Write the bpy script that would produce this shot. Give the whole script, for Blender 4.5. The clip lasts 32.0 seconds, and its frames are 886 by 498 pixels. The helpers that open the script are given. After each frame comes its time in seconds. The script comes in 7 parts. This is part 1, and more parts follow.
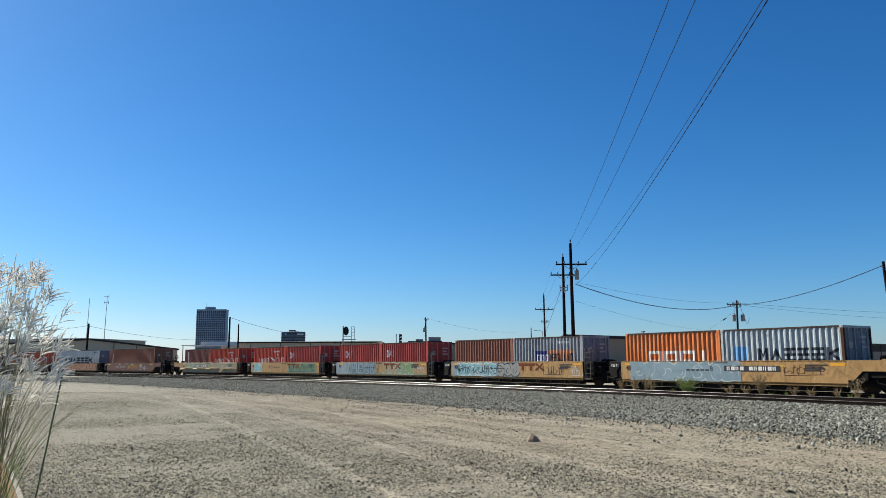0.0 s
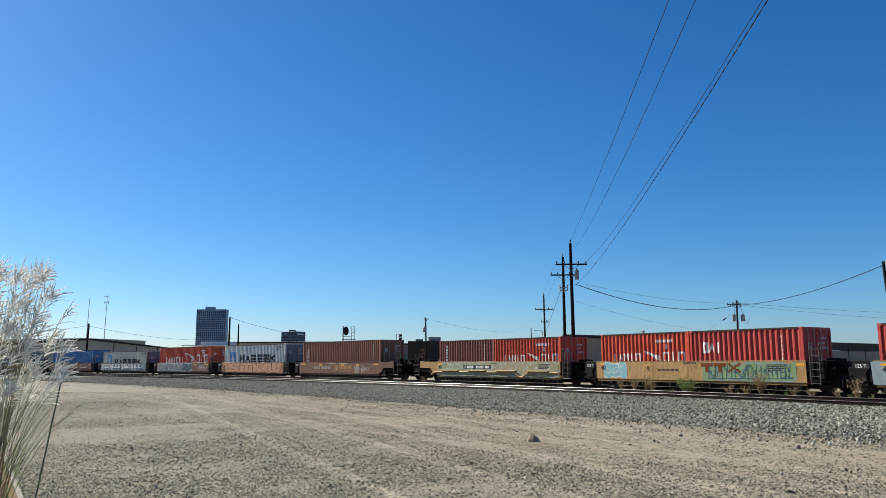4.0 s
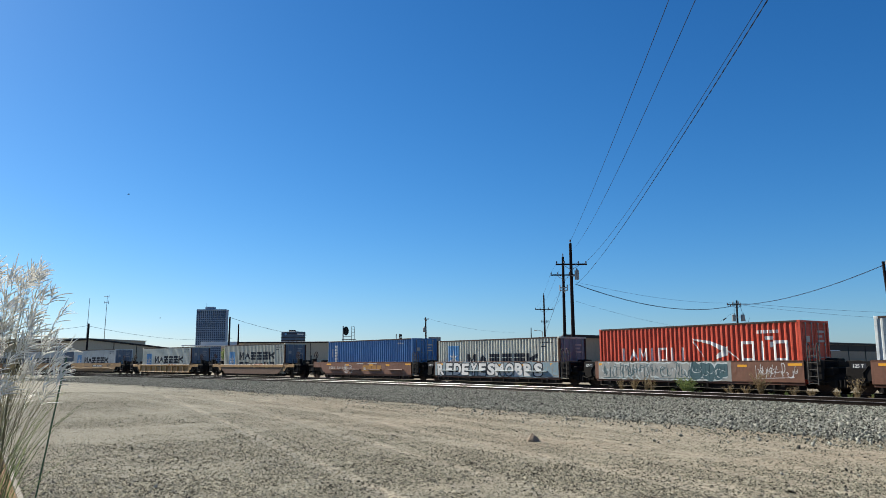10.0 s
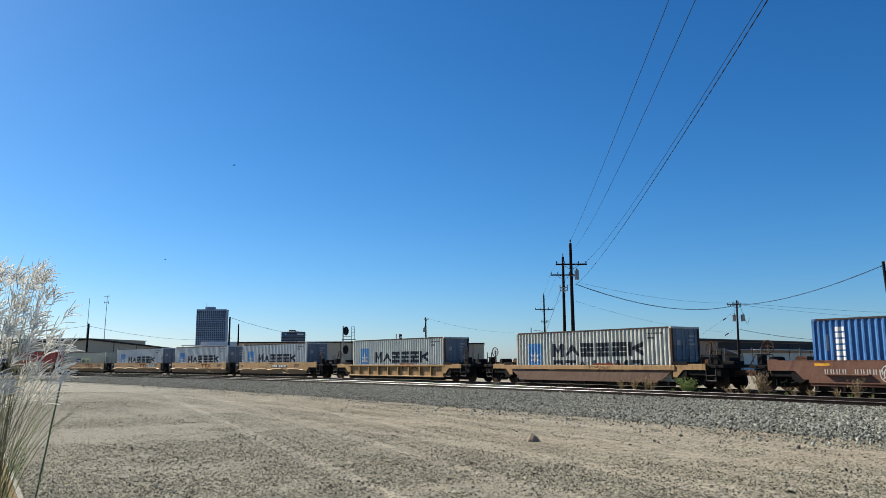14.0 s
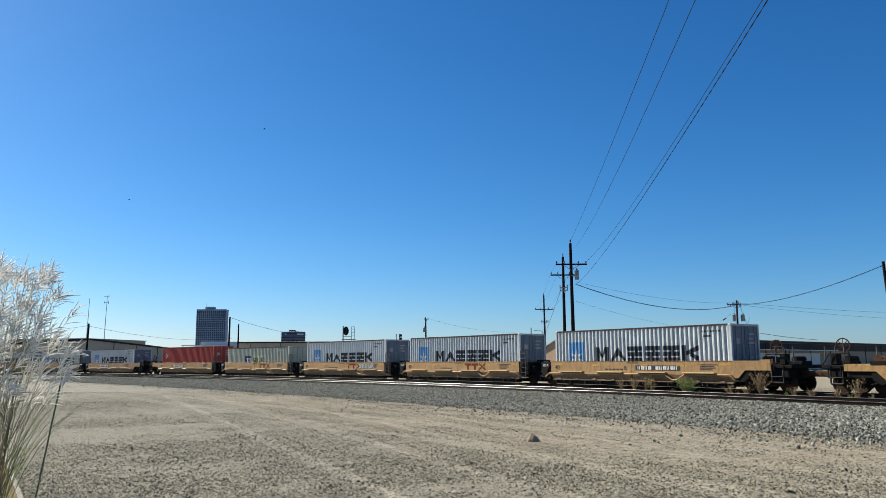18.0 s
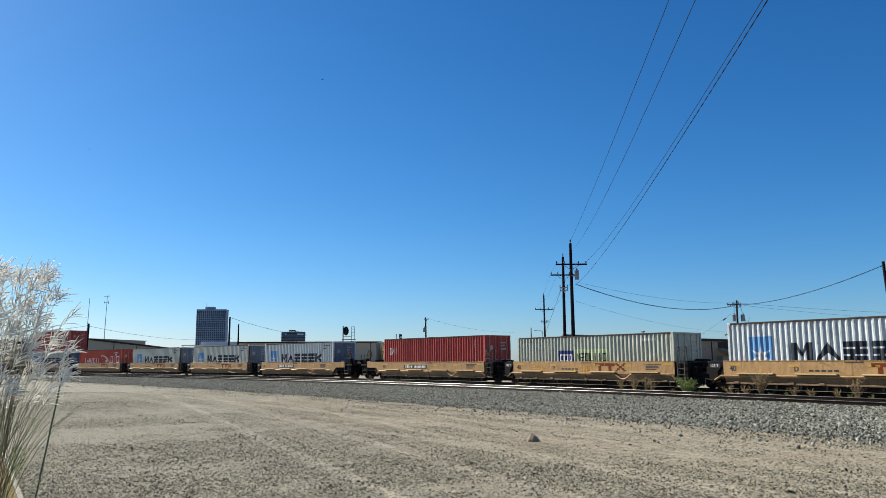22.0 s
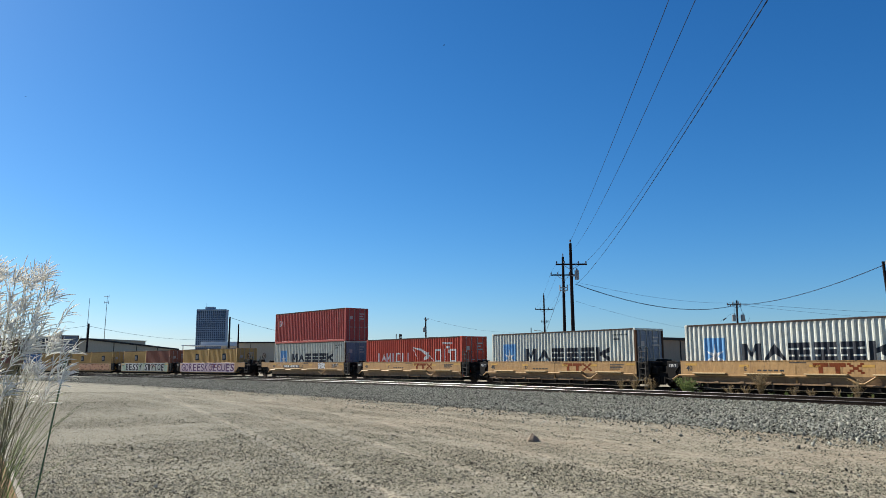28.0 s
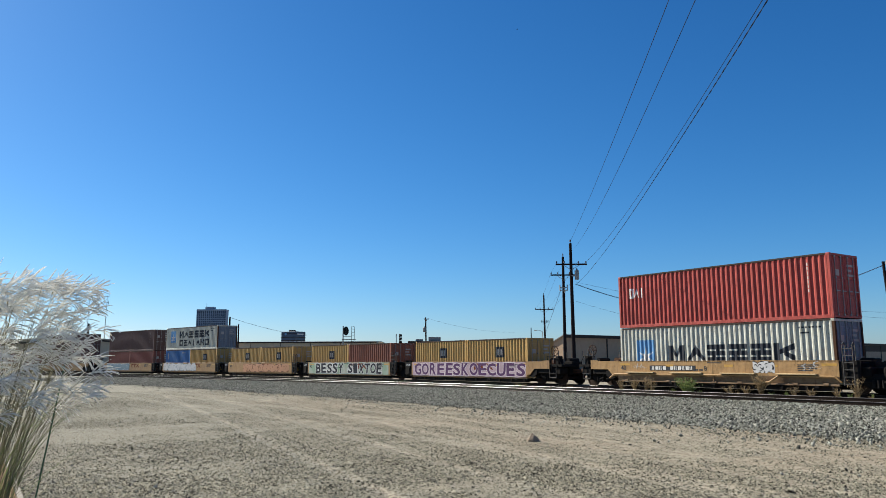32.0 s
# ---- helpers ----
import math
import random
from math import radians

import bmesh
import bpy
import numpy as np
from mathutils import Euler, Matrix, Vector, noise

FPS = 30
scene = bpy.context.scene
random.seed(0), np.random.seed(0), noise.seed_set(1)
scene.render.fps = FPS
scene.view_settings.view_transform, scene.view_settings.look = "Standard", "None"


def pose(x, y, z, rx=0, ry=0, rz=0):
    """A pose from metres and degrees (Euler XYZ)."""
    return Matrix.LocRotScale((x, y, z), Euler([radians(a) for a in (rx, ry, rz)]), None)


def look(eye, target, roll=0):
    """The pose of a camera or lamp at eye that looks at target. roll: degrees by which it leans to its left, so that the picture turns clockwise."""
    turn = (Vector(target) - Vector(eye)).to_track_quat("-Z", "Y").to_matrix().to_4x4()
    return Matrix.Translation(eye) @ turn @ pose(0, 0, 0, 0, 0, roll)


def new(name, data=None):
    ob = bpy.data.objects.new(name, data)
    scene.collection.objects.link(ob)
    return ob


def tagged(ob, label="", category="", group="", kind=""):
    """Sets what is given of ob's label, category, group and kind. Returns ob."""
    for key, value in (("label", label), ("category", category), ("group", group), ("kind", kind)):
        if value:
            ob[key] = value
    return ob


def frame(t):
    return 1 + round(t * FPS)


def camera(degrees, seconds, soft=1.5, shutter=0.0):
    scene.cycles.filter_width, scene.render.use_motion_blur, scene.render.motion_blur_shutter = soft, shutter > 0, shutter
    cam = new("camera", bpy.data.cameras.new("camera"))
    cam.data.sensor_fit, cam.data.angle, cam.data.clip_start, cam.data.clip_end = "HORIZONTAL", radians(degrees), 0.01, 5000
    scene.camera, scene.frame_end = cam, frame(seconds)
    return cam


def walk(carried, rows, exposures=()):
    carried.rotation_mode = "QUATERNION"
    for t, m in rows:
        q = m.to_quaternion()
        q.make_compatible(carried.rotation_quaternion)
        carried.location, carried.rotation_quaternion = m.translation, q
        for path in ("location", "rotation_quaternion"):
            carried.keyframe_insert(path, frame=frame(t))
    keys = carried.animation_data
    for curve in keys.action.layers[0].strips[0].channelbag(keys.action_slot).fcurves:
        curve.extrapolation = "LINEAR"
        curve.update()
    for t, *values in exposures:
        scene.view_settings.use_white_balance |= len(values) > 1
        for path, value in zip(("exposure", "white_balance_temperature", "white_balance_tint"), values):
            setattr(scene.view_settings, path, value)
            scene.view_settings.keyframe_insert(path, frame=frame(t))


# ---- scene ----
cam = camera(60.78, 32.0, soft=0.35)
EYE = pose(0, 0, 1.5, 98.423, 0, 0) @ pose(0, 0, 0, 0, 0, -0.29)
walk(cam, [(0.0, EYE), (32.0, EYE)])

# ---- light ----
SUN_ELEV = 35.8
SUN_TO = Vector((-0.835, 0.55, 0)).normalized() * math.cos(radians(SUN_ELEV)) + Vector((0, 0, math.sin(radians(SUN_ELEV))))
world = bpy.data.worlds.new("sky")
scene.world = world
world.use_nodes = True
wn = world.node_tree.nodes
sky = wn.new("ShaderNodeTexSky")
sky.sky_type = "NISHITA"
sky.sun_disc = False
sky.sun_elevation = radians(SUN_ELEV)
sky.sun_rotation = math.atan2(SUN_TO.x, SUN_TO.y)
sky.altitude = 1100
sky.air_density, sky.dust_density, sky.ozone_density = 1.0, 0.95, 6.0
wn["Background"].inputs["Strength"].default_value = 0.052
# thin dry high-plains air: a deep, saturated blue
tint = wn.new("ShaderNodeMix")
tint.data_type, tint.blend_type = "RGBA", "MULTIPLY"
tint.inputs[0].default_value = 1.0
tint.inputs[7].default_value = (0.675, 0.93, 1.06, 1)
world.node_tree.links.new(sky.outputs[0], tint.inputs[6])
deep = wn.new("ShaderNodeHueSaturation")
deep.inputs["Saturation"].default_value = 1.09
world.node_tree.links.new(tint.outputs[2], deep.inputs["Color"])
# paler towards the horizon and deeper overhead: each channel's own contrast
parts = wn.new("ShaderNodeSeparateColor")
whole = wn.new("ShaderNodeCombineColor")
world.node_tree.links.new(deep.outputs[0], parts.inputs[0])
for k, (power, gain) in enumerate(((1.25, 1.77), (1.07, 1.11), (0.97, 1.04))):
    up = wn.new("ShaderNodeMath")
    up.operation = "POWER"
    up.inputs[1].default_value = power
    world.node_tree.links.new(parts.outputs[k], up.inputs[0])
    times = wn.new("ShaderNodeMath")
    times.operation = "MULTIPLY"
    times.inputs[1].default_value = gain * 0.108 ** (power - 1)
    world.node_tree.links.new(up.outputs[0], times.inputs[0])
    world.node_tree.links.new(times.outputs[0], whole.inputs[k])
world.node_tree.links.new(whole.outputs[0], wn["Background"].inputs[0])
sun = new("sun", bpy.data.lights.new("sun", "SUN"))
sun.data.energy, sun.data.angle, sun.data.color = 5.0, radians(0.55), (1.0, 0.93, 0.80)
sun.matrix_world = look(SUN_TO * 200, (0, 0, 0))
scene.view_settings.exposure = 1.054


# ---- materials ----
ALBEDO_SCALE = 0.82  # lowers every base colour against the raised exposure


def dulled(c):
    return tuple(v * ALBEDO_SCALE for v in c)


def surface(name, color, rough=0.6, metal=0.0, grain=0.0, scale=8.0, other=None, streak=0.0, bump=0.0, bump_scale=30.0, vary=0.0, stain=None, stain_amount=0.0, chips=0.0, dents=0.0):
    """A painted, stony or metal surface: a base colour with fine grain, broad patches, rain streaks and stains."""
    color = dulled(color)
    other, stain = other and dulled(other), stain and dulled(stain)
    m = bpy.data.materials.new(name)
    m.use_nodes = True
    nt = m.node_tree
    n, ln = nt.nodes, nt.links
    b = n["Principled BSDF"]
    b.inputs["Roughness"].default_value = rough
    b.inputs["Metallic"].default_value = metal
    b.inputs["Specular IOR Level"].default_value = 0.5 if rough < 0.5 or metal > 0.5 else 0.3 if rough < 0.6 else 0.08
    tc = n.new("ShaderNodeTexCoord")
    col = (*color, 1)
    last = None

    def noise_at(s, detail, stretch=(1, 1, 1), rough_n=0.6):
        mp = n.new("ShaderNodeMapping")
        mp.inputs["Scale"].default_value = stretch
        ln.new(tc.outputs["Object"], mp.inputs[0])
        tx = n.new("ShaderNodeTexNoise")
        tx.inputs["Scale"].default_value = s
        tx.inputs["Detail"].default_value = detail
        tx.inputs["Roughness"].default_value = rough_n
        ln.new(mp.outputs[0], tx.inputs["Vector"])
        return tx

    def mixed(factor, a, bcol, lo, hi, amount):
        mr = n.new("ShaderNodeMapRange")
        mr.inputs["From Min"].default_value, mr.inputs["From Max"].default_value = lo, hi
        mr.inputs["To Min"].default_value, mr.inputs["To Max"].default_value = 0, amount
        ln.new(factor, mr.inputs["Value"])
        mx = n.new("ShaderNodeMix")
        mx.data_type = "RGBA"
        ln.new(mr.outputs[0], mx.inputs[0])
        if isinstance(a, tuple):
            mx.inputs[6].default_value = a
        else:
            ln.new(a, mx.inputs[6])
        mx.inputs[7].default_value = (*bcol, 1)
        return mx.outputs[2]

    last = col
    dark = tuple(c * 0.55 for c in color)
    if grain > 0:
        last = mixed(noise_at(scale, 5).outputs[0], last, other or dark, 0.4, 0.7, grain)
        last = mixed(noise_at(scale * 0.13, 3).outputs[0], last, dark, 0.45, 0.75, grain * 0.7)
    if streak > 0:
        last = mixed(noise_at(3.0, 4, (2.2, 2.2, 0.16)).outputs[0], last, stain or dark, 0.5, 0.72, streak)
    if stain_amount > 0:
        last = mixed(noise_at(1.7, 6, (1, 1, 1), 0.7).outputs[0], last, stain or dark, 0.56, 0.66, stain_amount)
    if chips > 0:  # rust bleeding down from seams, and small rusty chips
        last = mixed(noise_at(2.4, 5, (3.2, 3.2, 0.22), 0.7).outputs[0], last, (0.085, 0.045, 0.028), 0.56, 0.70, chips * 0.8)
        last = mixed(noise_at(9.0, 6, (1, 1, 0.7), 0.75).outputs[0], last, (0.06, 0.032, 0.022), 0.60, 0.66, chips)
    if vary > 0:
        oi = n.new("ShaderNodeObjectInfo")
        hs = n.new("ShaderNodeHueSaturation")
        mr = n.new("ShaderNodeMapRange")
        mr.inputs["To Min"].default_value, mr.inputs["To Max"].default_value = 1 - vary, 1 + vary
        ln.new(oi.outputs["Random"], mr.inputs["Value"])
        ln.new(mr.outputs[0], hs.inputs["Value"])
        if isinstance(last, tuple):
            hs.inputs["Color"].default_value = last
        else:
            ln.new(last, hs.inputs["Color"])
        last = hs.outputs[0]
    if isinstance(last, tuple):
        b.inputs["Base Color"].default_value = last
    else:
        ln.new(last, b.inputs["Base Color"])
    if bump > 0:
        bp = n.new("ShaderNodeBump")
        bp.inputs["Strength"].default_value = bump
        bp.inputs["Distance"].default_value = 0.02
        ln.new(noise_at(bump_scale, 4).outputs[0], bp.inputs["Height"])
        if dents > 0:
            dn = n.new("ShaderNodeBump")
            dn.inputs["Strength"].default_value = dents
            dn.inputs["Distance"].default_value = 0.12
            ln.new(noise_at(1.5, 2, (1, 1, 0.8)).outputs[0], dn.inputs["Height"])
            ln.new(dn.outputs[0], bp.inputs["Normal"])
        ln.new(bp.outputs[0], b.inputs["Normal"])
    return m


def paint(name, color, rust=0.35, rough=0.55):
    color = tuple(c * 1.14 for c in color)
    return surface(name, color, rough, 0, grain=0.35, scale=6, streak=0.4, stain=(color[0] * 0.45 + 0.03, color[1] * 0.42 + 0.015, color[2] * 0.4 + 0.01), stain_amount=rust, bump=0.2, bump_scale=14, vary=0.06, chips=rust * 1.5, dents=0.4)


RUST = surface("rusty_steel", (0.10, 0.055, 0.035), 0.85, 0.2, grain=0.7, scale=20, bump=0.4)
BLACK = surface("sooty_black_steel", (0.011, 0.0105, 0.0105), 0.8, 0.0, grain=0.5, scale=9, other=(0.022, 0.018, 0.016), bump=0.2)
WORN = surface("worn_dark_grey_steel", (0.10, 0.095, 0.09), 0.6, 0.3, grain=0.5, scale=12)
GREY_STEEL = surface("galvanised_steel", (0.32, 0.32, 0.31), 0.5, 0.6, grain=0.4, scale=10)
RAIL_TOP = surface("polished_rail_steel", (0.16, 0.16, 0.165), 0.36, 1.0, grain=0.2, scale=30)
RAIL_SIDE = surface("brown_rail_steel", (0.022, 0.016, 0.013), 0.8, 0.1, grain=0.5, scale=14)
SLEEPER = surface("weathered_sleeper_timber", (0.12, 0.095, 0.075), 0.9, grain=0.7, scale=12, bump=0.4)
TTX = paint("yellow_car_paint", (0.355, 0.215, 0.088), 0.35)
# step ledges: paler than the yellow side they stand on
STEP_PALE = surface("pale_step_paint", (0.56, 0.42, 0.24), 0.6, grain=0.4, scale=10)
# doors of the grey containers: blue-grey darkened to carry the shade of their end
DOOR_SHADED = paint("shaded_blue_grey_door_paint", (0.15, 0.185, 0.235), 0.3)
TTX_OLD = paint("faded_yellow_car_paint", (0.35, 0.21, 0.078), 0.5)
TTX_TAN = paint("dusty_tan_car_paint", (0.33, 0.20, 0.085), 0.55)
BROWN = paint("brown_car_paint", (0.13, 0.058, 0.036), 0.4)
C_GREY = paint("grey_container_paint", (0.53, 0.555, 0.50), 0.32)
C_PALE = paint("pale_blue_grey_container_paint", (0.485, 0.53, 0.54), 0.38)
C_BLUEGREY = paint("faded_blue_grey_container_paint", (0.36, 0.42, 0.45), 0.5)
C_SLATE = paint("slate_grey_container_paint", (0.27, 0.29, 0.31), 0.5)
C_OLDGREY = paint("weathered_grey_container_paint", (0.48, 0.49, 0.425), 0.5)
C_OLIVE = paint("greenish_grey_container_paint", (0.42, 0.44, 0.36), 0.3)
C_RED = paint("red_container_paint", (0.40, 0.045, 0.035), 0.3)
C_CRIMSON = paint("dull_red_container_paint", (0.37, 0.058, 0.045), 0.35)
C_SCARLET = paint("orange_red_container_paint", (0.47, 0.055, 0.025), 0.25)
C_ORANGE = paint("orange_container_paint", (0.56, 0.16, 0.04), 0.4)
C_MAROON = paint("maroon_container_paint", (0.20, 0.06, 0.045), 0.35)
C_RUSTY = paint("rust_brown_container_paint", (0.24, 0.085, 0.05), 0.4)
C_BLUE = paint("blue_container_paint", (0.042, 0.15, 0.36), 0.3)
C_YELLOW = paint("ochre_yellow_container_paint", (0.46, 0.29, 0.095), 0.35)
C_DARK = paint("dark_brown_container_paint", (0.09, 0.045, 0.04), 0.35)
# top rails of all containers: dark brown, mottled darker still
EDGE = surface("dark_mottled_edge_steel", (0.075, 0.055, 0.048), 0.8, 0.0, grain=0.7, scale=7, other=(0.03, 0.024, 0.022), bump=0.3)
M_WHITE = surface("white_marking", (0.75, 0.75, 0.72), 0.6, grain=0.3)
M_BLACK = surface("black_marking", (0.02, 0.025, 0.035), 0.55, grain=0.3)
M_NAVY = surface("navy_marking", (0.02, 0.03, 0.18), 0.55)
M_SKYBLUE = surface("light_blue_marking", (0.13, 0.33, 0.60), 0.55, grain=0.3)
M_LIME = surface("pale_lime_marking", (0.62, 0.68, 0.40), 0.55, grain=0.3)
M_SALMON = surface("salmon_marking", (0.62, 0.26, 0.13), 0.55, grain=0.3)
M_AMBER = surface("amber_reflector", (0.70, 0.33, 0.02), 0.35)
M_FADED = surface("faded_amber_reflector", (0.52, 0.30, 0.06), 0.4, grain=0.4)
M_RUSTRED = surface("rust_red_marking", (0.17, 0.042, 0.015), 0.6, grain=0.4)
M_GOLD = surface("dull_gold_marking", (0.36, 0.20, 0.07), 0.6, grain=0.4)
M_GREYTXT = surface("pale_grey_marking", (0.42, 0.40, 0.37), 0.6)


# ---- mesh building ----
class Shape:
    """Collects faces for one mesh."""

    def __init__(self):
        self.v, self.f = [], []

    def add(self, verts, faces):
        o = len(self.v)
        self.v += [tuple(p) for p in verts]
        self.f += [tuple(i + o for i in q) for q in faces]
        return self

    def box(self, x0, x1, y0, y1, z0, z1, c=0.0):
        if c <= 0:
            return self.add([(x, y, z) for x in (x0, x1) for y in (y0, y1) for z in (z0, z1)],
                            [(0, 1, 3, 2), (4, 6, 7, 5), (0, 4, 5, 1), (2, 3, 7, 6), (0, 2, 6, 4), (1, 5, 7, 3)])
        lo, hi = (x0, y0, z0), (x1, y1, z1)
        vs, key = [], {}
        for sx in (0, 1):
            for sy in (0, 1):
                for sz in (0, 1):
                    s = (sx, sy, sz)
                    for a in range(3):
                        p = [(hi[k] - c if s[k] else lo[k] + c) for k in range(3)]
                        p[a] = hi[a] if s[a] else lo[a]
                        key[s, a] = len(vs)
                        vs.append(p)
        fs = []
        for a in range(3):
            u, w = (a + 1) % 3, (a + 2) % 3
            for side in (0, 1):
                q = []
                for du, dw in ((0, 0), (1, 0), (1, 1), (0, 1)):
                    s = [0, 0, 0]
                    s[a], s[u], s[w] = side, du, dw
                    q.append(key[tuple(s), a])
                fs.append(q if side else q[::-1])
            for du in (0, 1):
                for dw in (0, 1):
                    s0, s1 = [0, 0, 0], [0, 0, 0]
                    s0[a], s1[a] = 0, 1
                    s0[u] = s1[u] = du
                    s0[w] = s1[w] = dw
                    s0, s1 = tuple(s0), tuple(s1)
                    q = [key[s0, u], key[s1, u], key[s1, w], key[s0, w]]
                    fs.append(q if du != dw else q[::-1])
        for s in [(a, b, d) for a in (0, 1) for b in (0, 1) for d in (0, 1)]:
            q = [key[s, 0], key[s, 1], key[s, 2]]
            fs.append(q if sum(s) % 2 else q[::-1])
        return self.add(vs, fs)

    def tube(self, p0, p1, r0, r1=None, n=8, caps=True):
        p0, p1 = Vector(p0), Vector(p1)
        r1 = r0 if r1 is None else r1
        d = (p1 - p0).normalized()
        u = d.orthogonal().normalized()
        w = d.cross(u)
        vs = []
        for p, r in ((p0, r0), (p1, r1)):
            for i in range(n):
                a = 2 * math.pi * i / n
                vs.append(p + (u * math.cos(a) + w * math.sin(a)) * r)
        fs = [(i, (i + 1) % n, n + (i + 1) % n, n + i) for i in range(n)]
        if caps:
            fs += [tuple(range(n - 1, -1, -1)), tuple(range(n, 2 * n))]
        return self.add(vs, fs)

    def run(self, pts, r, n=6):
        """A bent rod through the points."""
        for a, b in zip(pts[:-1], pts[1:]):
            self.tube(a, b, r, r, n)
        return self

    def slab(self, outline, y0, y1):
        """An outline in x and z, given thickness from y0 to y1."""
        n = len(outline)
        vs = [(x, y0, z) for x, z in outline] + [(x, y1, z) for x, z in outline]
        fs = [tuple(range(n)), tuple(range(2 * n - 1, n - 1, -1))]
        fs += [((i + 1) % n, i, n + i, n + (i + 1) % n) for i in range(n)]
        return self.add(vs, fs)

    def plan(self, outline, z0, z1):
        """An outline in x and y, raised from z0 to z1."""
        n = len(outline)
        vs = [(x, y, z0) for x, y in outline] + [(x, y, z1) for x, y in outline]
        fs = [tuple(range(n - 1, -1, -1)), tuple(range(n, 2 * n))]
        fs += [(i, (i + 1) % n, n + (i + 1) % n, n + i) for i in range(n)]
        return self.add(vs, fs)

    def ring(self, centre, axis, r, thick, n=16, m=6):
        axis = Vector(axis).normalized()
        u = axis.orthogonal().normalized()
        w = axis.cross(u)
        vs, fs = [], []
        for i in range(n):
            a = 2 * math.pi * i / n
            d = u * math.cos(a) + w * math.sin(a)
            for j in range(m):
                b = 2 * math.pi * j / m
                vs.append(Vector(centre) + d * (r + thick * math.cos(b)) + axis * thick * math.sin(b))
        for i in range(n):
            for j in range(m):
                fs.append((i * m + j, ((i + 1) % n) * m + j, ((i + 1) % n) * m + (j + 1) % m, i * m + (j + 1) % m))
        return self.add(vs, fs)

    def mesh(self, name, material=None, smooth=False):
        me = bpy.data.meshes.new(name)
        me.from_pydata(self.v, [], self.f)
        if material:
            me.materials.append(material)
        if smooth:
            me.polygons.foreach_set("use_smooth", [True] * len(me.polygons))
        me.update()
        return me


def part(name, shape, material, parent, label="", m=None):
    """One mesh object under a thing or a part. shape: a Shape, or a mesh that others share too."""
    me = shape if isinstance(shape, bpy.types.Mesh) else shape.mesh(name)
    if not me.materials:
        me.materials.append(None)
    ob = new(name, me)
    ob.material_slots[0].link = "OBJECT"
    ob.material_slots[0].material = material
    ob.parent = parent
    if m is not None:
        ob.matrix_basis = m
    if label:
        tagged(ob, label)
    return ob


def thing(name, label, category, group="", m=None, kind=""):
    ob = new(name)
    ob.empty_display_size = 0.3
    if m is not None:
        ob.matrix_basis = m
    return tagged(ob, label, category, group, kind)


def single(name, shape, material, label, category, group="", kind="", m=None, smooth=False):
    me = shape.mesh(name, material, smooth)
    ob = new(name, me)
    if m is not None:
        ob.matrix_basis = m
    return tagged(ob, label, category, group, kind)


# ---- the line of the track ----
ARC0, ARC1, BEND, HEAD = 0.424, -190.0, radians(0.158), radians(-55.786)
P0 = Vector((17.046, 32.986, 0))


def track(s, off=0.0, z=0.0):
    """A point at s metres along the train's line, off metres to the left of the way it runs, and the heading there."""
    a = max(s, ARC0)
    x, y, h = P0.x + a * math.cos(HEAD), P0.y + a * math.sin(HEAD), HEAD
    if s < ARC0:
        d = ARC0 - max(s, ARC1)
        h = HEAD + BEND * d
        x -= (math.sin(h) - math.sin(HEAD)) / BEND
        y -= (math.cos(HEAD) - math.cos(h)) / BEND
    if s < ARC1:
        x -= (ARC1 - s) * math.cos(h)
        y -= (ARC1 - s) * math.sin(h)
    return Vector((x - off * math.sin(h), y + off * math.cos(h), z)), h


CENTRE = 1.219  # from the containers' near face to the train's centre line


def on_track(s, z=0.0, base=12.0, off=CENTRE):
    a, b = track(s - base / 2, off)[0], track(s + base / 2, off)[0]
    m, d = (a + b) / 2, b - a
    return pose(m.x, m.y, z, 0, 0, math.degrees(math.atan2(d.y, d.x)))


def train_rows(s_end, z=0.0, base=12.0):
    """Rows for a piece of the train whose middle is at s_end when the clip ends."""
    return [(t, on_track(s_end + 10.4393 * (t - 32) - 0.01115 * (t - 32) ** 2, z, base)) for t in [2.0 * i for i in range(17)]]


MOVING = []

# ---- ground ----
def strip(offs, s_list, zs):
    """A ribbon along the track, from the offsets and heights given."""
    sh = Shape()
    n = len(offs)
    for s in s_list:
        for o, z in zip(offs, zs):
            p, _ = track(s, o)
            sh.v.append((p.x, p.y, z))
    for i in range(len(s_list) - 1):
        for j in range(n - 1):
            sh.f.append((i * n + j, i * n + j + 1, (i + 1) * n + j + 1, (i + 1) * n + j))
    return sh


# where the wheel ruts run (middle, half width, tone): across the lot, and beside the railway
RUTS_ACROSS = ((3.88, 0.16, 1.0), (4.9, 0.4, -0.6), (5.96, 0.2, 1.0), (6.9, 0.45, -0.7), (8.1, 0.2, 0.8), (9.0, 0.3, -0.7), (9.7, 0.18, 0.7), (10.9, 0.22, 0.9), (11.6, 0.25, -0.8), (12.9, 0.3, 0.7))
RUTS_ALONG = ((-14.9, 0.3, 0.8), (-16.0, 0.25, -0.7), (-16.8, 0.25, 0.9), (-17.7, 0.2, -0.9), (-18.4, 0.2, 0.6), (-19.2, 0.2, -0.8), (-20.1, 0.3, 0.8), (-21.6, 0.3, -0.7), (-22.6, 0.25, 0.6), (-24.5, 0.35, -0.6))


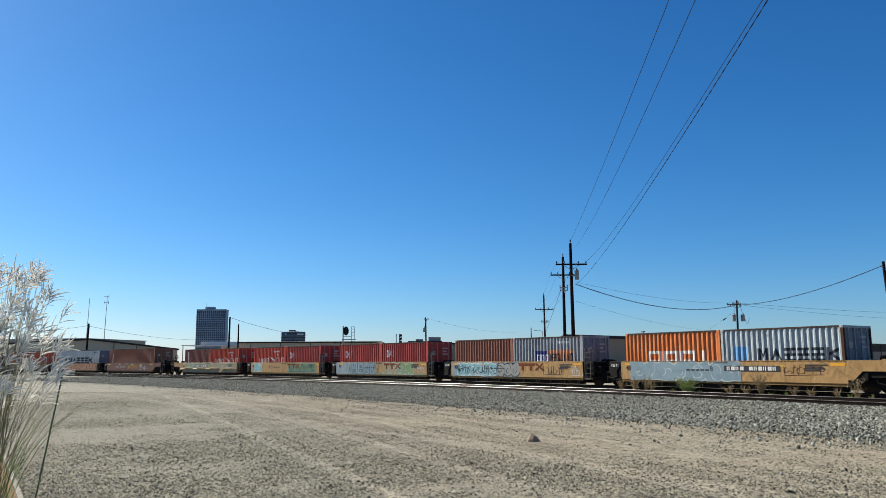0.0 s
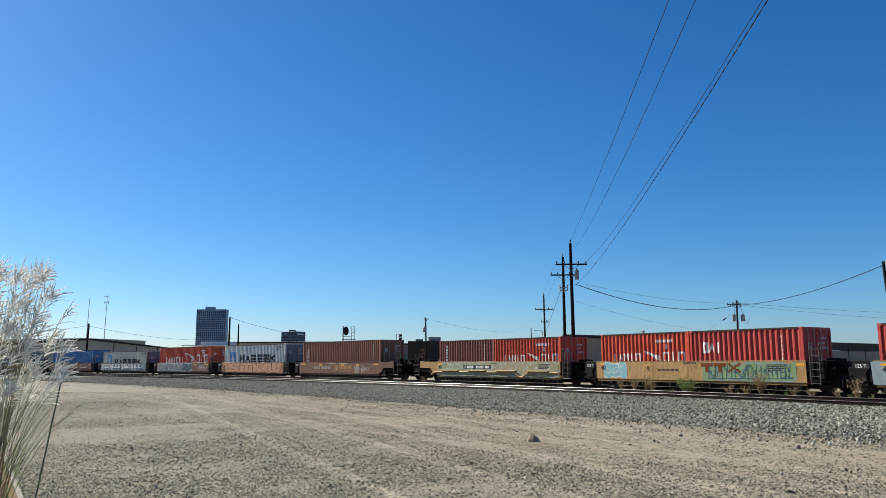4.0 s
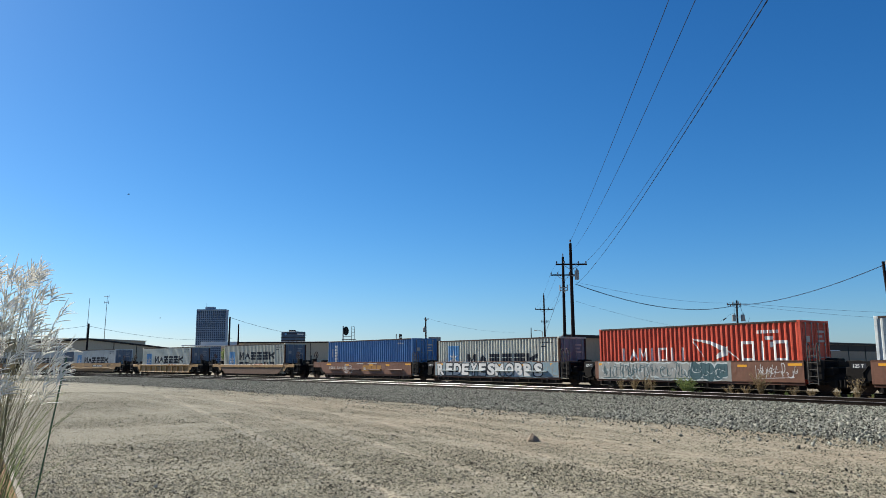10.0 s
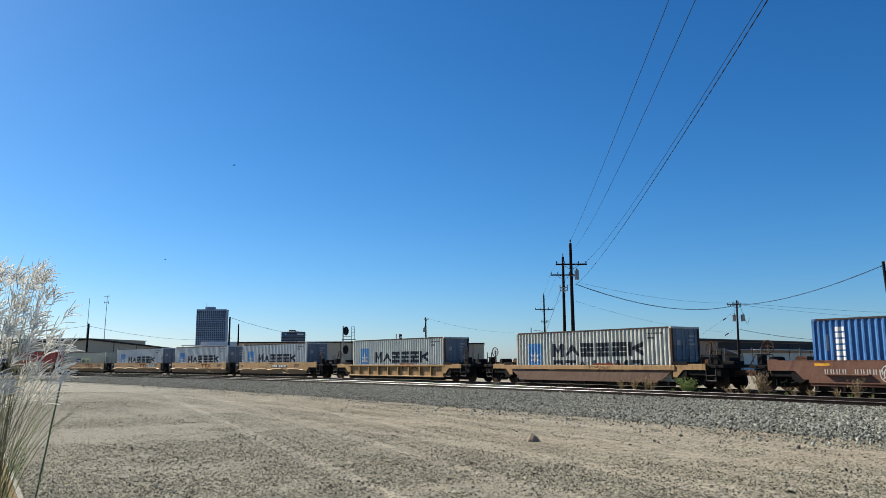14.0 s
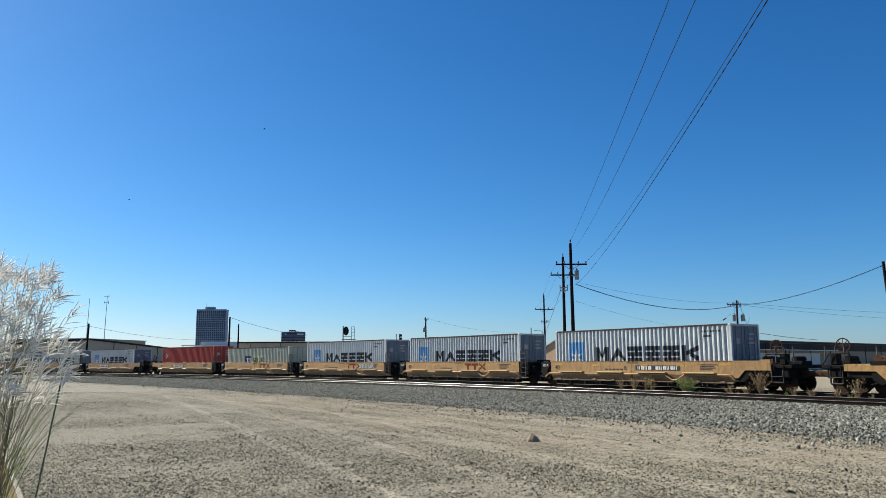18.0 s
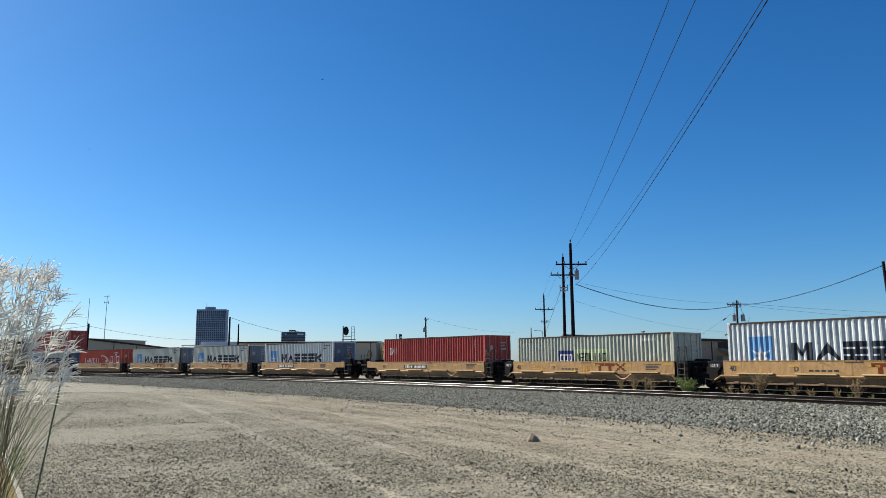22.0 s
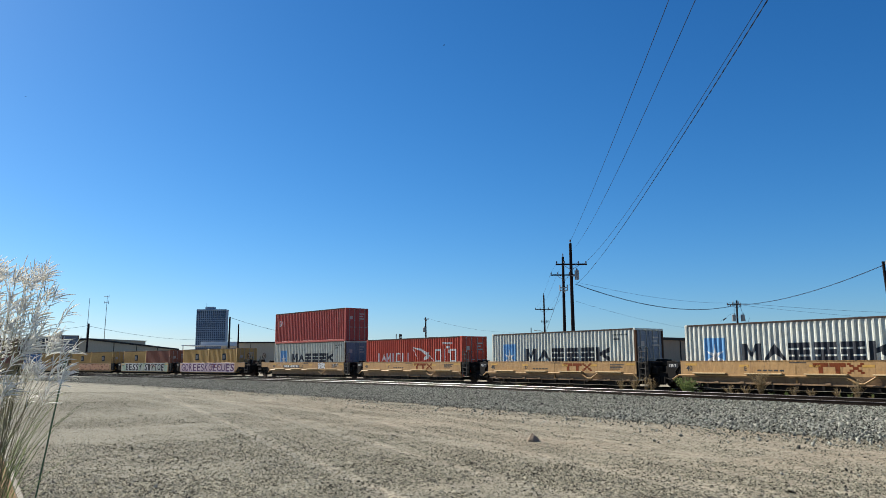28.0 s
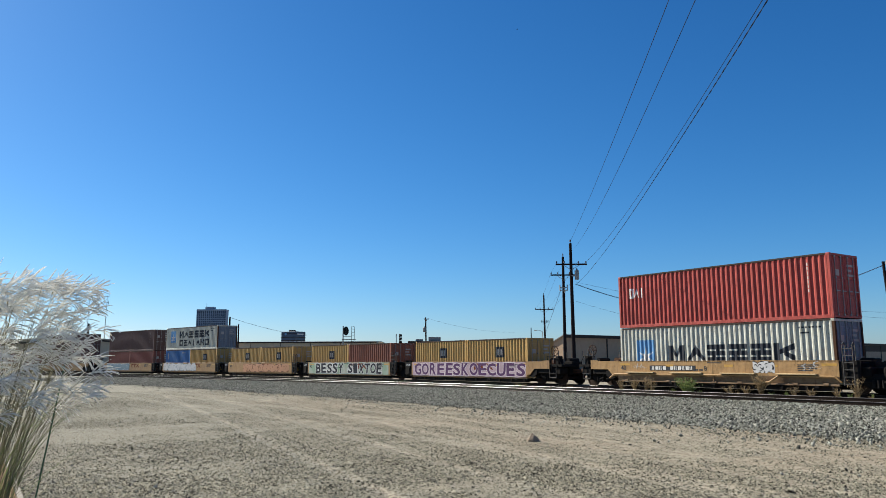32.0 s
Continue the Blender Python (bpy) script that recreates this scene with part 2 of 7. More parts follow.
def dirt_material():
    """Dusty gravelly soil: fine grit, stony mottling, broad patches, wheel ruts in two directions."""
    m = surface("dusty_gravelly_dirt", (0.375, 0.342, 0.262), 0.95, grain=0.6, scale=30, other=(0.15, 0.137, 0.106))
    nt = m.node_tree
    n, ln = nt.nodes, nt.links
    b = n["Principled BSDF"]
    src = b.inputs["Base Color"].links[0].from_socket
    tc = n["Texture Coordinate"]

    def noise_tex(scale, detail=5.0, rough_n=0.65):
        tx = n.new("ShaderNodeTexNoise")
        tx.inputs["Scale"].default_value, tx.inputs["Detail"].default_value, tx.inputs["Roughness"].default_value = scale, detail, rough_n
        ln.new(tc.outputs["Object"], tx.inputs["Vector"])
        return tx.outputs[0]

    def calc(op, a, c=None, d=None):
        q = n.new("ShaderNodeMath")
        q.operation = op
        for k, v in enumerate((a, c, d)):
            if v is None:
                continue
            if isinstance(v, (int, float)):
                q.inputs[k].default_value = v
            else:
                ln.new(v, q.inputs[k])
        return q.outputs[0]

    def ranged(value, lo, hi, amount):
        mr = n.new("ShaderNodeMapRange")
        mr.inputs["From Min"].default_value, mr.inputs["From Max"].default_value = lo, hi
        mr.inputs["To Max"].default_value = amount
        ln.new(value, mr.inputs["Value"])
        return mr.outputs[0]

    def toned(fac, colour):
        nonlocal src
        mx = n.new("ShaderNodeMix")
        mx.data_type = "RGBA"
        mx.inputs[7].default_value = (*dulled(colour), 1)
        ln.new(fac, mx.inputs[0])
        ln.new(src, mx.inputs[6])
        src = mx.outputs[2]

    # broad patches of redder and darker soil
    toned(ranged(noise_tex(0.16), 0.46, 0.64, 0.45), (0.32, 0.245, 0.175))
    toned(ranged(noise_tex(0.35), 0.48, 0.64, 0.4), (0.25, 0.23, 0.175))
    xyz = n.new("ShaderNodeSeparateXYZ")
    ln.new(tc.outputs["Object"], xyz.inputs[0])
    x, y = xyz.outputs[0], xyz.outputs[1]
    # greyer, gravelly soil on one side of the lot, browner on the other
    toned(ranged(calc("MULTIPLY_ADD", y, 0.42, x), 9.5, 3.0, 0.75), (0.272, 0.272, 0.226))
    wander = calc("SUBTRACT", noise_tex(0.22, 3.0), 0.5)
    worn = noise_tex(0.5, 4.0)
    # ruts left by cars that cut across the lot, and by those that drove along the railway
    across = calc("ADD", calc("ADD", calc("MULTIPLY", x, 0.905), calc("MULTIPLY", y, 0.42)), calc("MULTIPLY", wander, 0.5))
    dx, dy = calc("ADD", x, 282.59), calc("ADD", y, 171.27)
    along = calc("SUBTRACT", calc("SQRT", calc("ADD", calc("MULTIPLY", dx, dx), calc("MULTIPLY", dy, dy))), 362.63)
    along = calc("ADD", along, calc("MULTIPLY", wander, 0.5))
    ramps = []
    for value, lo, hi, marks_at in ((across, 2.0, 16.0, RUTS_ACROSS),
                                    (along, -34.0, -13.0, RUTS_ALONG)):
        ramp = n.new("ShaderNodeValToRGB")
        e = ramp.color_ramp.elements
        e[0].position, e[1].position = 0.0, 1.0
        e[0].color = e[1].color = (0.5, 0.5, 0.5, 1)
        stops = []
        for at, half, tone in sorted(marks_at):
            v = 0.5 + 0.5 * tone
            stops += [(at - half, 0.5), (at, v), (at + half, 0.5)]
        last = 0.0
        for at, v in stops:
            q = min(0.999, max(last + 0.0005, (at - lo) / (hi - lo)))
            last = q
            e.new(q).color = (v, v, v, 1)
        ln.new(ranged(value, lo, hi, 1.0), ramp.inputs[0])
        ramps.append(ramp.outputs[0])
    pale = calc("MAXIMUM", ranged(ramps[0], 0.5, 1.0, 1.0), ranged(ramps[1], 0.5, 1.0, 1.0))
    dark = calc("MAXIMUM", ranged(ramps[0], 0.5, 0.0, 1.0), ranged(ramps[1], 0.5, 0.0, 1.0))
    toned(calc("MULTIPLY", dark, ranged(worn, 0.35, 0.62, 0.62)), (0.185, 0.15, 0.11))
    toned(calc("MULTIPLY", pale, ranged(worn, 0.60, 0.40, 0.5)), (0.50, 0.435, 0.335))
    # coarse stony mottling of pits and lumps
    lumps = noise_tex(13.0, 3.0, 0.6)
    toned(ranged(lumps, 0.51, 0.60, 0.68), (0.135, 0.118, 0.088))
    toned(ranged(noise_tex(4.0, 5.0, 0.7), 0.56, 0.66, 0.35), (0.20, 0.175, 0.13))
    ln.new(src, b.inputs["Base Color"])
    rut = n.new("ShaderNodeBump")
    rut.inputs["Strength"].default_value, rut.inputs["Distance"].default_value = 1.0, 0.05
    ln.new(calc("SUBTRACT", dark, calc("MULTIPLY", pale, 0.8)), rut.inputs["Height"])
    grit = n.new("ShaderNodeBump")
    grit.inputs["Strength"].default_value, grit.inputs["Distance"].default_value = 1.0, 0.035
    ln.new(calc("ADD", lumps, calc("MULTIPLY", noise_tex(38.0, 3.0), 0.3)), grit.inputs["Height"])
    ln.new(rut.outputs[0], grit.inputs["Normal"])
    ln.new(grit.outputs[0], b.inputs["Normal"])
    return m


DIRT = dirt_material()
BALLAST = surface("grey_crushed_stone", (0.31, 0.30, 0.25), 0.95, grain=0.9, scale=9, other=(0.07, 0.068, 0.06), bump=1.0, bump_scale=14)
STONE = surface("loose_tan_stone", (0.40, 0.31, 0.22), 0.95, grain=0.5, scale=3)
GROUND_Z = -0.35


def spaced(*spans):
    out = []
    for a, b, n in spans:
        out += list(np.linspace(a, b, n, endpoint=False))
    return out + [spans[-1][1]]


def ground():
    gx = spaced((-2500, -60, 14), (-60, 60, 160), (60, 2500, 14))
    gy = spaced((-2500, -20, 10), (-20, 80, 130), (80, 4000, 16))
    sh = Shape()
    for y in gy:
        for x in gx:
            near = max(0.0, 1 - math.hypot(x, y - 25) / 70)
            z = GROUND_Z + near * (0.022 * noise.noise(Vector((x * 0.16, y * 0.16, 0))) + 0.018 * noise.noise(Vector((x * 0.9, y * 0.9, 3))))
            sh.v.append((x, y, z))
    w = len(gx)
    for j in range(len(gy) - 1):
        for i in range(w - 1):
            sh.f.append((j * w + i, j * w + i + 1, (j + 1) * w + i + 1, (j + 1) * w + i))
    single("ground", sh, DIRT, "dusty brown gravelly dirt lot beside the railway", "ground", kind="structure", smooth=True)


NEAR = -3.05  # centre line of the empty nearer track, from the containers' near face
RAILS = ((CENTRE + 0.755, 0.0), (CENTRE - 0.755, 0.0), (NEAR + 0.755, -0.01), (NEAR - 0.755, -0.07))
S_LINE = spaced((-330, -200, 14), (-200, 40, 121), (40, 120, 9))


def railway():
    offs = [-15.6, -14.2, -9.0, -6.0, -5.0, NEAR - 1.3, NEAR, NEAR + 1.3, -0.9, CENTRE - 1.3, CENTRE + 1.3, 3.6, 5.2, 7.0]
    zs = [-0.46, -0.31, -0.29, -0.27, -0.25, -0.24, -0.21, -0.20, -0.22, -0.19, -0.19, -0.22, -0.34, -0.46]
    single("ballast_bed", strip(offs, S_LINE, zs), BALLAST, "bed of grey crushed stone under both tracks", "ballast", kind="structure")
    names = ("rail", "rail", "rail", "rail")
    for (off, z), nm in zip(RAILS, names):
        t = thing(nm, "long steel rail with a polished running surface and rusty sides", "rail", "rails of the two tracks", kind="structure")
        prof_o = [-0.07, -0.07, -0.012, -0.012, -0.034, -0.034, 0.034, 0.034, 0.012, 0.012, 0.07, 0.07]
        prof_z = [-0.172, -0.155, -0.140, -0.045, -0.035, -0.006, -0.006, -0.035, -0.045, -0.140, -0.155, -0.172]
        part("web", strip([off + o for o in prof_o], S_LINE, [z + q for q in prof_z]), RAIL_SIDE, t)
        part("head", strip([off - 0.034, off - 0.03, off + 0.03, off + 0.034], S_LINE, [z - 0.006, z, z, z - 0.006]), RAIL_TOP, t, "bright polished rail head")


def sleepers():
    sh = Shape()
    sh.box(-0.115, 0.115, -1.30, 1.30, -0.20, -0.0, 0.012)
    me = sh.mesh("sleeper", SLEEPER)
    for centre, z, lo, hi, nm in ((NEAR, -0.215, -72, 22, "near"), (CENTRE, -0.18, -72, 22, "far")):
        t = thing("sleeper_row", "row of weathered timber sleepers half sunk in stone", "sleepers", "sleeper rows", kind="structure")
        s = lo
        while s < hi:
            p, h = track(s, centre)
            ob = new("sleeper", me)
            ob.parent = t
            ob.matrix_basis = pose(p.x, p.y, z + random.uniform(-0.01, 0.006), 0, 0, math.degrees(h) + random.uniform(-1, 1))
            s += 0.54 * (1 if s > -30 else 2)


def scatter_stones(name, label, count, place, size, material, seed, flat=False):
    rng = np.random.default_rng(seed)
    base = np.array([(1, 0, 0), (-1, 0, 0), (0, 1, 0), (0, -1, 0), (0, 0, 1), (0, 0, -1)], float)
    faces = np.array([(0, 2, 4), (2, 1, 4), (1, 3, 4), (3, 0, 4), (2, 0, 5), (1, 2, 5), (3, 1, 5), (0, 3, 5)])
    pts = place(rng, count)
    if flat:  # half-sunk chips: four faces and a point
        base = np.array([(1, 0, -0.4), (0, 1, -0.4), (-1, 0, -0.4), (0, -1, -0.4), (0.15, 0.1, 0.75)], float)
        faces = np.array([(0, 1, 4), (1, 2, 4), (2, 3, 4), (3, 0, 4)])
    m, k = len(base), len(faces)
    n = len(pts)
    r = size[0] * (1 + rng.exponential(size[1], n))
    sc = rng.uniform(0.65, 1.25, (n, m, 1)) * r[:, None, None] * np.array([1, 1, 0.75])
    ang = rng.uniform(0, 6.28, n)
    v = base[None] * sc
    tilt = rng.normal(0, 0.5, (n, 2))
    v[:, :, 2] += v[:, :, 0] * tilt[:, :1] + v[:, :, 1] * tilt[:, 1:]
    c, s = np.cos(ang)[:, None], np.sin(ang)[:, None]
    x, y = v[:, :, 0] * c - v[:, :, 1] * s, v[:, :, 0] * s + v[:, :, 1] * c
    v = np.stack([x, y, v[:, :, 2]], -1) + pts[:, None, :]
    f = faces[None] + (np.arange(n) * m)[:, None, None]
    me = bpy.data.meshes.new(name)
    me.vertices.add(n * m)
    me.vertices.foreach_set("co", v.reshape(-1).astype(np.float32))
    me.loops.add(n * k * 3)
    me.loops.foreach_set("vertex_index", f.reshape(-1).astype(np.int32))
    me.polygons.add(n * k)
    me.polygons.foreach_set("loop_start", np.arange(0, n * k * 3, 3, dtype=np.int32))
    me.update(calc_edges=True)
    me.materials.append(material)
    return tagged(new(name, me), label, "stones", kind="stuff")


def island_material(name, a, b, rough=0.95, low=0.0):
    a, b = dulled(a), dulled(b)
    m = bpy.data.materials.new(name)
    m.use_nodes = True
    n, ln = m.node_tree.nodes, m.node_tree.links
    g = n.new("ShaderNodeNewGeometry")
    r = n.new("ShaderNodeValToRGB")
    r.color_ramp.elements[0].position = low
    r.color_ramp.elements[0].color, r.color_ramp.elements[1].color = (*a, 1), (*b, 1)
    ln.new(g.outputs["Random Per Island"], r.inputs[0])
    ln.new(r.outputs[0], n["Principled BSDF"].inputs["Base Color"])
    n["Principled BSDF"].inputs["Roughness"].default_value = rough
    n["Principled BSDF"].inputs["Specular IOR Level"].default_value = 0.1
    return m


BALLAST_STONES = island_material("mixed_grey_ballast_stones", (0.022, 0.023, 0.02), (0.41, 0.415, 0.355))
PEBBLES = island_material("mixed_brown_pebbles", (0.058, 0.054, 0.042), (0.395, 0.375, 0.285), low=0.05)


def stones():
    def bed(rng, n):
        s = 22 - 110 * rng.uniform(0, 1, n) ** 1.7
        edge = rng.normal(0, 0.5, n) - rng.exponential(1.1, n) * (rng.uniform(0, 1, n) < 0.4)
        o = rng.uniform(-14.9, -3.9, n) + np.where(rng.uniform(0, 1, n) < 0.35, edge, 0)
        out = np.empty((n, 3))
        for i in range(n):
            p, _ = track(s[i], o[i])
            out[i] = (p.x, p.y, (-0.30 if o[i] > -14.3 else max(-0.345, -0.30 + 0.03 * (o[i] + 14.3))) + 0.06 * min(1, max(0, (o[i] + 10) / 6)) + rng.uniform(0, 0.035))
        return out
    scatter_stones("ballast_stones", "loose crushed grey stones along the track", 185000, bed, (0.0235, 0.42), BALLAST_STONES, 5)

    def lot(rng, n):
        d = 9.0 + 40 * rng.uniform(0, 1, n) ** 1.75
        a = rng.uniform(-0.62, 0.62, n)
        x = d * a
        across = 0.905 * x + 0.42 * d
        along = np.hypot(x + 282.59, d + 171.27) - 362.63
        keep = np.ones(n)
        for value, ruts in ((across, RUTS_ACROSS), (along, RUTS_ALONG)):
            for at, half, tone in ruts:
                if tone > 0:  # wheels sweep the pale ruts nearly clean
                    keep = np.where(np.abs(value - at) < half * 1.1, 0.42, keep)
        keep = np.where(across > 7.5, keep * 0.75, keep)
        z = np.full(n, GROUND_Z) + rng.uniform(0, 0.012, n)
        return np.stack([x, d, z], -1)[rng.uniform(0, 1, n) < keep]
    scatter_stones("pebbles", "small stones strewn over the dirt lot", 340000, lot, (0.0110, 0.45), PEBBLES, 6, True)


# ---- poles, wires ----
TIMBER = surface("dark_creosoted_timber", (0.020, 0.015, 0.017), 0.9, grain=0.6, scale=10, bump=0.3)
WIRE = surface("dark_insulated_cable", (0.02, 0.03, 0.06), 0.6)
PORCELAIN = surface("brown_glazed_porcelain", (0.07, 0.055, 0.06), 0.3)


# ---- containers ----
PITCH, RIB = 0.2785, 0.052
CACHE = {}


def rib_y(x, length):
    """Depth of the corrugated side at x: 0 on the outer flats, RIB on the inner ones."""
    u = ((x + length / 2) / PITCH) % 1.0
    if u < 0.25:
        return 0.0
    if u < 0.49:
        return RIB * (u - 0.25) / 0.24
    if u < 0.76:
        return RIB
    return RIB * (1 - (u - 0.76) / 0.24)


def rib_xs(x0, x1, length):
    xs = {round(x0, 4), round(x1, 4)}
    k0 = int((x0 + length / 2) / PITCH) - 1
    for k in range(k0, k0 + int((x1 - x0) / PITCH) + 4):
        for u in (0.0, 0.25, 0.49, 0.76):
            x = -length / 2 + (k + u) * PITCH
            if x0 < x < x1:
                xs.add(round(x, 4))
    return sorted(xs)


def container_meshes(length, high):
    key = (length, high)
    if key in CACHE:
        return CACHE[key]
    h, w, e = length / 2, 1.219, 0.13
    d = {}
    sh = Shape()
    xs = rib_xs(-h + e, h - e, length)
    for x in xs:
        y = -w + 0.012 + rib_y(x, length)
        sh.v += [(x, y, 0.15), (x, y, high - 0.08)]
    sh.f += [(2 * i, 2 * i + 2, 2 * i + 3, 2 * i + 1) for i in range(len(xs) - 1)]
    d["side_wall"] = sh.mesh("side_wall")
    sh = Shape()
    ys = rib_xs(-w + 0.1, w - 0.1, 2 * w)
    for y in ys:
        x = -h + 0.02 + rib_y(y, 2 * w)
        sh.v += [(x, y, 0.15), (x, y, high - 0.1)]
    sh.f += [(2 * i + 2, 2 * i, 2 * i + 1, 2 * i + 3) for i in range(len(ys) - 1)]
    d["front_wall"] = sh.mesh("front_wall")
    sh = Shape()
    n = int(length / 0.42)
    rx = np.linspace(-h + 0.1, h - 0.1, n * 4 + 1)
    for i, x in enumerate(rx):
        z = high - 0.012 - (0.02 if i % 4 in (2, 3) else 0.0)
        sh.v += [(x, -w + 0.03, z), (x, w - 0.03, z)]
    sh.f += [(2 * i, 2 * i + 2, 2 * i + 3, 2 * i + 1) for i in range(len(rx) - 1)]
    d["roof"] = sh.mesh("roof")
    d["floor"] = Shape().box(-h + 0.1, h - 0.1, -w + 0.05, w - 0.05, 0.05, 0.16).mesh("floor")
    d["corner_post"] = Shape().box(-0.065, 0.065, -0.065, 0.065, 0.1, high - 0.1, 0.012).mesh("corner_post")
    d["corner_casting"] = Shape().box(-0.089, 0.089, -0.081, 0.081, -0.059, 0.059, 0.012).mesh("corner_casting")
    d["top_rail"] = Shape().box(-h + 0.17, h - 0.17, -0.03, 0.03, -0.04, 0.04, 0.006).mesh("top_rail")
    d["bottom_rail"] = Shape().box(-h + 0.17, h - 0.17, -0.03, 0.03, -0.08, 0.08, 0.006).mesh("bottom_rail")
    d["end_beam"] = Shape().box(-0.05, 0.05, -w + 0.14, w - 0.14, -0.055, 0.055, 0.008).mesh("end_beam")
    sh = Shape()
    sh.box(-0.02, 0.02, -0.53, 0.53, 0.15, high - 0.12, 0.006)
    for k in range(3):
        z0 = 0.25 + k * (high - 0.45) / 3
        sh.box(0.0, 0.035, -0.45, 0.45, z0, z0 + (high - 0.45) / 3 - 0.14, 0.012)
    sh.box(-0.012, 0.03, -0.535, -0.505, 0.13, high - 0.11)
    sh.box(-0.012, 0.03, 0.505, 0.535, 0.13, high - 0.11)
    d["door"] = sh.mesh("door")
    sh = Shape()
    sh.tube((0.06, 0, 0.12), (0.06, 0, high - 0.1), 0.017, n=6)
    for z in (0.16, high * 0.42, high * 0.62, high - 0.14):
        sh.box(0.03, 0.085, -0.045, 0.045, z - 0.04, z + 0.04, 0.006)
    sh.box(0.06, 0.085, -0.02, 0.28, high * 0.42 - 0.02, high * 0.42 + 0.02, 0.004)
    d["lock_rod"] = sh.mesh("lock_rod")
    CACHE[key] = d
    return d


def decal(length, quads, lift=0.004):
    """Painted patches that follow the ribs of a side: quads of x0, x1, z at x0 (low, high), z at x1 (low, high)."""
    sh = Shape()
    for x0, x1, a0, b0, a1, b1 in quads:
        o = len(sh.v)
        xs = rib_xs(x0, x1, length)
        for x in xs:
            u = (x - x0) / (x1 - x0)
            y = -1.219 + 0.012 + rib_y(x, length) - lift
            sh.v += [(x, y, a0 + u * (a1 - a0)), (x, y, b0 + u * (b1 - b0))]
        sh.f += [(o + 2 * i, o + 2 * i + 2, o + 2 * i + 3, o + 2 * i + 1) for i in range(len(xs) - 1)]
    return sh


def bar(x0, x1, z0, z1):
    return (x0, x1, z0, z1, z0, z1)


def word_blocks(x0, z0, size, pattern, pitch, stroke):
    """A wordmark as plain blocks, a list for each: m two uprights, ^ a wedge, = three level bars, k upright and wedge, o hollow block."""
    blocks = []
    for n, c in enumerate(pattern):
        out = []
        blocks.append(out)
        x, w, s = x0 + n * pitch, pitch * 0.86, stroke
        t = z0 + size
        if c == "m":
            out += [bar(x, x + s, z0, t), bar(x + w - s, x + w, z0, t), (x + s, x + w / 2, t - s * 1.2, t, z0 + size * 0.25, z0 + size * 0.5), (x + w / 2, x + w - s, z0 + size * 0.25, z0 + size * 0.5, t - s * 1.2, t)]
        elif c == "^":
            out += [(x, x + w / 2, z0, z0 + s * 0.6, z0 + size * 0.45, t), (x + w / 2, x + w, z0 + size * 0.45, t, z0, z0 + s * 0.6)]
        elif c == "=":
            out += [bar(x, x + w, z0, z0 + s * 0.85), bar(x, x + w, z0 + size / 2 - s * 0.4, z0 + size / 2 + s * 0.4), bar(x, x + w, t - s * 0.85, t)]
            out += [bar(x + w * 0.28, x + w * 0.28 + s * 0.7, z0 + s * 0.85, z0 + size / 2 - s * 0.4), bar(x + w * 0.5, x + w * 0.5 + s * 0.7, z0 + size / 2 + s * 0.4, t - s * 0.85)]
        elif c == "o":
            out += [bar(x, x + w, z0, z0 + s), bar(x, x + w, t - s, t), bar(x, x + s, z0 + s, t - s), bar(x + w - s, x + w, z0 + s, t - s)]
        elif c == "k":
            out += [bar(x, x + s, z0, t), (x + s, x + w, z0 + size * 0.4, z0 + size * 0.65, t - s, t), (x + s * 1.8, x + w, z0 + size * 0.35, z0 + size * 0.6, z0, z0 + s)]
        elif c == "i":
            out += [bar(x + w * 0.3, x + w * 0.3 + s, z0, t)]
        elif c == "l":
            out += [bar(x, x + s, z0, t), bar(x + s, x + w, z0, z0 + s)]
    return blocks


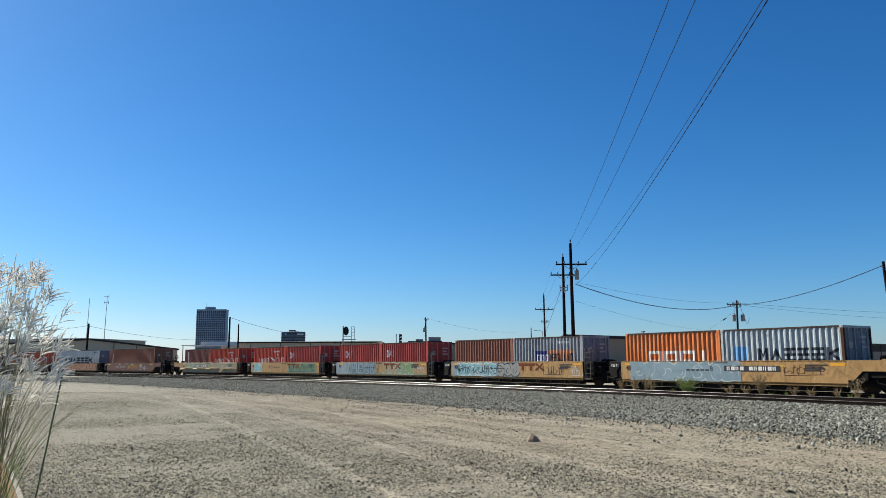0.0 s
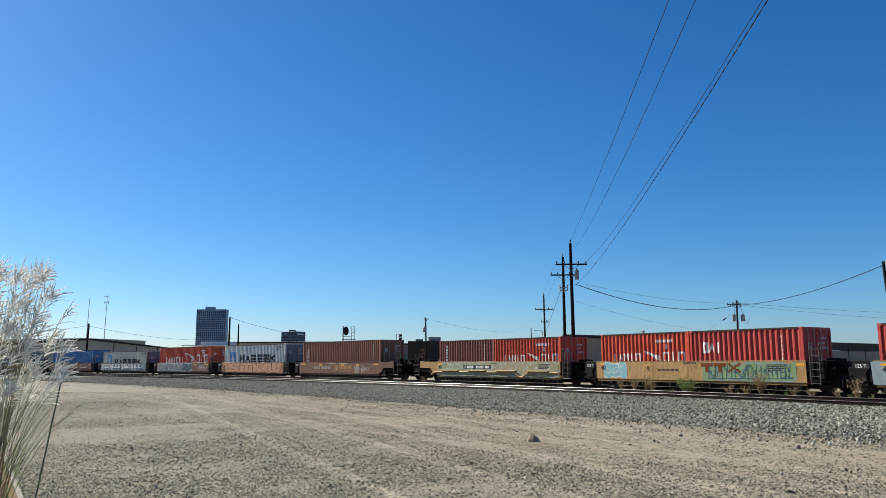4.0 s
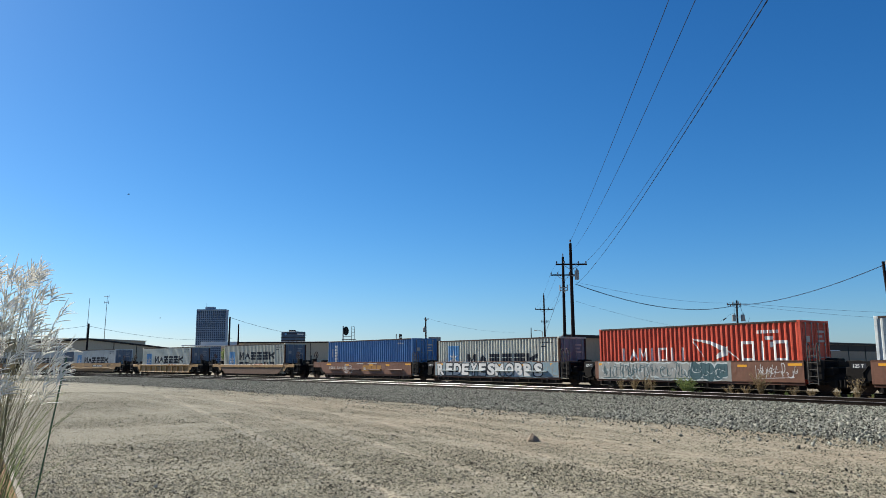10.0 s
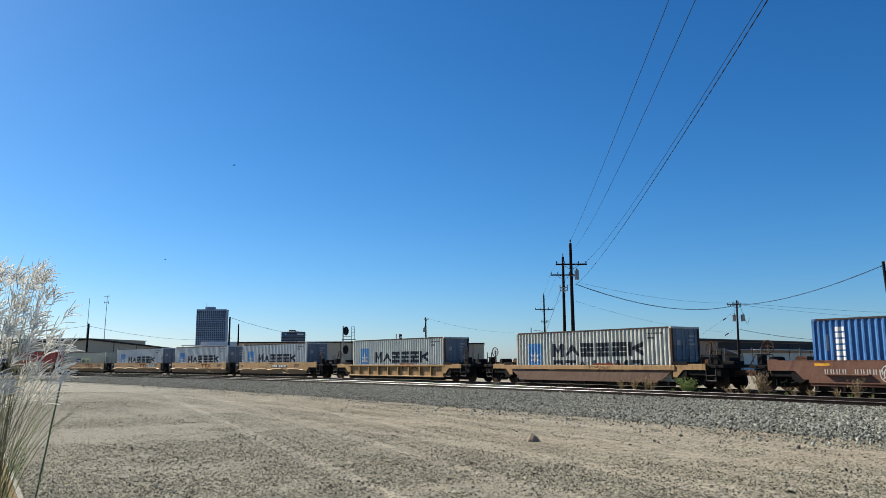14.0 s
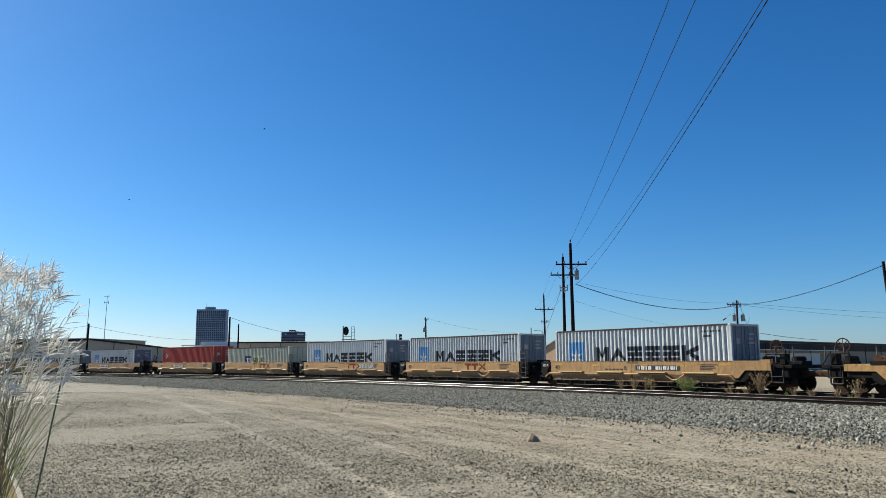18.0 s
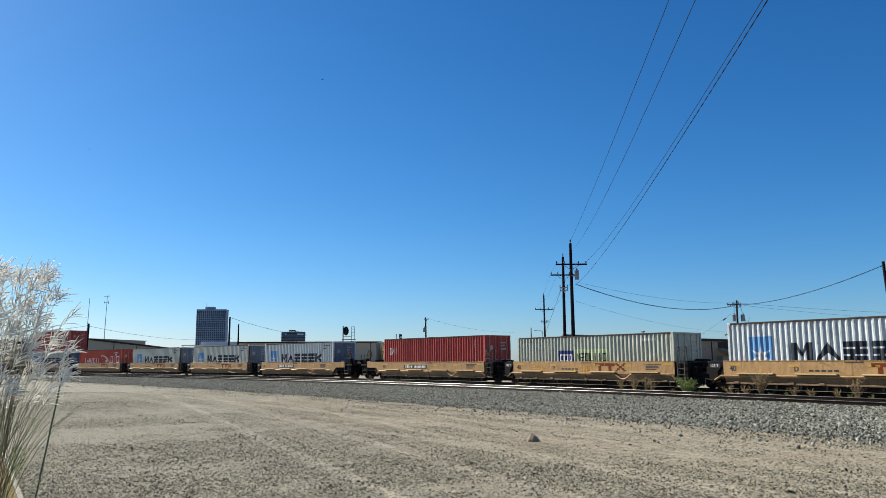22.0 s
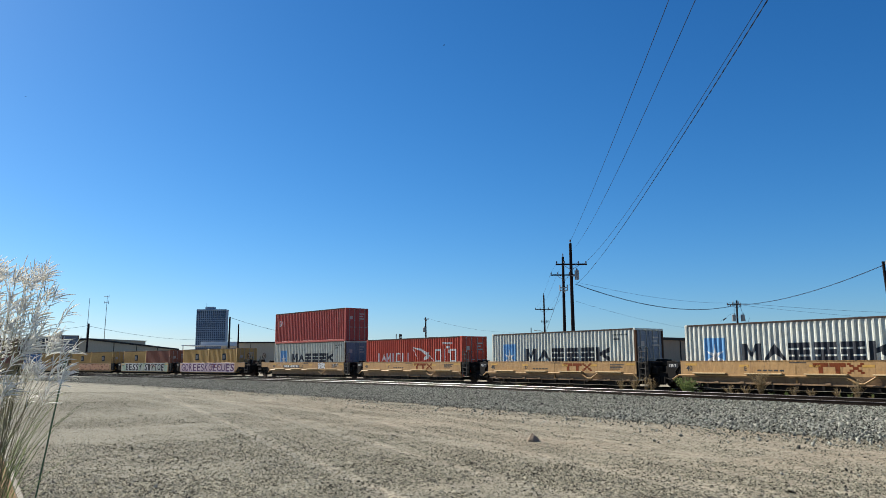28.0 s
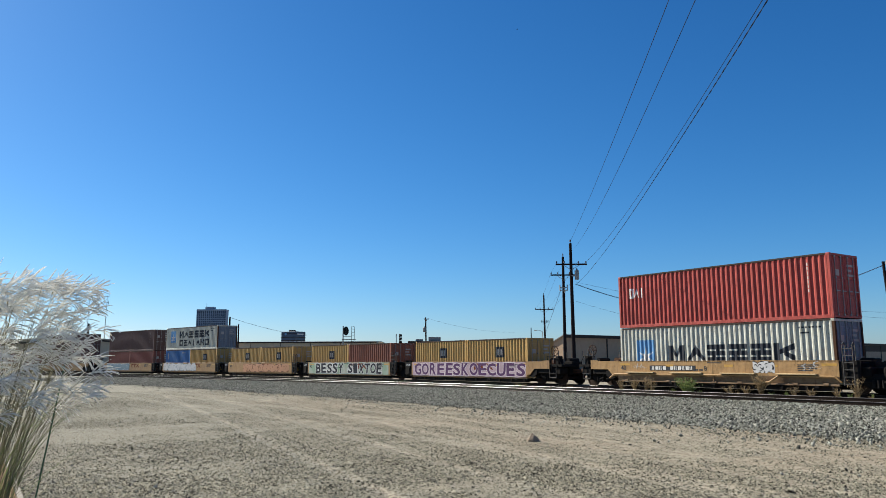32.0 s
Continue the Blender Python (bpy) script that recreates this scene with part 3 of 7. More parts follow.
def marks(ob, kind, length, high):
    """The painted marks on a container's side, by kind."""
    h = length / 2

    def put(name, quads, mat, label):
        lift = 0.009 if name in ("emblem_star", "navy_panel_marks", "panel_strokes", "pale_strokes") else 0.004
        if isinstance(quads[0], list):
            for q in quads:
                part(name + "_block", decal(length, q, lift), mat, ob, label)
            return
        p = part(name, decal(length, quads, lift), mat, ob, label)
        if len(quads) > 2 and "emblem" not in name:
            tagged(p, kind="stuff")

    if kind in ("wordmark", "wordmark_low", "wordmark_faint", "wordmark_two"):
        z0, size = {"wordmark": (1.02, 0.86), "wordmark_low": (0.80, 0.80), "wordmark_faint": (0.98, 0.80), "wordmark_two": (1.34, 0.80)}[kind]
        x0 = -2.85
        if length < 7:
            x0, size, z0 = -1.1, 0.62, 1.03
            put("wordmark", word_blocks(x0, z0, size, "m^===k", 0.66, 0.15), M_BLACK, "black painted maker's wordmark")
            put("emblem_square", [bar(-2.35, -1.65, 1.0, 1.75)], M_SKYBLUE, "light blue painted square")
            return
        put("wordmark", word_blocks(x0, z0, size, "m^===k", 1.20, 0.28), M_BLACK, "black painted shipping line wordmark")
        put("emblem_square", [bar(-4.95, -3.75, 0.85, 2.2)], M_SKYBLUE, "light blue painted emblem square")
        put("emblem_star", [(-4.43, -4.35, 1.25, 1.35, 1.25, 1.92), (-4.35, -4.27, 1.25, 1.92, 1.25, 1.35), (-4.85, -4.35, 1.55, 1.57, 1.18, 1.42), (-4.35, -3.85, 1.18, 1.42, 1.55, 1.57), (-4.85, -4.35, 1.08, 1.10, 1.12, 1.36), (-4.35, -3.85, 1.12, 1.36, 1.08, 1.10), (-4.65, -4.35, 0.88, 0.89, 1.1, 1.3), (-4.35, -4.05, 1.1, 1.3, 0.88, 0.89)], M_WHITE, "white painted star")
        put("code_panel", [bar(4.4 + 0.16 * k, 4.5 + 0.16 * k, high - 0.38, high - 0.30) for k in range(7)] + [bar(4.5, 4.9, high - 0.62, high - 0.54)], M_BLACK, "small black painted code rows")
        if kind == "wordmark_two":
            put("second_wordmark", word_blocks(-2.75, 0.42, 0.72, "o=^i^mo", 1.0, 0.2), M_BLACK, "second black painted wordmark")
    elif kind == "lines_red":
        x0 = -4.55
        put("wordmark", word_blocks(x0, 1.05, 0.72, "i^mioii", 0.66, 0.11) + word_blocks(3.0, 1.05, 0.95, "oio", 0.85, 0.14), M_WHITE, "white painted shipping line wordmark")
        put("emblem", [(0.3, 1.3, 2.12, 2.20, 1.9, 2.06), (1.3, 2.3, 1.9, 2.06, 1.35, 1.7), (1.6, 2.3, 1.15, 1.35, 1.35, 1.8), (0.3, 0.9, 2.0, 2.12, 1.25, 1.32), (2.3, 2.9, 1.5, 1.6, 1.1, 1.15)], M_WHITE, "white painted bird emblem")
        put("code_panel", [bar(3.9 + 0.16 * k, 4.02 + 0.16 * k, high - 0.55, high - 0.40) for k in range(7)] + [bar(4.3, 4.7, high - 0.85, high - 0.68), bar(4.55, 4.68, high - 1.2, high - 0.95)], M_WHITE, "small white painted code rows")
    elif kind == "lines_red_small":
        put("wordmark", word_blocks(-2.2, 1.0, 0.5, "i^mio", 0.42, 0.08) + word_blocks(1.3, 1.0, 0.55, "oio", 0.5, 0.09), M_WHITE, "white painted shipping line wordmark")
        put("emblem", [(0.1, 0.6, 1.55, 1.62, 1.35, 1.5), (0.6, 1.1, 1.3, 1.45, 1.05, 1.35)], M_WHITE, "white painted bird emblem")
        put("code_panel", [bar(0.9 + 0.14 * k, 1.0 + 0.14 * k, 2.05, 2.2) for k in range(8)] + [bar(1.5, 1.62, 1.7, 1.95)], M_WHITE, "small white painted code rows")
    elif kind == "lease":
        put("wordmark", word_blocks(-h + 0.75, 1.45 if high < 2.7 else 1.62, 0.55, "o^i", 0.36, 0.12), M_WHITE, "white painted lease company mark")
        put("code_panel", [bar(h - 1.1, h - 1.02, high - 1.7 + 0.2 * k, high - 1.56 + 0.2 * k) for k in range(7)], M_GREYTXT, "upright row of small pale code marks")
    elif kind == "letters_orange":
        put("wordmark", word_blocks(-1.5, 0.98, 0.62, "ooni".replace("n", "o"), 1.05, 0.16), M_WHITE, "white painted wordmark")
    elif kind in ("panel_lime", "panel_salmon"):
        x0 = -2.4 if length > 7 else -1.0
        k = 1.0 if length > 7 else 0.82
        put("navy_panel", [bar(x0, x0 + 1.25 * k, 1.0, 1.72)], M_NAVY, "navy painted panel")
        put("navy_panel_marks", word_blocks(x0 + 0.12, 1.05, 0.45, "ooo", 0.36, 0.09), M_WHITE, "white strokes on the navy panel")
        put("pale_panel", [bar(x0 + 1.25 * k + 0.1, x0 + 4.0 * k, 1.0, 1.78)], M_LIME if kind == "panel_lime" else M_SALMON, "pale painted panel")
        put("panel_strokes", word_blocks(x0 + 1.25 * k + 0.25, 1.05, 0.5, "m=oliio", 0.34 * k, 0.08), M_BLACK, "dark strokes on the pale panel")
        put("code_panel", [bar(h - 2.1 + 0.14 * j, h - 2.0 + 0.14 * j, high - 0.42, high - 0.3) for j in range(7)], M_WHITE, "small white painted code row")
    elif kind == "codes":
        put("code_panel", [bar(-h + 0.7, -h + 0.95, 1.1 + 0.24 * k, 1.28 + 0.24 * k) for k in range(5)], M_WHITE, "upright row of white code marks")
        put("edge_codes", [bar(h - 1.1, h - 0.98, high - 1.6 + 0.22 * k, high - 1.45 + 0.22 * k) for k in range(6)], M_GREYTXT, "upright row of small pale code marks")
    elif kind == "plain_codes":
        put("code_panel", [bar(h - 2.0 + 0.14 * k, h - 1.9 + 0.14 * k, high - 0.42, high - 0.32) for k in range(6)], M_GREYTXT, "small pale code row")
        put("scuff", [bar(-h + 0.62, -h + 0.7, 1.5, 2.2)], M_GREYTXT, "pale scuffed stripe")
        if length > 7:
            put("name_panel", [bar(-h + 1.0, -h + 1.45, 0.5 + 0.26 * k, 0.70 + 0.26 * k) for k in range(8)], M_WHITE, "upright white lettered name as bars")
    elif kind == "window_mark":
        put("dark_panel", [bar(-0.1, 0.75, 1.35, 2.05)], M_BLACK, "dark painted panel")
        put("pale_strokes", [bar(0.1, 0.3, 1.5, 1.9), bar(0.4, 0.6, 1.5, 1.9)], M_GREYTXT, "pale strokes on the dark panel")


def container(paint_mat, length, high, kind, label, s_end, dx, z, post=None):
    d = container_meshes(length, high)
    h, w = length / 2, 1.219
    # grey containers take the door colour with shade painted in
    door_mat = DOOR_SHADED if paint_mat in (C_PALE, C_GREY, C_OLDGREY, C_BLUEGREY, C_SLATE) else paint_mat
    ob = thing("shipping_container", label, "shipping container", "containers on the train")
    part("side_wall", d["side_wall"], paint_mat, ob)
    part("side_wall", d["side_wall"], paint_mat, ob, m=pose(0, 0, 0, 0, 0, 180))
    part("front_wall", d["front_wall"], paint_mat, ob)
    part("roof", d["roof"], paint_mat, ob)
    part("floor", d["floor"], BLACK, ob)
    for sx in (-1, 1):
        for sy in (-1, 1):
            part("corner_post", d["corner_post"], post if (post and sx > 0) else paint_mat, ob, m=pose(sx * (h - 0.065), sy * (w - 0.066), 0))
            for zz in (0.06, high - 0.059):
                part("corner_casting", d["corner_casting"], paint_mat, ob, m=pose(sx * (h - 0.089), sy * (w - 0.081), zz))
        for zz in (0.09, high - 0.06):
            part("end_beam", d["end_beam"], paint_mat, ob, m=pose(sx * (h - 0.055), 0, zz))
    for sy in (-1, 1):
        part("top_rail", d["top_rail"], EDGE, ob, m=pose(0, sy * (w - 0.031), high - 0.041))
        part("bottom_rail", d["bottom_rail"], paint_mat, ob, m=pose(0, sy * (w - 0.031), 0.085))
        door = part("door", d["door"], door_mat, ob, m=pose(h - 0.07, sy * 0.545, 0))
        for ry in (-0.25, 0.27):
            part("lock_rod", d["lock_rod"], GREY_STEEL, door, "galvanised lock rod", m=pose(0, ry, 0))
    door_marks = Shape()
    for k in range(3):
        door_marks.box(h - 0.034, h - 0.029, 0.25, 0.85 - 0.2 * (k % 2), high - 0.55 - 0.22 * k, high - 0.45 - 0.22 * k)
    door_marks.box(h - 0.034, h - 0.029, -0.75, -0.45, high - 1.0, high - 0.72)
    tagged(part("door_marking", door_marks, M_GREYTXT, ob, "small pale marks on the doors"), kind="stuff")
    marks(ob, kind, length, high)
    MOVING.append((ob, s_end, dx, z))
    return ob


# ---- well cars ----
def lettering(body, size, mat, parent, x, y, z, label):
    key = ("text", body, size)
    if key not in CACHE:
        cu = bpy.data.curves.new("lettering", "FONT")
        cu.body, cu.size, cu.extrude, cu.offset = body, size, 0.001, 0.006 * size
        ob = bpy.data.objects.new("lettering", cu)
        scene.collection.objects.link(ob)
        me = bpy.data.meshes.new_from_object(ob.evaluated_get(bpy.context.evaluated_depsgraph_get()))
        bpy.data.objects.remove(ob)
        bpy.data.curves.remove(cu)
        me.materials.clear()
        CACHE[key] = me
    return part("lettering", CACHE[key], mat, parent, label, m=pose(x, y, z, 90, 0, 0))


def truck_meshes():
    if "truck" in CACHE:
        return CACHE["truck"]
    d = {}
    w = Shape()
    prof = [(0.05, 0.055), (0.20, 0.055), (0.22, 0.03), (0.38, 0.03), (0.40, 0.065), (0.42, 0.065), (0.42, -0.045), (0.455, -0.05), (0.455, -0.075), (0.40, -0.075), (0.38, -0.04), (0.05, -0.06)]
    n = 24
    for i in range(n):
        a = 2 * math.pi * i / n
        w.v += [(r * math.cos(a), y, r * math.sin(a)) for r, y in prof]
    m = len(prof)
    for i in range(n):
        j = (i + 1) % n
        w.f += [(i * m + k, i * m + k + 1, j * m + k + 1, j * m + k) for k in range(m - 1)]
    both = Shape().tube((0, -1.02, 0), (0, 1.02, 0), 0.08, n=10)
    both.add([(x, y - 0.755, z) for x, y, z in w.v], w.f)
    both.add([(-x, 0.755 - y, z) for x, y, z in w.v], w.f)
    d["wheelset"] = both.mesh("wheelset")
    f = Shape()
    f.slab([(-1.15, 0.50), (-1.15, 0.62), (-0.75, 0.66), (-0.35, 0.86), (0.35, 0.86), (0.75, 0.66), (1.15, 0.62), (1.15, 0.50), (0.7, 0.44), (0.38, 0.24), (-0.38, 0.24), (-0.7, 0.44)], -0.08, 0.08)
    for sx in (-0.89, 0.89):
        f.box(sx - 0.15, sx + 0.15, -0.14, 0.1, 0.36, 0.60, 0.02)
    for sx in (-0.2, 0, 0.2):
        f.tube((sx, -0.13, 0.30), (sx, -0.13, 0.60), 0.08, n=8)
    d["side_frame"] = f.mesh("side_frame")
    d["bolster"] = Shape().box(-0.22, 0.22, -1.1, 1.1, 0.5, 0.72, 0.03).mesh("bolster")
    CACHE["truck"] = d
    return d


WHEELSETS = []


def truck(parent, x):
    d = truck_meshes()
    t = part("truck", d["bolster"], BLACK, parent, "sooty cast steel truck with four wheels", m=pose(x, 0, 0))
    for sy in (-1, 1):
        part("side_frame", d["side_frame"], BLACK, t, m=pose(0, sy * 1.0, 0, 0, 0, 0 if sy < 0 else 180))
    for sx in (-0.89, 0.89):
        ws = part("wheelset", d["wheelset"], DARK_RUST, t, "dark rusty axle with two flanged wheels", m=pose(sx, 0, 0.42))
        WHEELSETS.append((ws, sx))


def swoosh(sh, cx, cz, r, a0, a1, wide, y, squash=1.0):
    """A curved brush stroke, thinner at its ends."""
    o, n = len(sh.v), 9
    for k in range(n):
        u = k / (n - 1)
        a, w = a0 + (a1 - a0) * u, wide * (0.35 + 1.3 * u * (1 - u) * 2) / 2
        for q in (r - w, r + w):
            sh.v.append((cx + q * math.cos(a), y, cz + q * math.sin(a) * squash))
    sh.f += [(o + 2 * k, o + 2 * k + 1, o + 2 * k + 3, o + 2 * k + 2) for k in range(n - 1)]


def graffiti(parent, x0, x1, z0, z1, fill, edge, seed, label, y=-1.474, count=None, inner=0.86):
    """A row of round interlocking sprayed letters, each with a thick outline and curved inner strokes."""
    rng = random.Random(seed)
    n = count or max(3, int((x1 - x0) / 0.62))
    step = (x1 - x0) / n
    for i in range(n):
        cx, cz = x0 + (i + 0.5) * step, (z0 + z1) / 2 + rng.uniform(-0.03, 0.03)
        rx, rz = step * rng.uniform(0.58, 0.76), (z1 - z0) * rng.uniform(0.48, 0.58)
        lean = rng.uniform(-0.25, 0.25)
        m = 26
        waves = [(k, rng.uniform(0.02, 0.11), rng.uniform(0, 6.28)) for k in (2, 3, 4, 5)]
        shapes = []
        for k, dy in ((1.0, 0.0), (inner, 0.003)):
            sh = Shape()
            pts = []
            for j in range(m):
                a = 2 * math.pi * j / m
                ca, sa = math.cos(a), math.sin(a)
                q = (abs(ca) ** 3.2 + abs(sa) ** 3.2) ** (-1 / 3.2) * (1 + sum(g * math.sin(h * a + p) for h, g, p in waves)) * k
                px, pz = ca * q * rx, sa * q * rz
                pts.append((min(x1, max(x0, cx + px + pz * lean)), min(z1, max(z0, cz + pz))))
            yy = y - dy - 0.0011 * (i % 3)
            sh.v += [(a, yy, b) for a, b in pts] + [(cx, yy, cz)]
            sh.f += [(j, (j + 1) % m, m) for j in range(m)]
            shapes.append(sh)
        yy = y - 0.0065
        for _ in range(rng.choice((2, 2, 3, 4))):
            a0 = rng.uniform(0, 6.28)
            swoosh(shapes[0], cx + rng.uniform(-0.35, 0.35) * rx, cz + rng.uniform(-0.3, 0.3) * rz, min(rx, rz) * rng.uniform(0.25, 0.6), a0, a0 + rng.uniform(1.6, 3.8), rng.uniform(0.03, 0.06), yy, rng.uniform(0.8, 1.3))
        g = part("graffiti", shapes[1], fill, parent, label)
        part("graffiti_outline", shapes[0], edge, g)


def scrawl(parent, x0, x1, z0, z1, mat, seed, label, y=-1.476, r=0.012):
    """A looping sprayed tag, letter by letter."""
    rng = random.Random(seed)
    sh = Shape()
    x = x0
    while x < x1:
        w = rng.uniform(0.14, 0.26)
        zc, zr = (z0 + z1) / 2 + rng.uniform(-0.06, 0.06), (z1 - z0) * rng.uniform(0.3, 0.5)
        for _ in range(rng.choice((1, 2, 2))):
            a0 = rng.uniform(0, 6.28)
            swoosh(sh, x + w / 2 + rng.uniform(-0.05, 0.05), zc + rng.uniform(-0.4, 0.4) * zr, w * rng.uniform(0.4, 0.8), a0, a0 + rng.uniform(2.0, 4.6), r * 2.4, y, zr / w * rng.uniform(0.5, 1.0))
        if rng.random() < 0.6:
            tip = x + rng.uniform(-0.05, 0.15)
            sh.add([(x, y, zc - zr), (x + 2 * r, y, zc - zr), (tip + 2 * r, y, zc + zr), (tip, y, zc + zr)], [(0, 1, 2, 3)])
        x += w * rng.uniform(0.8, 1.2)
    if rng.random() < 0.6:
        sh.add([(x0, y, z0), (x1, y, z0 + 0.06), (x1, y, z0 + 0.06 + 2 * r), (x0, y, z0 + 2 * r)], [(0, 1, 2, 3)])
    part("scrawl", sh, mat, parent, label)


def glyph(body, offset):
    """The outline of one letter as a flat mesh, thickened by the offset."""
    if ("glyph", body, offset) in CACHE:
        return CACHE["glyph", body, offset]
    cu = bpy.data.curves.new("letter", "FONT")
    cu.body, cu.size, cu.offset, cu.resolution_u = body, 1.0, offset, 3
    ob = bpy.data.objects.new("letter", cu)
    scene.collection.objects.link(ob)
    me = bpy.data.meshes.new_from_object(ob.evaluated_get(bpy.context.evaluated_depsgraph_get()))
    bpy.data.objects.remove(ob)
    bpy.data.curves.remove(cu)
    v = [tuple(q.co) for q in me.vertices]
    f = [tuple(q.vertices) for q in me.polygons]
    bpy.data.meshes.remove(me)
    CACHE["glyph", body, offset] = (v, f)
    return v, f


def letter_graffiti(parent, words, x0, x1, z0, z1, fill, edge, seed, label, y=-1.474, bold=0.045, line=0.045):
    """Big sprayed letters, each fitted to its share of the side, with a thick outline."""
    rng = random.Random(seed)
    step = (x1 - x0) / len(words)
    for i, c in enumerate(words):
        if c == " ":
            continue
        vo, fo = glyph(c, bold + line)
        vi, fi = glyph(c, bold)
        lo, hi = [min(q[k] for q in vo) for k in (0, 1)], [max(q[k] for q in vo) for k in (0, 1)]
        wide = step * rng.uniform(1.0, 1.1)
        ax, az, lean = x0 + (i + 0.5) * step - wide / 2, z0 + rng.uniform(0, 0.04), rng.uniform(-0.06, 0.14)
        sx, sz = wide / (hi[0] - lo[0]), (z1 - az - rng.uniform(0, 0.04)) / (hi[1] - lo[1])

        def lay(v, f, yy):
            sh = Shape()
            for q in v:
                zz = (q[1] - lo[1]) * sz
                sh.v.append((ax + (q[0] - lo[0]) * sx + zz * lean, yy, az + zz))
            sh.f += f
            return sh
        g = part("graffiti", lay(vi, fi, y - 0.0045 - 0.001 * (i % 2)), fill, parent, label)
        part("graffiti_outline", lay(vo, fo, y - 0.001 - 0.001 * (i % 2)), edge, g)


def spray_patch(parent, x0, x1, z0, z1, mat, seed, label, y=-1.4725):
    """A ragged-edged field of sprayed paint."""
    rng = random.Random(seed)
    sh = Shape()
    n = int((x1 - x0) / 0.25)
    for i in range(n + 1):
        x = x0 + (x1 - x0) * i / n
        sh.v += [(x, y, z0 + rng.uniform(0, 0.05)), (x + rng.uniform(-0.06, 0.06), y, z1 - rng.uniform(0, 0.07))]
    sh.f += [(2 * i, 2 * i + 2, 2 * i + 3, 2 * i + 1) for i in range(n)]
    part("graffiti_ground", sh, mat, parent, label)


def wheel_doodle(parent, x, z, r, label, y=-1.476):
    """A chalked wheel: two rings and crooked spokes."""
    sh = Shape()
    for q in (r, r * 0.62, r * 0.25):
        o = len(sh.v)
        for i in range(20):
            a = 2 * math.pi * i / 20
            k = 1 + 0.05 * math.sin(3 * a + q * 9)
            for w in (0.014, -0.014):
                sh.v.append((x + (q * k + w) * math.cos(a), y, z + (q * k + w) * math.sin(a)))
        sh.f += [(o + 2 * i, o + 2 * ((i + 1) % 20), o + 2 * ((i + 1) % 20) + 1, o + 2 * i + 1) for i in range(20)]
    for i in range(7):
        a = 2 * math.pi * i / 7 + 0.2
        c, s = math.cos(a), math.sin(a)
        p, q = (x + r * 0.25 * c, z + r * 0.25 * s), (x + r * c, z + r * s)
        sh.add([(p[0] - 0.012 * s, y, p[1] + 0.012 * c), (p[0] + 0.012 * s, y, p[1] - 0.012 * c), (q[0] + 0.012 * s, y, q[1] - 0.012 * c), (q[0] - 0.012 * s, y, q[1] + 0.012 * c)], [(0, 1, 2, 3)])
    part("scrawl", sh, G_WHITE, parent, label)


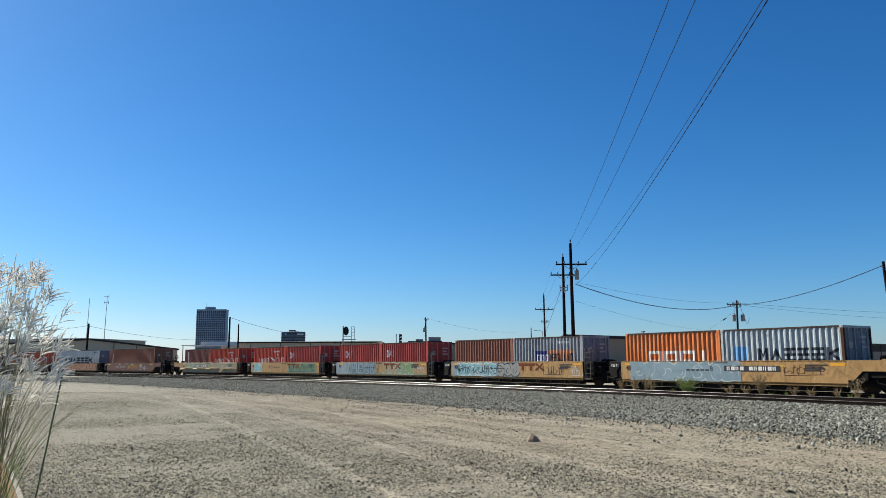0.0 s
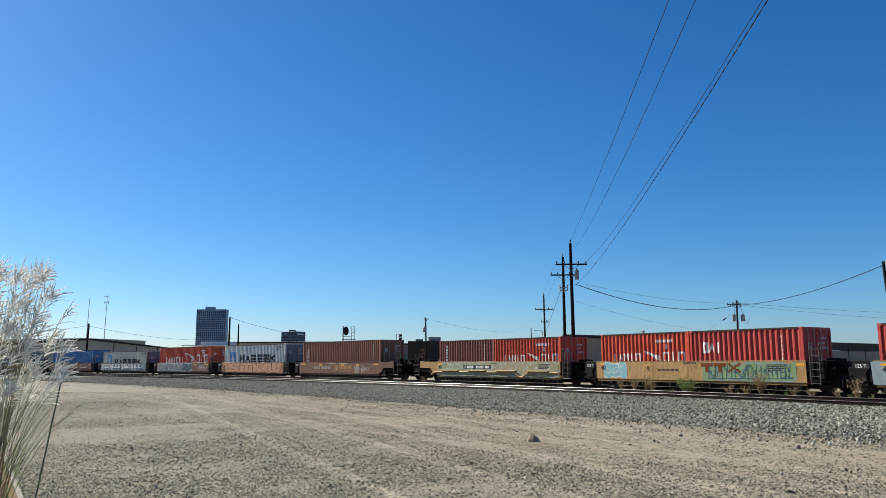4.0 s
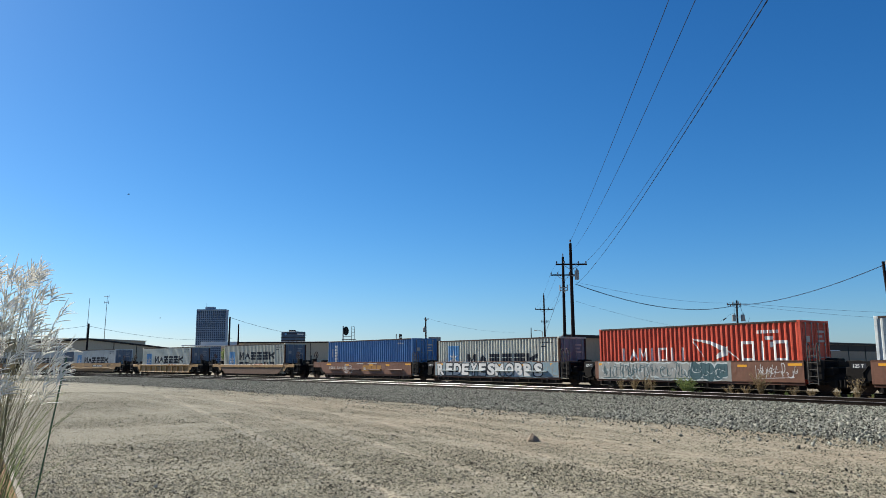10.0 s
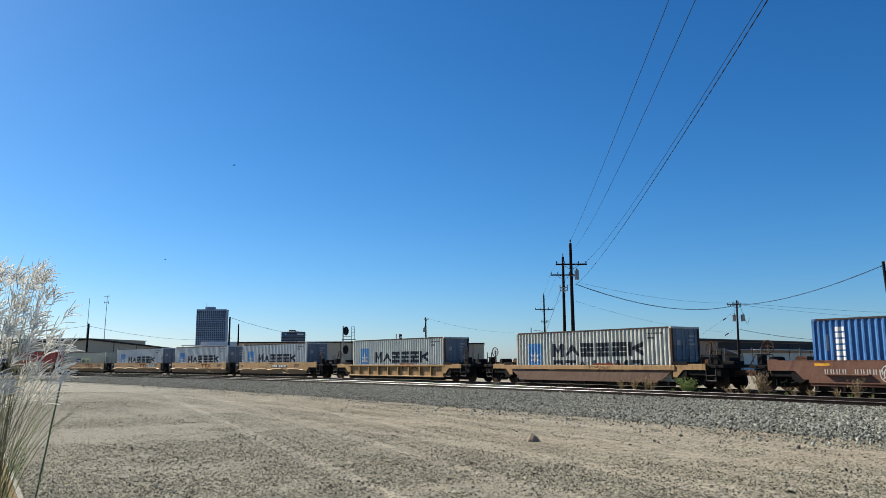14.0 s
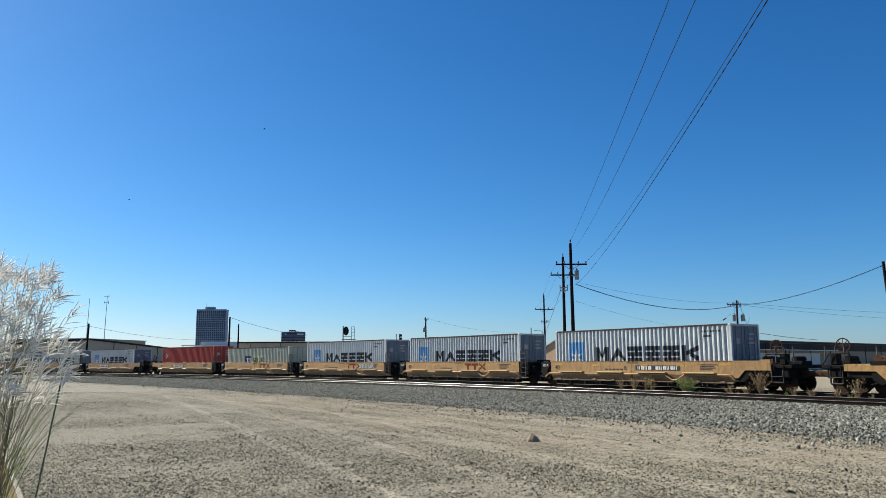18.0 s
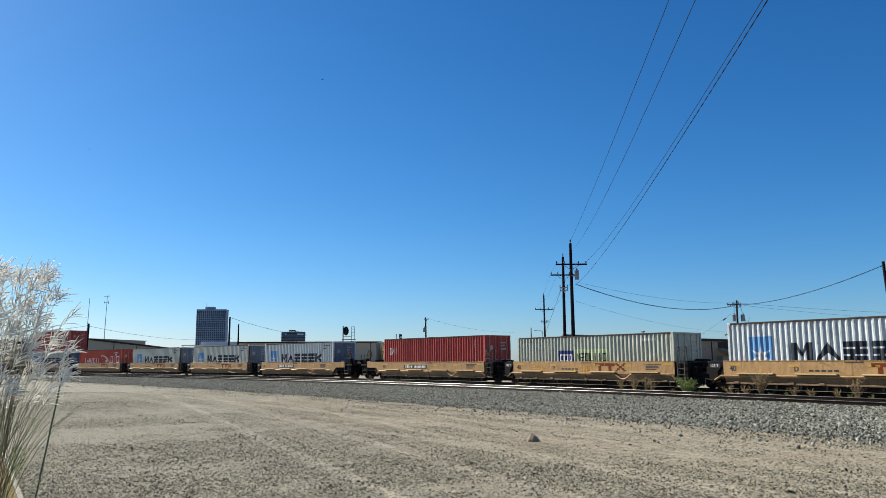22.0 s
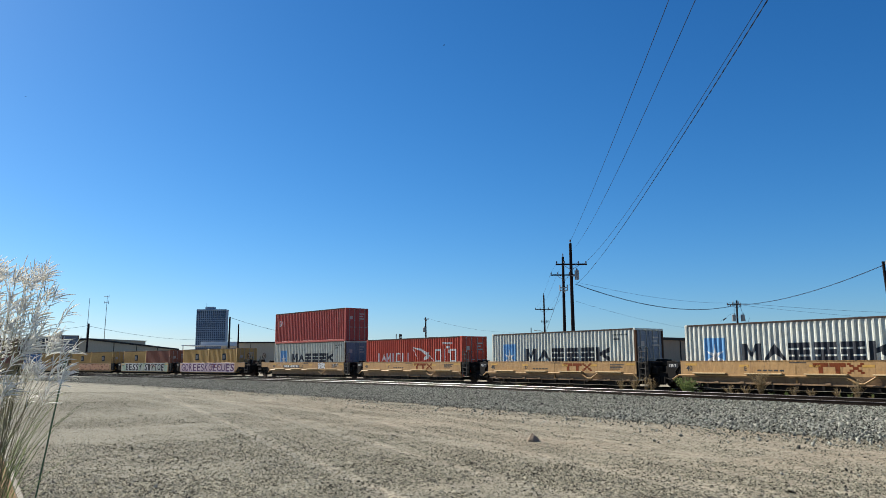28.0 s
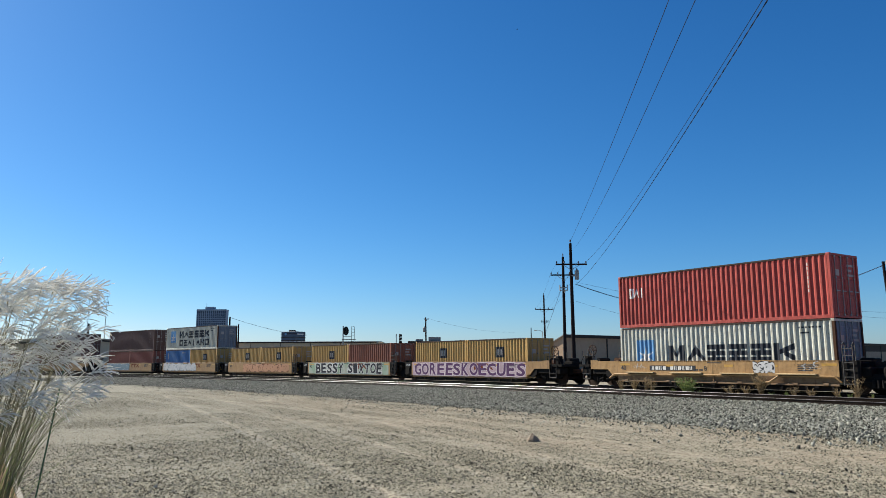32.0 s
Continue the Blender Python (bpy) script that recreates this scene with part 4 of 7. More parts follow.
def car_meshes(style):
    key = ("car", style)
    if key in CACHE:
        return CACHE[key]
    d = {}
    top = 1.22 if style in ("low", "ribbed") else 1.44
    s = Shape()
    if style == "ribbed":
        s.slab([(-6.25, 0.36), (6.25, 0.36), (6.25, top), (-6.25, top)], -1.34, -1.30)
        s.box(-6.4, 6.4, -1.50, -1.30, top - 0.12, top, 0.01)
        s.box(-6.3, 6.3, -1.48, -1.30, 0.32, 0.40, 0.01)
    elif style == "low":
        s.box(-6.4, 6.4, -1.52, -1.36, top - 0.26, top, 0.015)
        low = Shape()
        low.slab([(-6.3, 0.85), (-5.6, 0.42), (5.5, 0.42), (6.1, 0.85), (6.1, top - 0.26), (-6.3, top - 0.26)], -1.45, -1.40)
        low.slab([(-5.4, 0.30), (5.2, 0.30), (5.4, 0.44), (-5.6, 0.44)], -1.48, -1.30)
        d["lower_side"] = low.mesh("lower_side")
    else:
        fold = 0.74 if style == "stepped" else 0.46
        s.slab([(-6.25, fold), (6.25, fold), (6.25, top), (-6.25, top)], -1.47, -1.42)
        low = s if style != "stepped" else Shape()
        low.add([(-6.25, -1.47, fold), (6.25, -1.47, fold), (6.2, -1.37, 0.40), (-6.2, -1.37, 0.40)], [(3, 2, 1, 0)])
        s.box(-6.25, 6.25, -1.47, -1.30, top - 0.07, top + 0.004, 0.008)
        low.box(-6.2, 6.2, -1.42, -1.28, 0.33, 0.41, 0.01)
        if style == "stepped":
            for k in range(9):
                low.box(-5.7 + 1.4 * k, -5.45 + 1.4 * k, -1.455, -1.38, 0.36, 0.45, 0.008)
            d["lower_side"] = low.mesh("lower_side")
        for x in (-0.02, 0.02):
            s.box(x - 0.006, x + 0.006, -1.474, -1.42, 0.42, top - 0.02)
    d["side"] = s.mesh("side")
    r = Shape()
    r.slab([(-0.06, 0.40), (0.06, 0.40), (0.06, top - 0.12), (-0.06, top - 0.12)], -1.47, -1.34)
    d["rib"] = r.mesh("rib")
    u = Shape()
    for k in range(5):
        x = -5.2 + 2.6 * k
        u.box(x - 0.15, x + 0.15, -1.25, 1.25, 0.22, 0.34, 0.01)
        u.box(x - 0.09, x + 0.09, -1.46, -1.32, 0.24, 0.34)
    u.box(-6.1, 6.1, -1.28, -1.05, 0.10, 0.30)
    u.box(-6.1, 6.1, 1.05, 1.28, 0.10, 0.30)
    for k in range(11):
        x = -5.9 + 1.18 * k
        u.box(x - 0.05, x + 0.05, -1.42, -1.28, 0.14, 0.33)
    d["underframe"] = u.mesh("underframe")
    d["step"] = Shape().box(-0.95, 0.95, -1.63, -1.47, 0.80, 0.86, 0.012).mesh("step")
    d["pipe"] = Shape().run([(-6.75, -1.50, 0.50), (-6.35, -1.53, 0.72), (2.25, -1.53, 0.74), (2.72, -1.53, 0.46), (3.02, -1.53, 0.46), (3.5, -1.53, 0.74), (6.1, -1.53, 0.74), (6.35, -1.50, 0.50)], 0.042).mesh("pipe")
    e = Shape()
    e.slab([(0, 0.62), (0.5, 0.42), (0.85, 0.62), (0.92, 1.40), (0, 1.40)], -1.43, -1.36)
    e.box(0.0, 0.7, -1.36, 1.36, 1.0, 1.36, 0.02)
    e.box(0.25, 1.15, -0.55, 0.55, 0.66, 1.05, 0.03)
    d["end_panel"] = e.mesh("end_panel")
    l = Shape()
    for x in (0.12, 0.55):
        l.run([(x, -1.50, 0.36), (x, -1.50, 2.1), (x, -1.40, 2.2), (x, -1.28, 2.1), (x, -1.28, 1.4)], 0.024)
    for k in range(6):
        l.box(0.12, 0.55, -1.515, -1.485, 0.42 + 0.3 * k, 0.455 + 0.3 * k)
    d["ladder"] = l.mesh("ladder")
    p = Shape()
    p.slab([(0, 0.60), (0.25, 0.60), (0.62, 0.98), (1.95, 0.98), (1.95, top + 0.05), (1.45, top + 0.05), (1.42, top), (0, top)], -1.47, -1.41)
    p.box(0.1, 1.95, -1.41, 1.41, 1.20, 1.28, 0.01)
    d["end_platform"] = p.mesh("end_platform")
    st = Shape()
    st.run([(0, 0, 1.28), (0, 0, 2.0)], 0.03)
    d["stanchion"] = st.mesh("stanchion")
    hw = Shape()
    hw.ring((0, 0, 0), (0, 1, 0), 0.30, 0.028)
    for k in range(4):
        a = math.pi * k / 4
        hw.run([(-0.30 * math.cos(a), 0, -0.30 * math.sin(a)), (0.30 * math.cos(a), 0, 0.30 * math.sin(a))], 0.012)
    hw.tube((0, 0.0, 0), (0, 0.25, 0), 0.03)
    d["handwheel"] = hw.mesh("handwheel")
    bx = Shape()
    bx.box(-0.3, 0.3, -0.35, 0.35, 1.28, 1.62, 0.04)
    bx.tube((-0.1, -0.38, 1.45), (-0.1, 0.38, 1.45), 0.2, n=12)
    bx.box(0.35, 0.6, -0.9, -0.5, 1.28, 1.5, 0.03)
    d["brake_gear"] = bx.mesh("brake_gear")
    c = Shape()
    c.box(2.6, 3.35, -0.13, 0.13, 0.72, 0.96, 0.03)
    c.box(3.2, 3.68, -0.22, 0.2, 0.70, 0.98, 0.05)
    d["coupler"] = c.mesh("coupler")
    cs = Shape()
    cs.box(0.0, 2.7, -0.5, 0.5, 0.62, 1.18, 0.03)
    cs.box(1.96, 2.95, -1.42, 1.42, 1.08, 1.24, 0.02)
    cs.box(2.05, 2.75, -1.35, -0.6, 0.66, 1.07, 0.03)
    cs.box(0.3, 1.9, -1.38, -1.28, 0.70, 1.0, 0.02)
    cs.run([(2.1, -1.44, 1.2), (2.1, -1.44, 0.4), (2.55, -1.44, 0.4), (2.55, -1.44, 1.2)], 0.025)
    cs.box(2.1, 2.55, -1.46, -1.42, 0.66, 0.69)
    cs.box(2.3, 2.6, -1.3, -0.9, 1.24, 1.75, 0.04)
    cs.box(2.2, 2.9, -0.4, 0.5, 1.24, 1.42, 0.03)
    cs.tube((2.45, -0.3, 1.5), (2.45, 0.6, 1.5), 0.13, n=10)
    cs.run([(1.7, -1.38, 1.3), (1.7, -1.38, 1.72), (2.6, -1.38, 1.72), (2.9, -1.38, 1.24)], 0.022)
    for x in (0.5, 1.0, 2.2):
        cs.run([(x, -1.3, 1.1), (x + 0.15, -1.3, 0.5), (x + 0.45, -1.28, 0.42)], 0.03)
    cs.tube((0.35, -1.15, 0.85), (1.1, -1.15, 0.85), 0.14, n=10)
    cs.box(1.5, 1.95, -1.3, -1.0, 0.7, 1.05, 0.03)
    d["centre_sill"] = cs.mesh("centre_sill")
    cn = Shape()
    cn.box(0.2, 1.5, -0.6, 0.6, 0.45, 1.12, 0.04)
    cn.run([(0.1, -1.44, 1.2), (0.35, -1.46, 0.9), (0.3, -1.46, 0.6), (0.7, -1.44, 0.48), (1.2, -1.2, 0.55)], 0.03)
    cn.run([(0.2, -1.40, 1.34), (0.6, -1.2, 1.42), (1.3, -0.9, 1.38)], 0.035)
    cn.box(0.75, 1.2, -1.2, -0.7, 0.75, 1.15, 0.04)
    d["connector"] = cn.mesh("connector")
    sp = Shape()
    sp.run([(0.1, -1.50, 1.0), (0.1, -1.50, 0.45), (0.65, -1.50, 0.45), (0.65, -1.50, 1.0)], 0.022)
    sp.box(0.1, 0.65, -1.56, -1.44, 0.70, 0.73)
    d["sill_step"] = sp.mesh("sill_step")
    CACHE[key] = d
    return d


def tilted(x, flip):
    return pose(x, 0, 0) if not flip else Matrix.Translation((x, 0, 0)) @ Matrix.Diagonal((-1, 1, 1, 1))


def well_car(style, paint_mat, label, s_end, front_end, rear_end):
    d = car_meshes(style)
    ob = thing("well_car", label, "railway wagon", "well cars of the train")
    top = 1.22 if style in ("low", "ribbed") else 1.44
    near = part("side", d["side"], paint_mat, ob)
    part("side", d["side"], paint_mat, ob, m=pose(0, 0, 0, 0, 0, 180))
    part("underframe", d["underframe"], BLACK, ob)
    if style == "ribbed":
        for k in range(10):
            part("rib", d["rib"], paint_mat, ob, m=pose(-6.15 + k * 1.366, 0, 0))
    if style == "low":
        part("lower_side", d["lower_side"], LOW_BROWN, ob, "grimy rust-brown lower side")
        part("lower_side", d["lower_side"], LOW_BROWN, ob, "grimy rust-brown lower side", m=pose(0, 0, 0, 0, 0, 180))
    if style == "stepped":
        for m in (None, pose(0, 0, 0, 0, 0, 180)):
            part("lower_side", d["lower_side"], LOW_TAN, ob, "dark tan-brown lower side", m=m)
        part("pipe", d["pipe"], paint_mat, ob)
        for k in range(4):
            part("step", d["step"], STEP_PALE, ob, "pale step ledge", m=pose(-4.5 + k * 2.95, 0, 0))
    for x in () if style == "ribbed" else (-5.6, -2.6, 0.9, 3.2, 5.85):
        mat = M_AMBER if style == "plain_brown" or abs(x) > 5 and paint_mat is TTX_OLD else M_FADED
        wid = 0.34 if abs(x) > 5 else 0.25
        part("reflector", Shape().box(x - wid, x + wid, -1.476, -1.47, top - 0.30 + (0.06 if abs(x) > 5 else 0.0), top - 0.19 + (0.06 if abs(x) > 5 else 0)), mat, ob, "faded amber reflector strip")
    for end, has in ((1, front_end), (-1, rear_end)):
        flip = end < 0
        if has:
            part("end_platform", d["end_platform"], paint_mat, ob, m=tilted(end * 6.25, flip))
            part("end_panel", d["end_panel"], BLACK, ob, "sooty black end bulkhead", m=tilted(end * 6.2, flip))
            for dx in (1.55, 2.05, 2.45, 2.9):
                part("stanchion", d["stanchion"], WORN, ob, m=pose(end * (6.25 + dx), -1.15 if dx > 2 else 0.6, 0.02 * dx))
            part("handwheel", d["handwheel"], RUST, ob, "spoked brake handwheel", m=pose(end * 8.35, -1.12, 2.08))
            part("brake_gear", d["brake_gear"], RUST, ob, "rusty brake cylinder and valves", m=pose(end * 7.3, 0.2, 0))
            part("coupler", d["coupler"], RUST, ob, "rusty knuckle coupler", m=tilted(end * 6.25, flip))
            part("centre_sill", d["centre_sill"], BLACK, ob, m=tilted(end * 6.25, flip))
            part("sill_step", d["sill_step"], WORN, ob, m=tilted(end * (6.25 + 1.9), flip))
            truck(ob, end * 7.75)
        else:
            part("end_panel", d["end_panel"], BLACK, ob, "sooty black end bulkhead", m=tilted(end * 6.25, flip))
            part("connector", d["connector"], BLACK, ob, "sooty pipes and connector between units", m=tilted(end * 6.25, flip))
            if end > 0:
                part("ladder", d["ladder"], WORN, ob, "worn dark ladder with side rails", m=pose(6.25 + 0.1, 0, 0))
                part("brake_gear", d["brake_gear"], BLACK, ob, m=pose(6.75, 0.3, -0.1))
            else:
                part("load_panel", Shape().box(-7.05, -6.45, -1.442, -1.43, 1.10, 1.30), M_BLACK, ob, "black load limit panel")
                lettering("125 T", 0.2, M_WHITE, ob, -7.02, -1.445, 1.13, "white load figures on black")
                truck(ob, -7.71)
    MOVING.append((ob, s_end, 0.0, 0.0))
    return ob


def side_words(ob, rows, y=-1.476):
    """Stencilled rows on a car's side that are too small to read, as bars."""
    for nm, mat, quads in rows:
        sh = Shape()
        for x0, x1, z0, z1 in quads:
            sh.box(x0, x1, y, y + 0.004, z0, z1)
        p = part(nm, sh, mat, ob)
        if len(quads) > 2:
            tagged(p, kind="stuff")


def car_marks(ob, style, unit, lift=0.0, plate=None):
    yy = -1.476 - lift if style != "ribbed" else -1.352
    if style == "plain_brown":
        a = -5.5 if unit == "Z" else -3.7
        side_words(ob, [("stencil", M_GREYTXT, [(a + 0.26 * k + 0.11 * h, a + 0.05 + 0.26 * k + 0.11 * h, 0.84, 1.06) for h in (0, 1) for k in range(4)] + [(a + 1.3 + 0.25 * k + 0.1 * h, a + 1.35 + 0.25 * k + 0.1 * h, 0.84, 1.06) for h in (0, 1) for k in range(6)] + [(-1.2, -0.2, 1.27, 1.33), (0.4, 1.7, 1.27, 1.33), (-0.15, 0.15, 0.78, 1.0)]),
                        ("railway_mark", M_GOLD, [(-0.3 + 0.68 * k, 0.29 + 0.68 * k, 0.84, 1.16) for k in range(4)] + [(-0.5, 2.3, 0.72, 0.76)])], yy)
        return
    lettering("40", 0.36, M_BLACK, ob, -5.9 if style != "ribbed" else -1.2, yy, 0.95 if style != "ribbed" else 0.72, "black stencilled forty")
    side_words(ob, [("stencil", M_BLACK, [(-1.9 + 0.28 * k, -1.7 + 0.28 * k, 0.95, 1.02) for k in range(5)] + [(4.4, 5.4, 1.22, 1.26), (4.4, 5.2, 1.14, 1.18), (4.4, 5.3, 1.06, 1.10), (4.4, 5.1, 0.98, 1.02), (-0.3, 0.5, 1.32, 1.36)])], yy)
    if unit in ("A", "B"):
        x = plate if plate is not None else 0.3 if unit == "B" else -3.0
        side_words(ob, [("number_panel", M_BLACK, [(x, x + 2.9, 0.94, 1.20)])], yy)
        side_words(ob, [("number_bars", M_WHITE, [(x + 0.15 + 0.24 * k + 0.1 * h, x + 0.20 + 0.24 * k + 0.1 * h + 0.04 * (k % 2), 0.98, 1.16) for h in (0, 1) for k in (0, 1, 2, 3, 5, 6, 7, 8, 9, 10)])], yy - 0.003)
    else:
        side_words(ob, [("company_mark", M_RUSTRED, [(0.8, 1.5, 1.16, 1.32), (1.05, 1.25, 0.88, 1.16), (1.55, 2.25, 1.16, 1.32), (1.8, 2.0, 0.88, 1.16), (2.3, 2.46, 1.24, 1.32), (2.86, 3.02, 1.24, 1.32), (2.4, 2.58, 1.16, 1.25), (2.74, 2.92, 1.16, 1.25), (2.54, 2.78, 1.04, 1.17), (2.4, 2.58, 0.95, 1.05), (2.74, 2.92, 0.95, 1.05), (2.3, 2.46, 0.88, 0.96), (2.86, 3.02, 0.88, 0.96)])], yy)
    if unit:
        lettering(unit, 0.3, M_BLACK, ob, -0.5 if unit in "AB" else -2.6, yy, 0.96, "black stencilled unit letter")


# lower side of the stepped cars: browner and darker than the yellow above
LOW_TAN = paint("stained_tan_brown_car_paint", (0.21, 0.135, 0.075), 0.6)
LOW_BROWN = paint("grimy_rust_brown_car_paint", (0.12, 0.07, 0.045), 0.6)
DARK_RUST = surface("dark_rusty_steel", (0.045, 0.03, 0.023), 0.85, 0.1, grain=0.6, scale=20)
G_BLUE = surface("pale_blue_spray_paint", (0.22, 0.31, 0.36), 0.6, grain=0.4, scale=3)
G_TEAL = surface("teal_spray_paint", (0.22, 0.42, 0.45), 0.6, grain=0.5, scale=2, other=(0.12, 0.22, 0.3))
G_WHITE = surface("white_spray_paint", (0.62, 0.63, 0.63), 0.6, grain=0.4, scale=3)
G_DEEP = surface("dark_teal_spray_paint", (0.07, 0.13, 0.15), 0.6, grain=0.4, scale=3)
G_GREEN = surface("green_spray_paint", (0.22, 0.32, 0.17), 0.6, grain=0.4, scale=3)
G_GREY = surface("grey_spray_paint", (0.30, 0.31, 0.30), 0.6, grain=0.5, scale=2)
G_PEACH = surface("peach_spray_paint", (0.52, 0.29, 0.18), 0.6, grain=0.3, scale=2)
G_PINK = surface("pale_pink_spray_paint", (0.46, 0.35, 0.40), 0.6, grain=0.4, scale=3)
G_PALE = surface("pale_grey_spray_paint", (0.46, 0.52, 0.53), 0.6, grain=0.4, scale=3)
G_HAZE = surface("hazy_grey_blue_spray_paint", (0.25, 0.325, 0.37), 0.6, grain=0.6, scale=1.4, other=(0.17, 0.19, 0.19), streak=0.4)
G_OLIVE = surface("washed_out_olive_spray_paint", (0.33, 0.29, 0.17), 0.6, grain=0.6, scale=1.5, other=(0.24, 0.27, 0.22))
G_MOSS = surface("washed_out_green_spray_paint", (0.27, 0.30, 0.20), 0.6, grain=0.5, scale=2)
G_MINT = surface("white_and_green_spray_paint", (0.42, 0.45, 0.41), 0.6, grain=0.8, scale=1.2, other=(0.16, 0.33, 0.19))
G_PINKW = surface("whitish_pink_spray_paint", (0.60, 0.52, 0.55), 0.6, grain=0.3, scale=3)
G_BLACK = surface("black_spray_paint", (0.03, 0.035, 0.045), 0.6, grain=0.3)
G_BROWN = surface("dark_brown_spray_paint", (0.10, 0.045, 0.03), 0.6, grain=0.3)
G_PURPLE = surface("purple_spray_paint", (0.10, 0.05, 0.12), 0.6, grain=0.3)

W20, W40, STD, HIGH = 6.058, 12.192, 2.591, 2.896
Y20 = 3.055
L_RED = "orange-red steel container with white lettering, in a well car"
L_CAI = "red steel container with small white mark, in a well car"
L_GREY = "grey steel container with black wordmark, in a well car"
L_BRN = "plain rust-brown corrugated steel container riding in a well car"
L_YEL = "ochre yellow steel container with dark panel, in a well car"
# style, paint, unit letter, rear end, front end, loads: (paint, length, height, marks, label, along, level)
TRAIN = [
    ("plain", TTX_OLD, "B", 0, 1, [(C_ORANGE, W20, STD, "letters_orange", "faded orange container with white letters, in a well car", -Y20, 0), (C_BLUEGREY, W20, STD, "wordmark", "faded blue-grey container with black wordmark, in a well car", Y20, 0)]),
    ("plain", TTX_OLD, "C", 0, 0, [(C_RUSTY, W20, STD, "", L_BRN, -Y20, 0), (C_SLATE, W20, STD, "panel_salmon", "slate grey container with navy and salmon panels", Y20, 0)]),
    ("plain", TTX_OLD, "D", 0, 0, [(C_RED, W20, STD, "lease", L_CAI, -Y20, 0), (C_RED, W20, STD, "lease", L_CAI, Y20, 0)]),
    ("plain", TTX_OLD, "E", 0, 0, [(C_SCARLET, W20, STD, "lines_red_small", L_RED, -Y20, 0), (C_RED, W20, STD, "lease", L_CAI, Y20, 0)]),
    ("stepped", TTX_OLD, "A", 1, 0, [(C_MAROON, W20, STD, "codes", "maroon corrugated steel container riding in a well car", -Y20, 0), (C_SCARLET, W20, STD, "lines_red_small", L_RED, Y20, 0)]),
    ("plain_brown", BROWN, "", 0, 1, [(C_RUSTY, W40, HIGH, "codes", L_BRN, 0, 0)]),
    ("plain_brown", BROWN, "", 0, 0, [(C_PALE, W40, HIGH, "wordmark", L_GREY, 0, 0)]),
    ("plain_brown", BROWN, "", 0, 0, [(C_SCARLET, W40, HIGH, "lines_red", L_RED, 0, 0)]),
    ("plain_brown", BROWN, "", 0, 0, [(C_OLDGREY, W40, STD, "wordmark_low", "weathered grey container with faded black wordmark", 0, 0)]),
    ("plain_brown", BROWN, "", 1, 0, [(C_BLUE, W40, HIGH, "plain_codes", "bright blue corrugated steel container riding in a well car", 0, 0)]),
    ("low", TTX_TAN, "", 1, 1, [(C_OLDGREY, W40, HIGH, "wordmark_two", "off-white container with two black wordmarks on a low car", 0, 0)]),
    ("ribbed", TTX_OLD, "", 1, 1, [(C_GREY, W40, HIGH, "wordmark", L_GREY, 0, 0)]),
    ("stepped", TTX, "B", 0, 1, [(C_PALE, W40, HIGH, "wordmark", L_GREY, 0, 0)]),
    ("stepped", TTX, "C", 0, 0, [(C_PALE, W40, HIGH, "wordmark", L_GREY, 0, 0)]),
    ("stepped", TTX, "D", 0, 0, [(C_PALE, W40, HIGH, "wordmark", L_GREY, 0, 0)]),
    ("stepped", TTX, "E", 0, 0, [(C_OLIVE, W40, STD, "panel_lime", "greenish grey container with navy and lime panels", 0, 0)]),
    ("stepped", TTX, "A", 1, 0, [(C_RED, W40, HIGH, "lease", L_CAI, 0, 0)]),
    ("stepped", TTX, "A", 0, 1, [(C_PALE, W40, HIGH, "wordmark", L_GREY, 0, 0)]),
    ("stepped", TTX, "E", 0, 0, [(C_GREY, W40, HIGH, "wordmark", L_GREY, 0, 0)]),
    ("stepped", TTX, "D", 0, 0, [(C_GREY, W40, HIGH, "wordmark", L_GREY, 0, 0)]),
    ("stepped", TTX, "C", 0, 0, [(C_SCARLET, W40, HIGH, "lines_red", L_RED, 0, 0)]),
    ("stepped", TTX, "B", 1, 0, [(C_OLDGREY, W40, HIGH, "wordmark", L_GREY, 0, 0), (C_CRIMSON, W40, HIGH, "lease", "dull red steel container stacked on a grey container", 0, 1)]),
    ("plain", TTX_TAN, "", 0, 1, [(C_YELLOW, W20, STD, "window_mark", L_YEL, -Y20, 0), (C_YELLOW, W20, STD, "window_mark", L_YEL, Y20, 0)]),
    ("plain", TTX_TAN, "", 0, 0, [(C_YELLOW, W20, STD, "window_mark", L_YEL, -Y20, 0), (C_RUSTY, W20, STD, "", L_BRN, Y20, 0)]),
    ("plain", TTX_TAN, "", 0, 0, [(C_YELLOW, W20, STD, "window_mark", L_YEL, -Y20, 0), (C_YELLOW, W20, STD, "window_mark", L_YEL, Y20, 0)]),
    ("plain", TTX_TAN, "", 0, 0, [(C_BLUE, W20, STD, "plain_codes", "blue corrugated steel container under a grey one", -Y20, 0), (C_YELLOW, W20, STD, "window_mark", L_YEL, Y20, 0), (C_OLDGREY, W40, STD, "wordmark_two", "grey container with two wordmarks stacked on two others", 0, 1)]),
    ("plain", TTX_TAN, "", 1, 0, [(C_MAROON, W20, STD, "", "maroon corrugated steel container under a dark one", -Y20, 0), (C_MAROON, W20, STD, "", "maroon corrugated steel container under a dark one", Y20, 0), (C_DARK, W40, STD, "lease", "dark brown steel container stacked on two short ones", 0, 1)]),
    ("plain", TTX_TAN, "", 0, 1, [(C_DARK, W40, STD, "", "dark brown corrugated steel container in a well car", 0, 0), (C_DARK, W40, STD, "", "dark brown steel container stacked on another", 0, 1)]),
    ("plain", TTX_TAN, "", 0, 0, [(C_MAROON, W40, STD, "", "maroon corrugated steel container in a well car", 0, 0)]),
]
BIG = (5, 10, 11, 12, 17, 22, 27)
